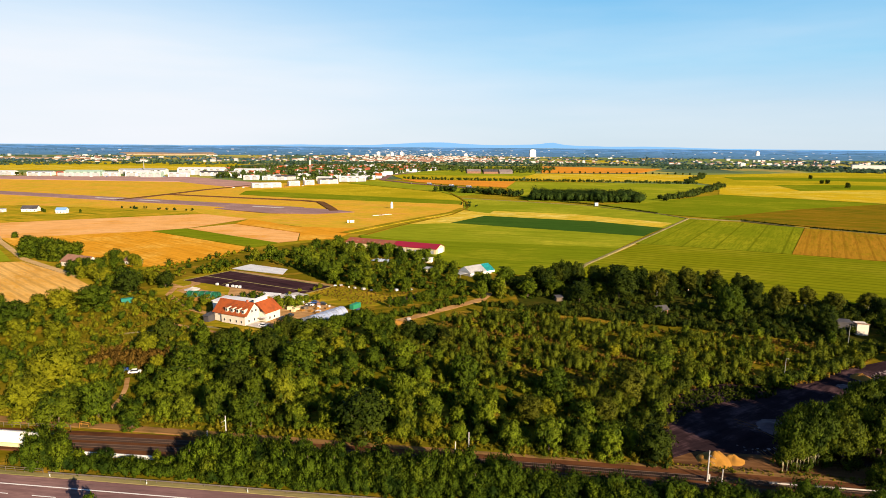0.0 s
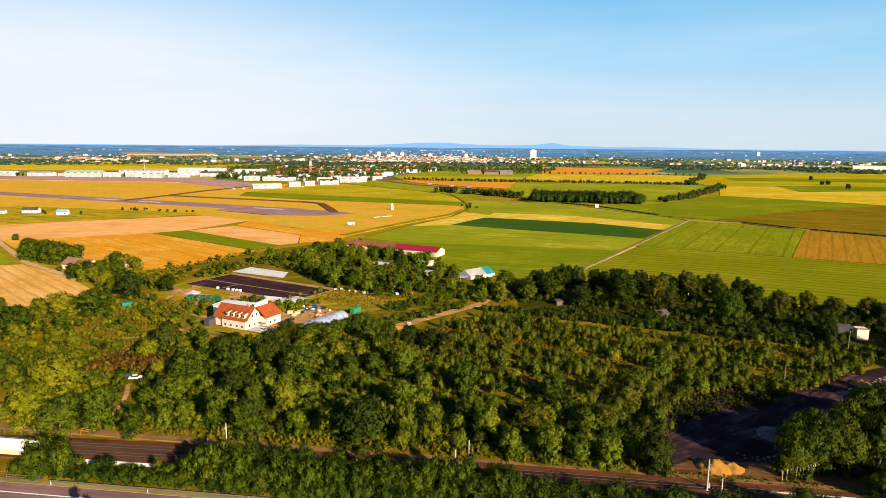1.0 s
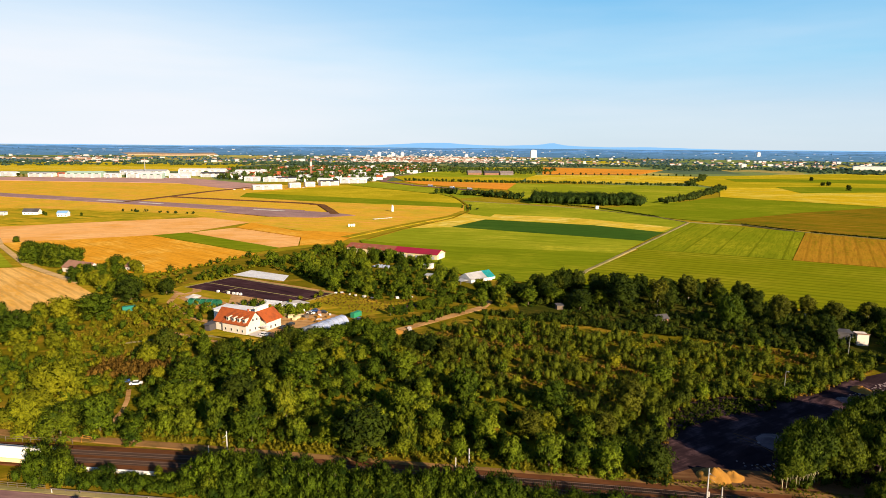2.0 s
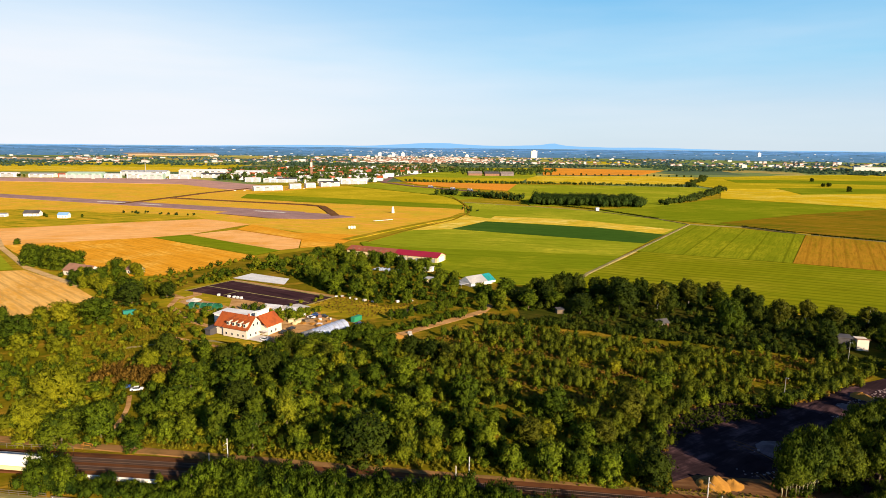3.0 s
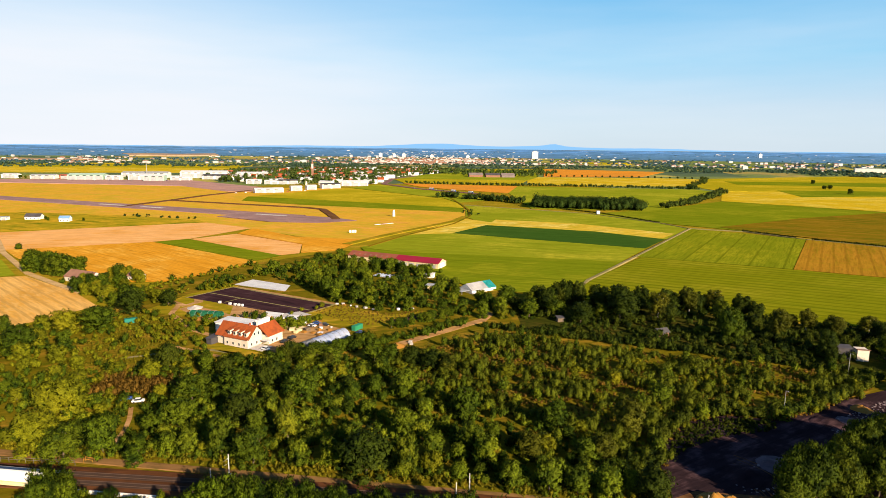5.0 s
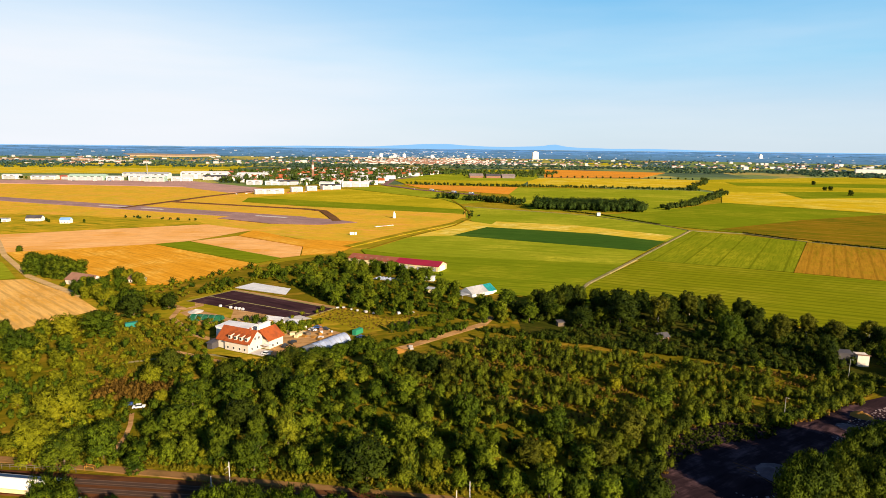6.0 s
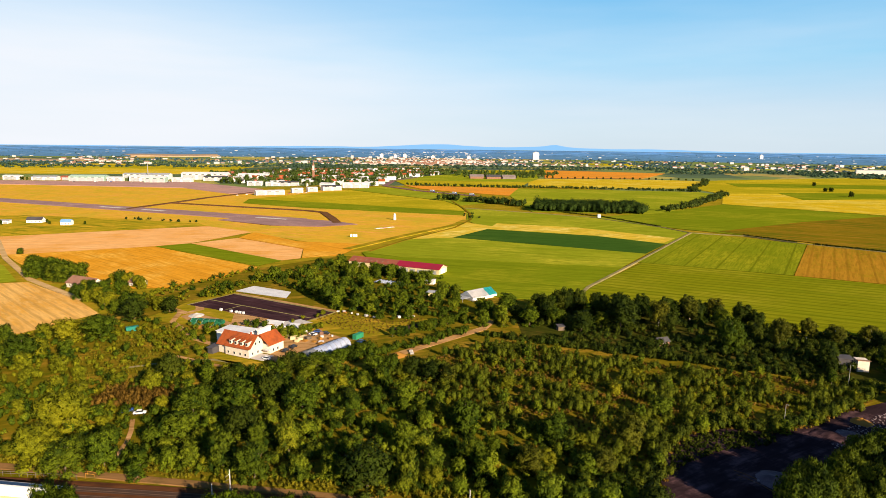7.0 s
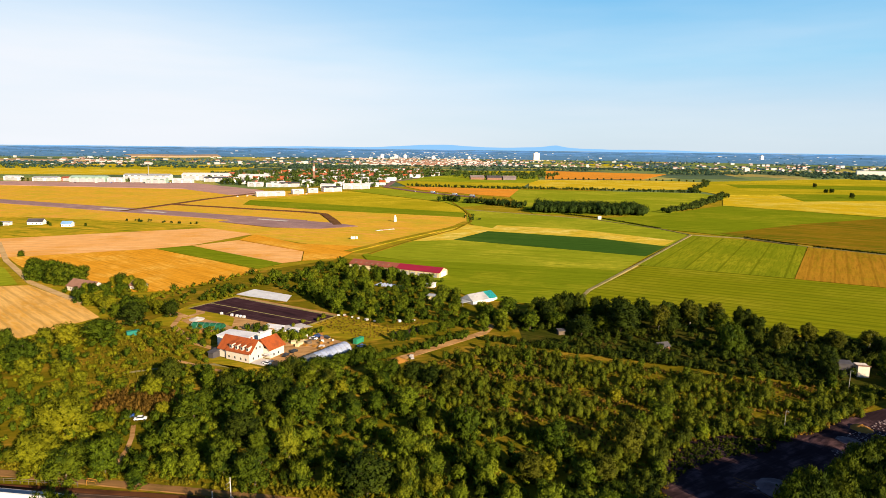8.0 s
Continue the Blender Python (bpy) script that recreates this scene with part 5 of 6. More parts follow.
def guest_house():
    """White L-shaped house: main range with four dormers, wing behind on the right."""
    ob = base("house", -105.7, 273.2, 0, -25.6, label="white rendered house with orange tiled roof and dormers", category="house")
    part("wall", gable_walls(0, 19.5, 0.0, 10.0, -0.3, 4.4, 9.2), HOUSE_WALL, ob)
    part("wall", boxed(5.6, 19.7, -1.0, 0.1, -0.3, 4.6), HOUSE_WALL, ob, "white projecting front bay wall")
    part("roof", gable_roof(0, 19.5, 0.0, 10.0, 4.4, 9.2, 0.55, 0.25), ORANGE_TILE, ob)
    # the lean-to slope over the projecting front
    bm = boxed(5.3, 20.1, -1.5, 0.6, 4.62, 4.86)
    for v in bm.verts:
        v.co.z += 0.5 * (v.co.y + 0.6)
    part("roof", bm, ORANGE_TILE, ob, "orange tiled lower roof edge")
    # the wing, with its ridge across
    wing = part("wing", boxed(13.2, 23.8, 8.2, 17.6, -0.3, 4.4), HOUSE_WALL, ob, "white rear wing of the house")
    bm = gable_roof(0, 10.2, 0, 10.6, 4.4, 8.6, 0.5, 0.25)
    bmesh.ops.rotate(bm, cent=(0, 0, 0), matrix=Matrix.Rotation(radians(90), 3, "Z"), verts=bm.verts[:])
    bmesh.ops.translate(bm, vec=(23.8, 7.8, 0), verts=bm.verts[:])
    part("wing_roof", bm, ORANGE_TILE, wing)
    for k in range(4):
        x = 7.2 + 3.3 * k
        d = part("dormer", boxed(x, x + 1.4, -0.1, 3.9, 4.4, 7.1), HOUSE_WALL, ob, "cream dormer with a sloping tiled roof")
        bm = boxed(x - 0.2, x + 1.6, -0.4, 4.3, 7.12, 7.3)
        for v in bm.verts:
            v.co.z += 0.22 * (v.co.y + 0.1)
        part("dormer_roof", bm, ORANGE_TILE, d)
        part("pane", boxed(x + 0.25, x + 1.15, -0.18, -0.06, 5.5, 6.6), GLASS_DARK, d)
    for x in (7.5, 11.0, 14.6, 17.6):
        window(ob, x, -1.0, 1.0, 0.9, 1.1, "f")
    for y, z in ((1.6, 1.0), (5.0, 1.0), (3.7, 5.2), (6.2, 5.2)):
        window(ob, 19.5 if z > 4 or y > 0.2 else 19.7, y, z, 0.9, 1.2, "r")
    for y in (10.5, 13.5):
        window(wing, 23.8, y, 1.0, 1.0, 1.2, "r")
    part("chimney", boxed(15.6, 16.4, 4.4, 5.2, 8.4, 10.3, 0.04), RED_TILE, ob)
    terrace = part("terrace", boxed(20.0, 27.5, -0.5, 6.5, -0.2, 0.45), CONCRETE, ob, "pale paved terrace")
    part("awning", boxed(21.5, 25.5, 5.8, 8.4, 2.5, 2.62), WHITE_ROOF, terrace)
    return ob


guest_house()
shed("outbuilding", -112.0, 288.5, -20.0, 17.0, 9.5, 5.2, WHITE_WALL, WHITE_ROOF, "flat-roofed white outbuilding behind the house", fall=0.2)
shed("outbuilding", -90.5, 284.0, -20.0, 1.2, 9.0, 7.0, WHITE_WALL, WHITE_WALL, "tall white end wall of the outbuilding", fall=0.0)
shed("outbuilding", -97.0, 315.0, -18.0, 10.0, 4.0, 1.6, GREY_SHEET, WHITE_ROOF, "low store with a pale sheet roof", fall=0.5)
shed("outbuilding", -82.5, 310.5, -18.0, 5.0, 3.4, 1.5, GREY_SHEET, WHITE_ROOF, "small grey store with a pale roof", fall=0.4)
shed("outbuilding", -109.6, 270.5, -25.0, 3.0, 5.0, 2.8, DARK_SHEET, DARK_SHEET, "dark timber lean-to beside the house", fall=0.6)


def tarp_house(x, y, turn, length, radius, label, material, bands=True, category="greenhouse"):
    """A polytunnel: ribbed half-round film on hoops with end walls."""
    ob = base("polytunnel", x, y, 0, turn, label=label, category=category)
    count, n = 12, max(4, int(length / 3))
    for k in range(n):
        bm = bmesh.new()
        rows = []
        for x_ in (length * k / n + 0.03, length * (k + 1) / n - 0.03):
            rows.append([bm.verts.new((x_, -radius * math.cos(math.pi * i / count), 0.95 * radius * math.sin(math.pi * i / count))) for i in range(count + 1)])
        for i in range(count):
            bm.faces.new((rows[0][i], rows[1][i], rows[1][i + 1], rows[0][i + 1]))
        bmesh.ops.solidify(bm, geom=bm.faces[:], thickness=0.06)
        # with bands, the first covers turn grey to stand for the end's shade
        part("cover", bm, (GREY_SHEET if k < n * 0.3 else material) if bands else material, ob)
        arc = [math.pi * i / count for i in range(count + 1)]
        part("hoop", tube(bmesh.new(), [(length * k / n, -radius * math.cos(a), 0.97 * radius * math.sin(a)) for a in arc], 0.07), STEEL, ob)
    for x_ in (0.0, length):
        bm = bmesh.new()
        bm.faces.new([bm.verts.new((x_, -radius * math.cos(math.pi * i / count), 0.93 * radius * math.sin(math.pi * i / count))) for i in range(count + 1)])
        bmesh.ops.solidify(bm, geom=bm.faces[:], thickness=0.05)
        part("end_wall", bm, material, ob)
    return ob


tarp_house(-67.0, 257.5, 57.0, 34.0, 3.9, "long half-round polytunnel in white film, its shaded end coloured grey", FILM)
tarp_house(-136.0, 318.0, -8.0, 17.0, 3.2, "half-round green net tunnel", GREEN_SHEET, False)
for k in range(7):
    tarp_house(-50.0 + 2.6 * k, 423.0 - 1.2 * k, -26.0 + 90.0, 8.0, 1.0, "low white plastic row tunnel", FILM, False)


def hall():
    ob = base("hall", -77.6, 481.6, 0, -24.8, label="long farm hall with crimson and rusty sheet roof", category="hall")
    length, width, eave, ridge = 80.0, 14.3, 4.6, 7.2
    part("wall", gable_walls(0, length, 0, width, -0.3, eave, ridge), CREAM_WALL, ob)
    part("roof", gable_roof(0, 42.0, 0, width, eave, ridge, 0.5), RUST_SHEET, ob, "rusty brown sheet roof")
    part("roof", gable_roof(43.1, length, 0, width, eave, ridge, 0.5), MAGENTA_SHEET, ob, "crimson sheet roof")
    for k in range(7):
        part("skylight", boxed(4 + 5 * k, 5.2 + 5 * k, 1.6, 3.8, 0, 0.1), BROWN_TILE, ob).matrix_basis = pose(0, 0, 4.95, math.degrees(math.atan2(2.6, 7.0)))
    part("door", boxed(length - 0.02, length + 0.12, 3.2, 11.0, 0, 4.4), WHITE_WALL, ob, "wide white sliding door")
    for k in range(6):
        part("door", boxed(44 + 5.9 * k, 48 + 5.9 * k, -0.12, 0.05, 0.2, 3.2), GREY_SHEET, ob, "grey sheet door")
    for x in (43.0, 55.0, 67.0, 78.0):
        part("gutter_pipe", pipe(bmesh.new(), (x, -0.2, 0), (x, -0.2, 4.4), 0.09), STEEL, ob)
    return ob


hall()


def garden_hall():
    ob = base("garden_hall", 17.3, 372.4, 0, 40.0, label="low hall with white and turquoise sheet roof", category="hall")
    part("wall", gable_walls(0, 21, 0, 12, -0.3, 2.3, 5.6), WHITE_WALL, ob)
    for k in range(9):
        x0, x1 = 21 * k / 9, 21 * (k + 1) / 9 - 0.06
        for s in (0, 1):
            bm = bmesh.new()
            ya, za, yb, zb = ((-0.5, 2.15, 5.95, 5.7) if s == 0 else (12.5, 2.15, 6.05, 5.7))
            v = [bm.verts.new(p) for p in ((x0, ya, za), (x1, ya, za), (x1, yb, zb), (x0, yb, zb))]
            bm.faces.new(v)
            bmesh.ops.solidify(bm, geom=bm.faces[:], thickness=0.12)
            part("roof_panel", bm, TURQUOISE if (k in (6, 7, 8) or s == 1) else WHITE_ROOF, ob)
    part("porch", boxed(-7, -0.4, 2, 10, 2.0, 2.25), GREY_SHEET, ob, "grey lean-to roof")
    for y in (2.2, 9.8):
        part("post", boxed(-6.8, -6.6, y - 0.1, y + 0.1, -0.2, 2.0), STEEL, ob)
    return ob


garden_hall()
pale = shed("shed", 181.0, 257.0, -12.0, 4.6, 5.0, 5.2, HOUSE_WALL, BROWN_TILE, "small pale rendered shed among dark trees", fall=-0.9)
shed("shed", 174.5, 260.0, -12.0, 5.5, 4.0, 5.0, DARK_SHEET, DARK_SHEET, "low dark lean-to beside the pale shed", fall=0.4)
cottage("farmhouse", -254.0, 398.0, -24.0, 24.0, 11.0, 3.4, 7.0, HOUSE_WALL, BROWN_TILE, "pale farmhouse with worn brown roof", 3)
cottage("farmhouse", -214.0, 402.0, -20.0, 9.0, 7.0, 3.2, 5.6, WHITE_WALL, BROWN_TILE, "small pale farm building half hidden by trees", 2)
cottage("bungalow", -502.0, 722.0, 8.0, 17.0, 10.0, 3.6, 6.8, WHITE_WALL, DARK_SHEET, "white bungalow with dark roof beside the airfield", 4)
cottage("bungalow", -451.0, 706.0, 6.0, 11.0, 8.0, 4.0, 6.4, WHITE_WALL, plain("blue_sheet", (0.16, 0.32, 0.55), (0.14, 0.26, 0.46), 0.5, 0.6), "white workshop with blue-grey roof", 3)
shed("shed", -530.0, 712.0, 8.0, 12.0, 8.0, 3.4, WHITE_WALL, GREY_SHEET, "low white garage beside the bungalow", door=2)
cottage("garden_hut", 105.0, 288.0, 20.0, 6.0, 4.5, 2.4, 3.8, BROWN_TILE, DARK_SHEET, "small brown garden hut under trees", 1, category="hut")
shed("garden_hut", -14.0, 420.0, -20.0, 6.0, 4.0, 2.6, WHITE_WALL, WHITE_ROOF, "small white hut between trees", category="hut")
shed("garden_hut", -12.0, 385.0, -20.0, 5.0, 4.0, 2.5, CREAM_WALL, GREY_SHEET, "small cream hut between trees", category="hut")
for x, y in ((-70, 452), (60, 312)):
    shed("garden_hut", x, y, 12.0, 3.5, 2.8, 2.3, BARK, DARK_SHEET, "small dark-roofed garden hut", category="hut")


def container(x, y, turn, material, label):
    ob = base("container", x, y, 0.12, turn, label=label, category="container")
    part("body", boxed(0, 6.0, 0, 2.4, 0.15, 2.6, 0.05), material, ob)
    for k in range(10):
        part("rib", boxed(0.3 + 0.58 * k, 0.55 + 0.58 * k, -0.06, 0.02, 0.3, 2.45), material, ob)
    part("door", boxed(5.98, 6.06, 0.1, 2.3, 0.25, 2.5), material, ob)
    for x_ in (0.1, 5.5):
        part("foot", boxed(x_, x_ + 0.4, 0, 2.4, -0.05, 0.16), STEEL, ob)
    return ob


container(-162.5, 299.5, 35.0, TEAL, "turquoise steel container in the scrub")
container(-44.0, 292.0, 60.0, GREEN_SHEET, "green steel container beside the polytunnel")


def tank(x, y, s, label):
    """A white liquid tank in its cage, on a pallet."""
    ob = base("liquid_tank", x, y, 0.2, -20, label=label, category="tank", group="white tanks")
    part("pallet", boxed(-s / 2, s / 2, -s / 2, s / 2, 0, 0.18), BARK, ob)
    part("body", boxed(-s / 2 + 0.04, s / 2 - 0.04, -s / 2 + 0.04, s / 2 - 0.04, 0.18, s, 0.08), WHITE_ROOF, ob)
    for k in range(4):
        part("cage_bar", boxed(-s / 2, s / 2, -s / 2 - 0.03, -s / 2 + 0.03, 0.25 + k * (s - 0.4) / 3, 0.31 + k * (s - 0.4) / 3), STEEL, ob)
    return ob


for k, (x, y) in enumerate(((-123.0, 340.0), (-119.5, 338.4), (-117.2, 337.5), (-114.9, 336.6), (-130.0, 343.0))):
    tank(x, y, 1.4, "white liquid tank by the fabric bed")


def crate(x, y, turn, w, h, material, label):
    ob = base("crate", x, y, 0.2, turn, label=label, category="crate", group="crates in the yard")
    for k in range(3):
        part("board", boxed(-w / 2, w / 2, -w / 2, w / 2, 0.05 + h * k / 3, h * (k + 1) / 3 - 0.02), material, ob)
    return ob


g2 = np.random.default_rng(33)
for x, y in scatter(g2, [(-80, 290), (-60, 284), (-52, 292), (-64, 308), (-84, 312), (-100, 316), (-110, 322), (-106, 316)], 3.4):
    crate(x, y, g2.uniform(0, 90), g2.uniform(0.8, 2.6), g2.uniform(0.4, 1.5), (BARK, CREAM_WALL, WHITE_ROOF, SAND, DARK_SHEET, BROWN_TILE, DULL_STEEL)[g2.integers(0, 7)], "stacked pallet goods in the sandy yard")
for x, y in along([(-64, 346), (-50, 338), (-36, 330)], 3.4, g2, 1.0) + along([(-30, 330), (-14, 338)], 5.0, g2, 1.0) + along([(-20, 268), (-6, 284)], 8.0, g2, 2.0):
    crate(x, y, g2.uniform(0, 90), g2.uniform(0.8, 1.8), g2.uniform(0.5, 1.2), (WHITE_ROOF, SAND, CONCRETE)[g2.integers(0, 3)], "pale stacked goods beside the trees")

# ---- the yard's ground ----
field(MEADOW, "rough grass on the west side of the yard", (-166, 322), (-156, 366), (-138, 390), (-134, 386), (-152, 362), (-120, 336), (-116, 320), (-126, 312), level=0.3, name="field_meadow")
field(DIRT, "sandy yard ground with wheel marks", (-166, 322), (-156, 366), (-138, 388), (-130, 384), (-62, 346), (-58, 336), (-86, 310), (-62, 304), (-46, 292), (-56, 268), (-70, 258), (-80, 262), (-82, 290), (-120, 304), (-140, 330), level=0.22, name="ground_yard")
field(MEADOW, "rough yellow grass between yard and trees", (-62, 346), (-86, 312), (-60, 304), (-40, 296), (-12, 314), (-8, 332), (-32, 322), level=0.26, name="field_meadow")
field(FABRIC, "bed of black ground fabric for potted plants", (-154, 355), (-136.5, 383), (-64.5, 342), (-80, 319), level=0.34, name="ground_fabric")
strip("trim_path", TRACK, "pale path dividing the fabric bed", 1.0, 0.37, (-146, 368), (-75, 330))
strip("trim_path", TRACK, "pale path across the fabric bed", 0.8, 0.372, (-122, 355), (-128, 345))
strip("trim_kerb", TRACK, "pale earth edge of the fabric bed", 1.6, 0.38, (-154.5, 355), (-136.5, 384), (-63.6, 342.3), (-79, 318))
field(WHITE_ROOF, "flat white sheeted storage area", (-138, 391), (-130.5, 406), (-101, 390), (-100, 374), level=0.5, name="ground_sheeted")
field(CONCRETE, "pale concrete yard corner", (-92, 320), (-80, 327), (-72, 321), (-84, 314), level=0.4, name="ground_paved")
strip("path", DIRT, "sandy lane past the tunnels", 5.0, 0.24, (-20, 274), (-4, 290), (20, 314), (26, 330))
strip("path", DIRT, "sandy path through the clearing", 1.5, 0.24, (-99, 166), (-99.6, 172), (-101.6, 178), (-102.4, 184), (-105, 192), (-109, 201))
field(MEADOW, "lawn beside the white house", (-112, 268), (-92, 256), (-82, 252), (-80, 258), (-104, 271), level=0.2, name="field_lawn")
field(DARK_SHADED_EARTH, "dark tilled bed by the lane", (-30, 312), (-14, 322), (-4, 330), (-8, 322), (-22, 306), level=0.3, name="ground_bed")
strip("path", DIRT, "sandy wheel track round the fabric bed", 5.0, 0.33, (-159, 345), (-148, 337), (-143, 345), (-150, 362))
strip("path", DIRT, "sandy way from the yard to the west scrub", 3.0, 0.34, (-152, 340), (-148, 320), (-134, 303), (-124, 291), (-112, 283))
field(DIRT, "pale sandy ground at the net tunnel", (-144, 338), (-124, 326), (-112, 316), (-118, 308), (-134, 316), (-148, 330), level=0.32, name="ground_sandy")
strip("path", DIRT, "sandy footpath below the lawn", 1.8, 0.25, (-122, 266), (-112, 261), (-102, 256), (-89, 250))
strip("path", TRACK, "pale footpath in the west scrub", 2.0, 0.2, (-138, 250), (-122, 258), (-104, 262), (-92, 258))


def heap(name, x, y, radius, height, material, label, seed, z=0.2):
    rng = np.random.default_rng(seed)
    bm = bmesh.new()
    bmesh.ops.create_grid(bm, x_segments=18, y_segments=18, size=radius)
    for v in bm.verts:
        d = math.hypot(v.co.x, v.co.y) / radius
        lump = noise.noise(Vector((v.co.x, v.co.y, seed)) * (2.0 / radius))
        v.co.z = max(-0.05, height * max(0.0, 1 - d) ** 0.8 * (1 + 0.5 * lump) + 0.1 * lump)
    ob = base(name, x, y, z, rng.uniform(0, 360), label=label, category="heap")
    part("mound", bm, material, ob)
    return ob


heap("sand_heap", 70.8, 147.0, 4.3, 2.7, SAND, "heap of yellow sand beside the dirt path", 3)
heap("sand_heap", 75.6, 147.2, 3.0, 1.6, SAND, "smaller heap of yellow sand", 4)
heap("rubble_heap", 86.0, 160.0, 7.0, 1.8, DARK_SHADED_EARTH, "low heap of dark earth and rubble", 6)
heap("rubble_heap", 98.0, 166.0, 6.0, 1.4, RUBBLE_EARTH, "low spread of grey rubble on bare earth", 12)
heap("rubble_heap", 138.0, 196.0, 4.0, 1.3, RUBBLE_EARTH, "pale rubble pile on the bare ground", 13)
heap("rubble_heap", 130.0, 194.0, 6.0, 1.2, DARK_SHADED_EARTH, "low grey rubble heap on bare ground", 7)
verts, faces = [], []
g3 = np.random.default_rng(44)
for x, y in scatter(g3, [(126, 186), (160, 198), (180, 224), (156, 210), (132, 196)], 1.2) + scatter(g3, [(80, 152), (94, 150), (92, 166), (82, 164)], 1.3):
    s = g3.uniform(0.1, 0.35)
    at = len(verts)
    for dz in (0, 1):
        for dx, dy in ((-1, -1), (1, -1), (1, 1), (-1, 1)):
            verts.append((x + s * (dx + g3.uniform(-0.5, 0.5)), y + s * (dy + g3.uniform(-0.5, 0.5)), 0.2 + dz * s * g3.uniform(0.6, 1.3)))
    faces += [(at + 4, at + 5, at + 6, at + 7), (at, at + 1, at + 5, at + 4), (at + 1, at + 2, at + 6, at + 5), (at + 2, at + 3, at + 7, at + 6), (at + 3, at, at + 4, at + 7)]
tagged(raw("rubble", verts, faces, plain("rubble_grey", (0.26, 0.20, 0.20), (0.15, 0.11, 0.12), 1.0, 0.95)), "broken grey rubble strewn on bare earth", "rubble", kind="stuff")
heap("sand_heap", 149.0, 206.0, 3.6, 1.6, SAND, "heap of orange sand at the building ground", 8)
heap("earth_heap", -22.0, 270.0, 4.0, 1.4, SAND, "small heap of earth by the lane", 9)
heap("earth_heap", -140.0, 332.0, 4.5, 1.5, CONCRETE, "pale rubble heap in the yard", 10)
heap("earth_heap", -128.0, 312.0, 3.6, 1.2, SAND, "sandy heap in the yard", 11)


def car(x, y, turn, paint, label):
    ob = base("car", x, y, 0.3, turn, label=label, category="car")
    bm = boxed(-2.1, 2.1, -0.85, 0.85, 0.3, 0.95, 0.12)
    part("body", bm, paint, ob)
    bm = boxed(-1.3, 1.1, -0.75, 0.75, 0.9, 1.48)
    for v in bm.verts:
        if v.co.z > 1.2:
            v.co.x, v.co.y = v.co.x * 0.72, v.co.y * 0.86
    part("cabin", bm, GLASS_DARK, ob)
    part("roof", boxed(-0.95, 0.8, -0.64, 0.64, 1.46, 1.53, 0.03), paint, ob)
    for x_ in (-1.35, 1.35):
        for y_ in (-0.82, 0.82):
            part("wheel", pipe(bmesh.new(), (x_, y_ - 0.1, 0.32), (x_, y_ + 0.1, 0.32), 0.32, sides=12), RUBBER, ob)
    return ob


BLUE_PAINT = plain("blue_paint", (0.03, 0.09, 0.32), (0.03, 0.08, 0.26), 0.4, 0.3)
BLACK_PAINT = plain("black_paint", (0.02, 0.02, 0.025), (0.03, 0.03, 0.03), 0.4, 0.3)
WHITE_PAINT = plain("white_paint", (0.75, 0.75, 0.76), (0.66, 0.66, 0.68), 0.4, 0.3)
RED_PAINT = plain("red_paint", (0.4, 0.03, 0.02), (0.33, 0.03, 0.02), 0.4, 0.3)
car(-74.5, 273.5, 70, BLACK_PAINT, "black car parked beside the house")
car(-72.0, 279.0, 65, BLACK_PAINT, "dark car parked beside the house")
car(-67.0, 299.0, -15, WHITE_PAINT, "white car parked in the yard")
car(-65.5, 303.5, -15, BLUE_PAINT, "blue car parked in the yard")
car(-61.0, 301.0, -12, BLACK_PAINT, "black car parked in the yard")
car(-80.0, 262.5, -25, WHITE_PAINT, "white car in front of the house")
car(-41.0, 288.0, 30, BLUE_PAINT, "blue car by the green container")
car(-108.5, 205.0, 15, WHITE_PAINT, "white car in the clearing")
car(-113.5, 206.5, 40, BLUE_PAINT, "blue car at the clearing's edge")
car(-128.0, 441.0, -30, BLACK_PAINT, "dark car on the field edge")
for k, (x, y) in enumerate(((-20, 1285), (-8, 1270), (8, 1252), (-40, 1306), (24, 1236), (-70, 1340), (36, 1224))):
    car(x, y, -48, (WHITE_PAINT, BLACK_PAINT, WHITE_PAINT, RED_PAINT, BLUE_PAINT, WHITE_PAINT, BLACK_PAINT)[k], "car on the distant slip road")


def lorry(x, y, turn):
    ob = base("lorry", x, y, 0.8, turn, label="white box lorry on the distant slip road", category="lorry")
    part("box", boxed(-6.0, 4.5, -1.25, 1.25, 0.9, 4.0, 0.05), WHITE_PAINT, ob)
    part("cab", boxed(4.8, 6.6, -1.2, 1.2, 0.5, 3.2, 0.15), BLUE_PAINT, ob)
    for x_ in (-4.8, -3.4, 3.0, 5.6):
        for y_ in (-1.1, 1.1):
            part("wheel", pipe(bmesh.new(), (x_, y_ - 0.15, 0.5), (x_, y_ + 0.15, 0.5), 0.5, sides=12), RUBBER, ob)
    return ob


lorry(16, 1244, -48), lorry(-30, 1296, -48), lorry(50, 1210, -48)

# ---- the railway and the roadside ----
SIDES = [-150 + 4 * k for k in range(76)]
rails = base("railway", 0, 0, 0, 0, label="rusty double railway track on brown ballast", category="railway")
for shift in (-2.75, -1.3, 1.3, 2.75):
    part("rail", tube(bmesh.new(), [(a, rail_y(a) + shift, 0.80) for a in SIDES], 0.075, 4), RAIL_STEEL, rails)
verts, faces = [], []
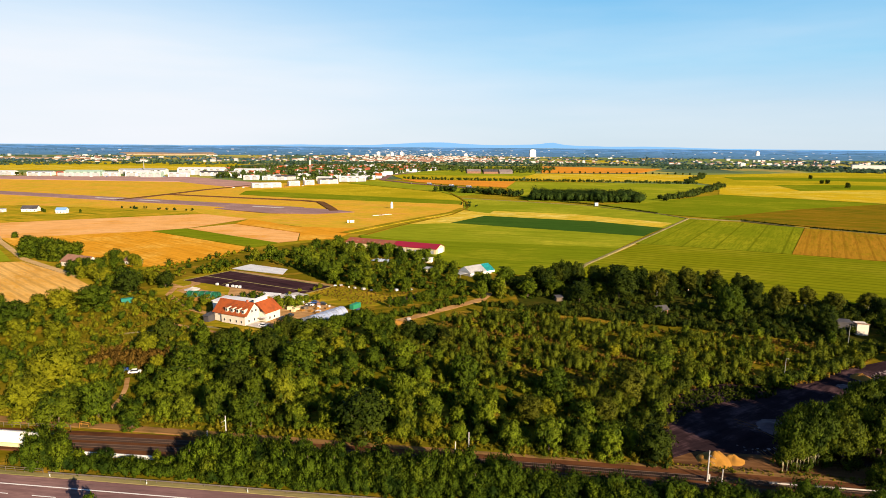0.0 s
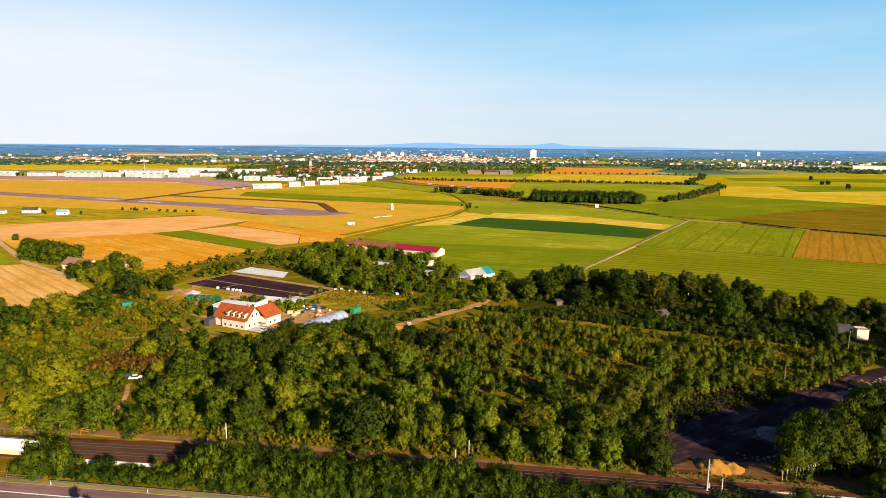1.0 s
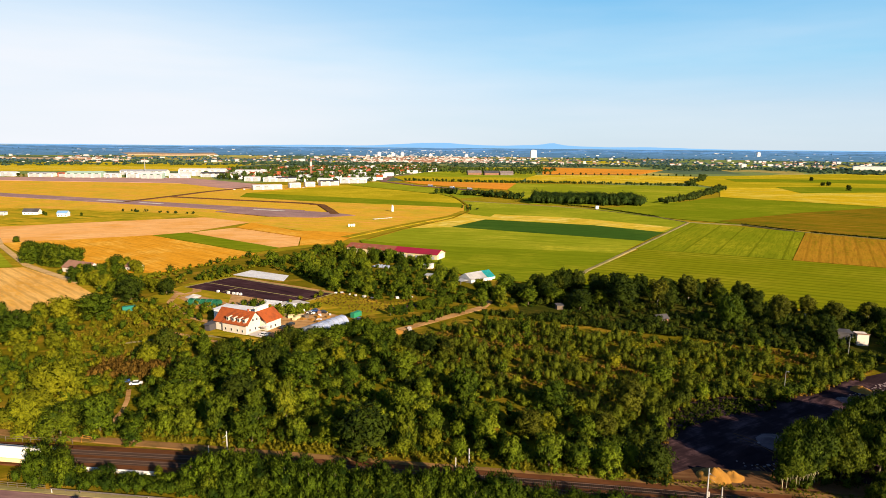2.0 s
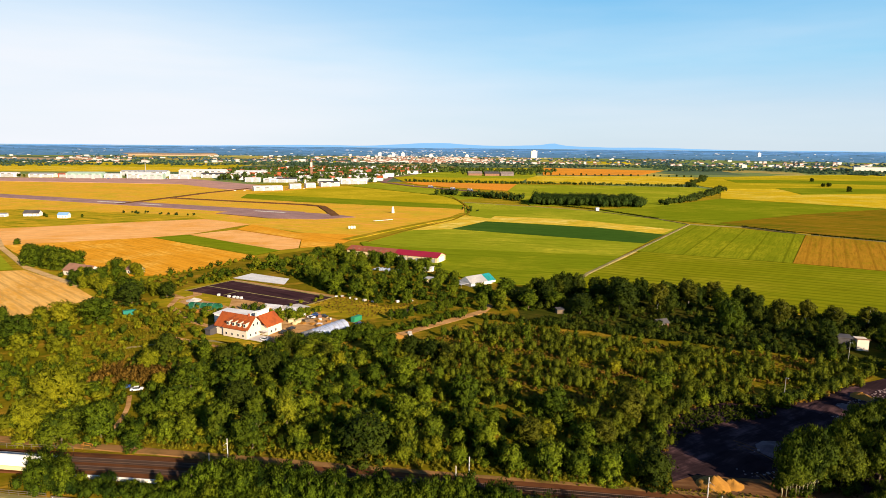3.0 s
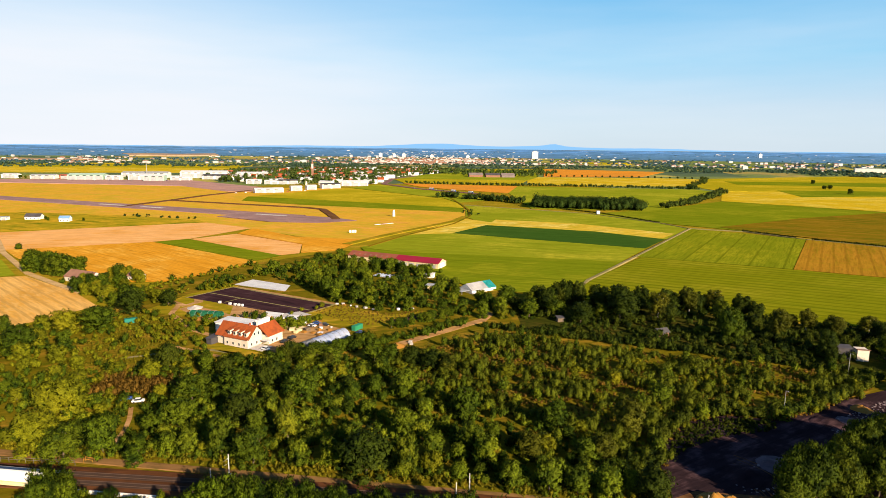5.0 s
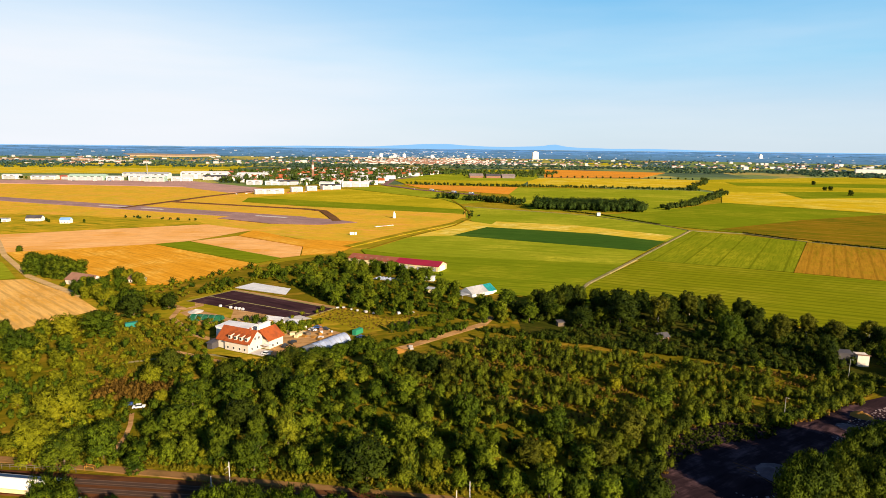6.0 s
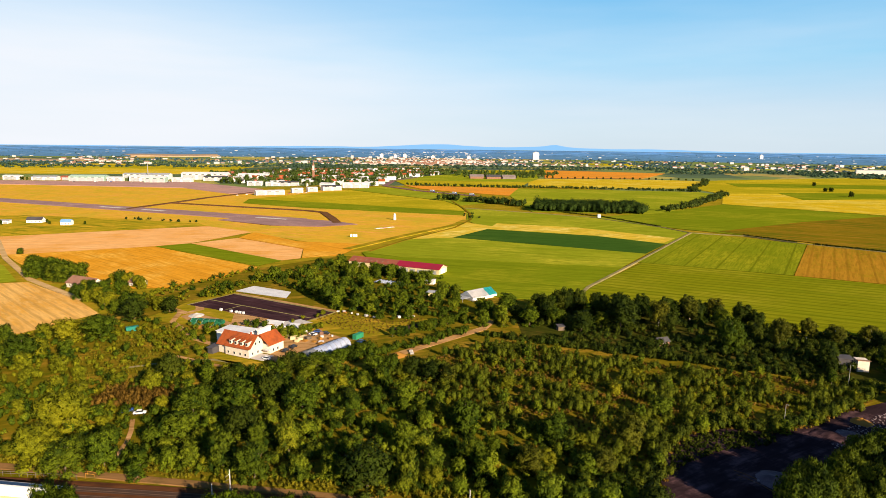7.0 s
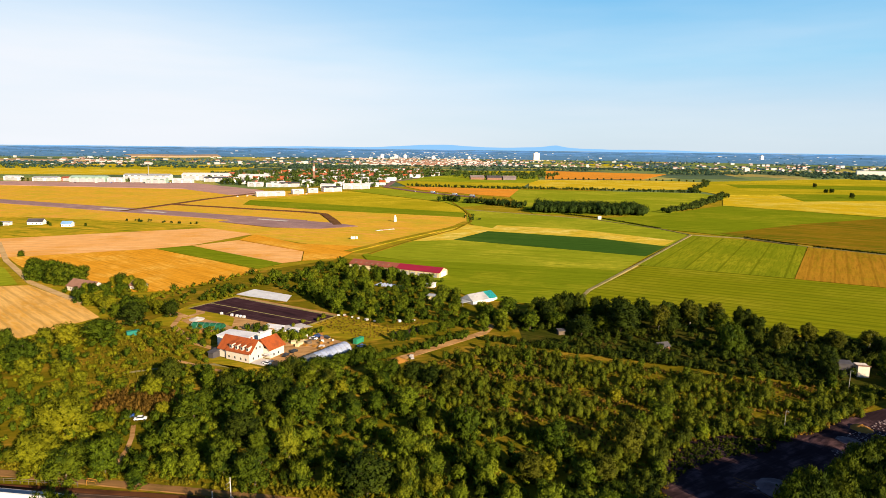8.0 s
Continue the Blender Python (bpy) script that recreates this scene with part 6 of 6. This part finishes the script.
for k in range(560):
    x = -150 + 0.54 * k
    y = rail_y(x)
    s = -0.12 - 0.0004 * x
    for mid_ in (-2.0, 2.0):
        at = len(verts)
        for dz in (0.5, 0.70):
            for dx, dy in ((-0.13, -1.3), (0.13, -1.3), (0.13, 1.3), (-0.13, 1.3)):
                verts.append((x + dx - s * dy, y + mid_ + dy + s * dx, dz))
        faces += [(at + 4, at + 5, at + 6, at + 7), (at, at + 1, at + 5, at + 4), (at + 1, at + 2, at + 6, at + 5), (at + 2, at + 3, at + 7, at + 6), (at + 3, at, at + 4, at + 7)]
tagged(raw("sleeper_bed", verts, faces, SLEEPER, rails, "dark timber sleepers"), kind="stuff")


def mast(x, y, turn, height, arm=True, label="grey steel catenary mast with insulated arm beside the railway", material=None):
    ob = base("catenary_mast", x, y, 0.1, turn, label=label, category="mast")
    part("foot", boxed(-0.45, 0.45, -0.45, 0.45, -0.2, 0.5, 0.05), CONCRETE, ob)
    part("pole", pipe(bmesh.new(), (0, 0, 0.4), (0, 0, height), 0.2, 0.13, 8), material or CONCRETE, ob)
    if arm:
        a = part("arm", pipe(bmesh.new(), (0, 0, height - 1.2), (0, -3.2, height - 0.4), 0.06), STEEL, ob)
        part("stay", pipe(bmesh.new(), (0, 0, height - 2.6), (0, -3.0, height - 1.7), 0.05), STEEL, a)
        part("insulator", pipe(bmesh.new(), (0, -0.4, height - 1.1), (0, -0.9, height - 0.95), 0.12), WHITE_ROOF, a)
        part("tension_weight", boxed(0.25, 0.55, -0.2, 0.2, 1.0, 2.2), CONCRETE, ob)
    return ob


mast(-58.3, 154.4, 0, 8.0)
mast(-63.5, 154.6, 0, 3.6, False, "short grey post beside the railway")
mast(7.0, 146.0, 0, 8.0)
mast(3.6, 146.8, 0, 5.0, False, "short grey post beside the railway")
mast(64.5, 136.6, 0, 8.4)
mast(67.5, 135.4, 0, 4.2, False, "short grey post beside the railway")
mast(-135.0, 165.0, 0, 8.0)

def street_lamp(x, y, height, label):
    ob = base("street_lamp", x, y, 0.1, 0, label=label, category="lamp post")
    part("pole", pipe(bmesh.new(), (0, 0, -0.2), (0, 0, height), 0.13, 0.08, 8), STEEL, ob)
    part("arm", pipe(bmesh.new(), (0, 0, height), (0, -1.2, height + 0.15), 0.05), STEEL, ob)
    part("lamp_head", boxed(-0.16, 0.16, -1.7, -1.0, height + 0.08, height + 0.22, 0.03), STEEL, ob)
    return ob


street_lamp(165.8, 239.5, 9.5, "tall grey lamp post at the garden lane")
street_lamp(117.0, 198.5, 10.0, "tall grey lamp post beside the bare ground")


def railing(name, label, xs_, line, height, base_z=0.3, material=None, gap=2.5, category="railing"):
    ob = base(name, xs_[0], line(xs_[0]), base_z, 0, label=label, category=category)
    n = int((xs_[1] - xs_[0]) / gap)
    at = [(gap * k, line(xs_[0] + gap * k) - line(xs_[0])) for k in range(n + 1)]
    post = None
    for x, y in at:
        if post is None:
            post = part("post", pipe(bmesh.new(), (0, 0, -0.3), (0, 0, height), 0.06, sides=6), material or STEEL, ob)
        else:
            share("post", post, ob, pose(x, y, 0))
    for z in (height, height * 0.55):
        part("bar", tube(bmesh.new(), [(*a, z) for a in at], 0.06), material or STEEL, ob)
    return ob


def guard_rail(name, label, x0, x1, line, tone):
    ob = base(name, x0, line(x0), 0.25, 0, label=label, category="guard rail")
    n = int((x1 - x0) / 4)
    post = None
    for k in range(n + 1):
        y = line(x0 + 4 * k) - line(x0)
        if post is None:
            post = part("post", boxed(-0.06, 0.06, 0.05, 0.2, -0.2, 0.75), DULL_STEEL, ob)
        else:
            share("post", post, ob, pose(4 * k, y, 0))
    for z in (0.55, 0.72):
        part("beam", tube(bmesh.new(), [(4 * k, line(x0 + 4 * k) - line(x0), z) for k in range(n + 1)], 0.085, 6), tone, ob)
    return ob


railing("railing", "grey steel railing beside the railway", (-150, -105), lambda x: rail_y(x) + 7.0, 1.3, material=DULL_STEEL)
railing("railing", "grey steel railing along the road bridge", (-150, -97), lambda x: road_y(x) + 8.6, 1.2, material=DULL_STEEL)
guard_rail("guard_rail", "low steel guard rail along the road", -96, 20, lambda x: road_y(x) + 8.4, DULL_STEEL)
guard_rail("guard_rail", "pale barrier beside the dirt path", 79, 103, lambda x: path_y(x) - 4.4, CONCRETE)
stair = base("stair_rail", -103.0, 162.5, 0.2, 10, label="small yellow handrails at a flight of steps", category="handrail")
for y0 in (0.0, 1.2):
    part("rail", pipe(bmesh.new(), (0, y0, 1.6), (2.4, y0, 0.9), 0.07), SAND, stair)
    for x_ in (0.05, 2.35):
        part("post", pipe(bmesh.new(), (x_, y0, -0.4), (x_, y0, 1.6 - 0.29 * x_), 0.07), SAND, stair)


def underpass():
    """Concrete bridge front at the road's edge: white parapet, ledge and a dark opening with a pier."""
    ob = base("bridge", -102.5, 144.8, 0, -7.0, label="white concrete bridge parapet over a dark opening", category="bridge")
    part("parapet", boxed(-45, 0, 0.0, 0.6, 4.4, 7.4, 0.05), WHITE_WALL, ob, "tall white parapet wall")
    part("ledge", boxed(-45, 0.3, -0.5, 0.9, 3.5, 4.38, 0.04), CREAM_WALL, ob, "pale yellow concrete ledge")
    part("pier", boxed(-1.6, 0.3, -0.3, 8.0, -0.3, 3.5), CREAM_WALL, ob, "pale concrete pier")
    part("pier", boxed(-45, -43, -0.3, 8.0, -0.3, 3.5), CREAM_WALL, ob, "pale concrete pier")
    part("deck", boxed(-45, 0.2, 0.9, 8.0, 3.0, 3.5), CONCRETE, ob)
    part("back_wall", boxed(-45, 0.2, 7.5, 8.0, -0.3, 3.0), CONCRETE, ob)
    return ob


underpass()
low_wall = base("retaining_wall", -105.0, 148.6, 0, -6.2, label="low white retaining wall along the railway", category="wall")
for k in range(9):
    part("panel", boxed(3.5 * k, 3.5 * k + 3.46, 0, 0.4, -0.2, 1.1), WHITE_WALL, low_wall)
marker = base("marker_post", -70.0, road_y(-70) + 7.6, 0.25, 0, label="white roadside marker post", category="post", group="roadside marker posts")
part("post", boxed(-0.07, 0.07, -0.06, 0.06, 0, 1.0, 0.02), WHITE_WALL, marker)
part("band", boxed(-0.075, 0.075, -0.065, 0.065, 0.75, 0.9), BLACK_PAINT, marker)
for x in (-45.0, -20.0, -95.0):
    copy_thing(marker, pose(x, road_y(x) + 7.6, 0.25))

# ---- the airfield ----
eq = base("instrument_hut", -101.0, 638.0, 0.4, 10, label="white instrument cabinets at the runway approach", category="hut")
for k in range(3):
    part("cabinet", boxed(2.6 * k, 2.6 * k + 2.0, 0, 2.2, 0, 2.6, 0.05), WHITE_WALL, eq)
sign_hut = base("instrument_hut", 213.0, 848.0, 0.6, 0, label="small white cabinet beside the field track", category="hut")
part("cabinet", boxed(-2.2, 2.2, -2, 2, -0.8, 4.2, 0.1), WHITE_WALL, sign_hut)
part("roof", boxed(-2.4, 2.4, -2.2, 2.2, 4.2, 4.5), GREY_SHEET, sign_hut)
beacon = base("beacon", -67.5, 796.0, 0.4, 0, label="white airfield beacon tower", category="beacon")
part("shaft", pipe(bmesh.new(), (0, 0, -0.2), (0, 0, 6.0), 1.9, 1.6, 12), WHITE_WALL, beacon)
part("head", pipe(bmesh.new(), (0, 0, 6.0), (0, 0, 8.2), 1.2, 0.9, 12), WHITE_WALL, beacon)
board = base("approach_board", -72.0, 712.0, 0.4, 40, label="long low white approach marker board", category="board")
part("board", boxed(-13, 13, -1.4, 1.4, 0.2, 0.5), WHITE_WALL, board)
part("stripe", boxed(-4, 4, -1.42, 1.42, 0.49, 0.53), RED_PAINT, board)


def hangar(x, y, turn, length, width, height, walls, top, label, doors=3):
    ob = base("hangar", x, y, 0.2, turn, label=label, category="hangar", group="airfield hangars")
    part("wall", gable_walls(0, length, 0, width, -0.3, height, height + width * 0.10), walls, ob)
    part("roof", gable_roof(0, length, 0, width, height, height + width * 0.10, 0.8, 0.4), top, ob)
    for k in range(doors):
        a = length * (k + 0.1) / doors
        part("door", boxed(a, a + length * 0.8 / doors, -0.25, 0.1, 0, height * 0.8), GREY_SHEET, ob)
    for k in range(int(length / 16)):
        part("window", boxed(4 + 16 * k, 12 + 16 * k, -0.2, 0.1, height * 0.84, height * 0.95), GLASS_DARK, ob)
    return ob


PALE_GREEN = plain("pale_green_sheet", (0.36, 0.50, 0.40), (0.30, 0.42, 0.34), 0.2, 0.6)
for row in ((-1140, 1568, 2, 38, 22, 9, "W", "W", 1), (-1058, 1556, 8, 58, 26, 8, "W", "G", 2), (-985, 1560, 8, 26, 20, 9, "R", "R", 1), (-938, 1516, 9, 82, 36, 12, "P", "P", 4),
            (-852, 1532, 9, 34, 24, 9, "W", "W", 2), (-806, 1552, 9, 54, 34, 11, "W", "W", 2), (-742, 1500, 9, 48, 28, 12, "P", "W", 3), (-688, 1530, 9, 46, 26, 9, "W", "W", 2),
            (-820, 1640, 9, 70, 40, 12, "W", "G", 2), (-720, 1660, 9, 120, 40, 15, "W", "W", 3), (-640, 1610, 9, 60, 30, 9, "W", "D", 2), (-470, 1440, 8, 34, 20, 8, "W", "W", 2),
            (-425, 1436, 8, 30, 18, 7, "W", "W", 2), (-395, 1440, 8, 46, 22, 8, "W", "D", 2), (-362, 1160, 28, 54, 18, 7, "W", "W", 3), (-310, 1228, 28, 22, 14, 8, "W", "W", 1),
            (-286, 1262, 28, 20, 14, 8, "W", "W", 1), (-262, 1300, 28, 40, 20, 9, "W", "D", 2), (-236, 1390, 14, 60, 22, 10, "W", "W", 3), (-580, 1700, 8, 80, 34, 12, "W", "W", 2), (-900, 1700, 8, 60, 30, 10, "W", "G", 2)):
    kinds = {"W": WHITE_WALL, "G": GREY_SHEET, "R": RED_TILE, "P": PALE_GREEN, "D": DARK_SHEET}
    words = {"W": "white", "G": "grey", "R": "red-brown", "P": "pale green", "D": "dark"}
    hangar(*row[:6], kinds[row[6]], WHITE_ROOF if row[7] == "W" else kinds[row[7]], f"{words[row[6]]} airfield hangar with a {words[row[7]]} sheet roof", row[8])
radio = base("radio_mast", -800.0, 1640.0, 0.2, 0, label="tall grey radio mast behind the hangars", category="mast")
part("pole", pipe(bmesh.new(), (0, 0, -0.3), (0, 0, 46), 1.3, 0.7, 8), STEEL, radio)
part("head", pipe(bmesh.new(), (0, 0, 46), (0, 0, 52), 0.5, 0.1, 6), STEEL, radio)
for k in range(6):
    x, y = -905 + 42 * k + (k % 2) * 9, 1482 + 5 * k
    plane = base("light_aircraft", x, y, 0.95, 40 * k, label="small parked light aircraft on the apron", category="aircraft", group="parked aircraft")
    part("fuselage", pipe(bmesh.new(), (-3.5, 0, 1.3), (3.2, 0, 1.5), 0.25, 0.6, 8), (BLACK_PAINT, WHITE_PAINT, BLUE_PAINT)[k % 3], plane)
    part("wing", boxed(0.6, 2.0, -5.2, 5.2, 1.9, 2.05), (BLACK_PAINT, WHITE_PAINT, BLUE_PAINT)[k % 3], plane)
    part("tail", boxed(-3.6, -2.8, -1.5, 1.5, 1.4, 1.5), WHITE_PAINT, plane)
    for y_ in (-0.9, 0.9):
        part("wheel", pipe(bmesh.new(), (1.2, y_ - 0.1, 0.25), (1.2, y_ + 0.1, 0.25), 0.28, sides=8), RUBBER, plane)
    part("fin", boxed(-3.7, -2.8, -0.06, 0.06, 1.3, 2.7), WHITE_PAINT, plane)
for k in range(9):
    x, y = -395 + 14 * k, 1150 + 9 * k + (k % 3) * 4
    car(x, y, 28, (WHITE_PAINT, WHITE_PAINT, RED_PAINT, WHITE_PAINT)[k % 4], "car parked beside the airfield")

# ---- the town: houses, church and trees ----
HOUSES = [
    cottage("town_house", 0, 0, 0, 14, 10, 6, 10, WHITE_WALL, RED_TILE, "white town house with red tiled roof", 3, "houses of the town"),
    cottage("town_house", 0, 0, 0, 24, 11, 6.5, 11, CREAM_WALL, RED_TILE, "long cream town house with red roof", 4, "houses of the town"),
    cottage("town_house", 0, 0, 0, 12, 9, 5, 9, WHITE_WALL, DARK_SHEET, "white town house with dark roof", 2, "houses of the town"),
    cottage("town_house", 0, 0, 0, 34, 14, 8, 10, WHITE_WALL, WHITE_ROOF, "long white commercial building", 5, "houses of the town"),
    cottage("town_house", 0, 0, 0, 16, 11, 7, 12, WHITE_WALL, ORANGE_TILE, "tall white town house with orange roof", 3, "houses of the town"),
]
TOWN = [(-640, 1640), (-480, 1480), (-300, 1420), (-170, 1470), (-170, 1760), (-60, 2000), (40, 2300), (-120, 2500), (-500, 2350), (-760, 1980)]
placed = scatter(rng, TOWN, 27.0)
first = set()
for k, (x, y) in enumerate(placed[:230]):
    h = HOUSES[(0, 2, 4, 0, 1, 2, 3, 3)[rng.integers(0, 8)]]
    m = pose(x, y, 0, 0, 0, rng.choice([8, 98, 188, 30, -20]) + rng.uniform(-6, 6))
    if h.name in first:
        copy_thing(h, m)
    else:
        first.add(h.name)
        h.matrix_basis = m
thicket("town_trees", "green trees between the town's houses and far barns", LEAF_TOWN, scatter(rng, TOWN, 19.0) + scatter(rng, [(-60, 2140), (40, 2010), (330, 2040), (400, 2180), (340, 2260), (-30, 2330)], 21.0) + along([(60, 1955), (300, 1925)], 16.0, rng, 8.0) + along([(240, 1905), (420, 2640)], 22.0, rng, 6.0), 7.0, 13.0, 81, 2.4, 3, "trees", 2.4)
church = base("church_tower", -356.0, 1640.0, 0, 10, label="slender brick tower with pale top in the town", category="tower")
part("shaft", boxed(-3, 3, -3, 3, -0.3, 30), BROWN_TILE, church)
part("belfry", boxed(-2.6, 2.6, -2.6, 2.6, 30, 42), CONCRETE, church)
part("spire", pipe(bmesh.new(), (0, 0, 42), (0, 0, 54), 3.2, 0.2, 4), BROWN_TILE, church)
for x, y, w in ((72, 1866, 42), (122, 1858, 44), (170, 1860, 40)):
    cottage("barn", x, y, 6, w, 26, 7, 13, (BROWN_TILE, BARN_ROOF, BROWN_TILE)[int(w) % 3], (BARN_ROOF, BARN_ROOF, DARK_SHEET)[int(w) % 3], "large far barn with a sheet roof", 0, "far barns", "barn")
for x, y, w in ((1700, 2560, 150), (1850, 2520, 120)):
    shed("warehouse", x, y, -30, w, 60, 18, WHITE_WALL, WHITE_ROOF, "large white warehouse in the far plain", "far warehouses", "warehouse")


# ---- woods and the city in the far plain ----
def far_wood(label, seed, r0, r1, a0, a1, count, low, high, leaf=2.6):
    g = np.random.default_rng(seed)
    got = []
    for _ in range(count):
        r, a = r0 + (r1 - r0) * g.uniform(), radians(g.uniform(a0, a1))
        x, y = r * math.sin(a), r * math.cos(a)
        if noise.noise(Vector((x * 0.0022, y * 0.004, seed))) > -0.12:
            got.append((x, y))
    thicket("woods", label, LEAF_BELT_HAZED if r1 < 3600 else LEAF_DISTANT_HAZED, got, low, high, seed, leaf, 3, "woods", 2.2, tall=0.6, rise=-0.35)


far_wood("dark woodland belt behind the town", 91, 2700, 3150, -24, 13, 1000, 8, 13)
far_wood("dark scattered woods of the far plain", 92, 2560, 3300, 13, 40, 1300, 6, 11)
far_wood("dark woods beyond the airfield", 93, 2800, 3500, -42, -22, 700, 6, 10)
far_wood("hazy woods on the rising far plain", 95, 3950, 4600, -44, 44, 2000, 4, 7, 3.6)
far_wood("woods tinted blue-green with haze at the foot of the city", 94, 3250, 3900, -44, 44, 1900, 6, 11, 3.4)


def city():
    """Pale blocks and houses of a far city, too many to count."""
    g = np.random.default_rng(17)
    parts_ = {0: ([], []), 1: ([], [])}
    for _ in range(1250):
        a = g.choice([g.normal(-1.5, 4.0), g.normal(-3, 9), g.uniform(-40, 40), g.normal(29, 4), g.normal(-30.5, 1.8)], p=[0.54, 0.17, 0.15, 0.09, 0.05])
        r = g.uniform(3150, 4000) if g.uniform() < 0.82 else g.uniform(4000, 4600)
        x, y = r * math.sin(radians(a)), r * math.cos(radians(a))
        w, d, h = g.uniform(7, 26), g.uniform(8, 14), g.choice([3.5, 5, 7, 11, 17], p=[0.4, 0.3, 0.2, 0.08, 0.02])
        z = land(x, y) + (3 if r > 4000 else -1)
        h, w = (h * 0.45, w * 0.8) if r > 4000 else (h, w)
        verts_, faces_ = parts_[0]
        at = len(verts_)
        verts_ += [(x + sx * w / 2, y + sy * d / 2, z + sz * h) for sz in (0, 1) for sx, sy in ((-1, -1), (1, -1), (1, 1), (-1, 1))]
        faces_ += [tuple(at + i for i in f) for f in ((0, 1, 5, 4), (1, 2, 6, 5), (2, 3, 7, 6), (3, 0, 4, 7), (4, 5, 6, 7))]
        if h < 12 and r < 3900 and g.uniform() < 0.6:
            verts_, faces_ = parts_[1]
            at = len(verts_)
            verts_ += [(x + sx * w / 2, y + sy * d / 2, z + h + 0.1) for sx, sy in ((-1, -1), (1, -1), (1, 1), (-1, 1))] + [(x - w / 2, y, z + h + 4), (x + w / 2, y, z + h + 4)]
            faces_ += [tuple(at + i for i in f) for f in ((0, 1, 5, 4), (2, 3, 4, 5), (0, 4, 3), (1, 2, 5))]
    tagged(raw("city_buildings", *parts_[0], CITY_WALL), "pale blocks and houses of a far city", "city", kind="stuff")
    tagged(raw("city_roofs", *parts_[1], BROWN_TILE), "reddish roofs of the far city houses", "roofs", kind="stuff")


city()


def tower_block(x, y, w, d, h, label):
    ob = base("tower_block", x, y, land(x, y) - 1, 8, label=label, category="tower block")
    part("wall", boxed(-w / 2, w / 2, -d / 2, d / 2, 0, h, 0.3), WHITE_WALL, ob)
    for k in range(int(h / 6)):
        part("window_band", boxed(-w / 2 + 2, w / 2 - 2, -d / 2 - 0.3, -d / 2 + 0.1, 3 + 6 * k, 5 + 6 * k), GREY_SHEET, ob)
    part("roof", boxed(-w / 4, w / 4, -d / 4, d / 4, h, h + 5), CONCRETE, ob)
    return ob


tower_block(570, 3960, 38, 20, 46, "white high-rise block standing over the far city")
tower_block(1960, 3860, 20, 16, 27, "pale high-rise block in the far east")
for x, h in ((-420, 34), (-330, 30), (-270, 36), (-90, 28), (140, 26)):
    tower_block(x, 3930 + abs(x) * 0.1, 20, 14, h * 0.75, "pale high-rise block in the far city")


def backdrop(name, label, material, r, top, foot, lift):
    verts_, faces_ = [], []
    n = 720
    for k in range(n):
        a = 2 * math.pi * k / n
        x, y = r * math.sin(a), r * math.cos(a)
        verts_ += [(x, y, foot), (x, y, lift(math.degrees(a) if a < math.pi else math.degrees(a) - 360))]
    for k in range(n):
        j = (k + 1) % n
        faces_.append((2 * k, 2 * j, 2 * j + 1, 2 * k + 1))
    return tagged(raw(name, verts_, faces_, material), label, "backdrop", kind="structure")


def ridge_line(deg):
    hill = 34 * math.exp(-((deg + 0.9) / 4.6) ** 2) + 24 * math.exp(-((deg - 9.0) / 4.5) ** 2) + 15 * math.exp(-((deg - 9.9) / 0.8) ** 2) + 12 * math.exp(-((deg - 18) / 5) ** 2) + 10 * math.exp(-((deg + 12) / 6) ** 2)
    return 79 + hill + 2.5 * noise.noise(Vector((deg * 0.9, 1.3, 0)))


backdrop("backdrop_hills", "hazy blue hills on the horizon", HAZED_HILL, 4880, 0, 20, ridge_line)


def hazed_plain():
    """The last stretch of country before the hills, glowing, with blue haze put into its colour."""
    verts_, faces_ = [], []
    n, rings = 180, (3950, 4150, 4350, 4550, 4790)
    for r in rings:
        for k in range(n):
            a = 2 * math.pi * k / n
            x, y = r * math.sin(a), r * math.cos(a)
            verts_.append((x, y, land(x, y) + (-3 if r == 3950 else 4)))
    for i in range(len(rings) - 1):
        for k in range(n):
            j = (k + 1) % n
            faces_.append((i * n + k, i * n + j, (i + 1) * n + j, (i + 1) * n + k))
    tagged(raw("backdrop_plain", verts_, faces_, HAZED_PLAIN), "hazy blue wooded plain before the hills", "backdrop", kind="structure")


hazed_plain()
# bright fields lying on the rising far plain, the tan ones toned down with haze
for tone, label, r, a0, a1, wide, level in ((HAZED_TAN, "haze-toned tan field on the rising far plain", 4060, -27.5, -20.5, 150, 7.0), (HAZED_TAN, "long haze-toned tan field at the foot of the far plain", 3720, -37, -30, 120, 2.0),
                                            (YELLOW_GREEN, "yellow-green field in the far plain", 3600, 12.5, 17.0, 170, 2.0), (LIGHT_GREEN, "pale green field before the far city", 3350, -17, -10, 130, 1.5),
                                            (LIGHT_GREEN, "green field in the far east plain", 3500, 24, 28, 120, 1.5)):
    strip("far_field", tone, label, wide, level, *[(r * math.sin(radians(a0 + (a1 - a0) * k / 8)), (r + 30 * math.sin(k)) * math.cos(radians(a0 + (a1 - a0) * k / 8))) for k in range(9)])
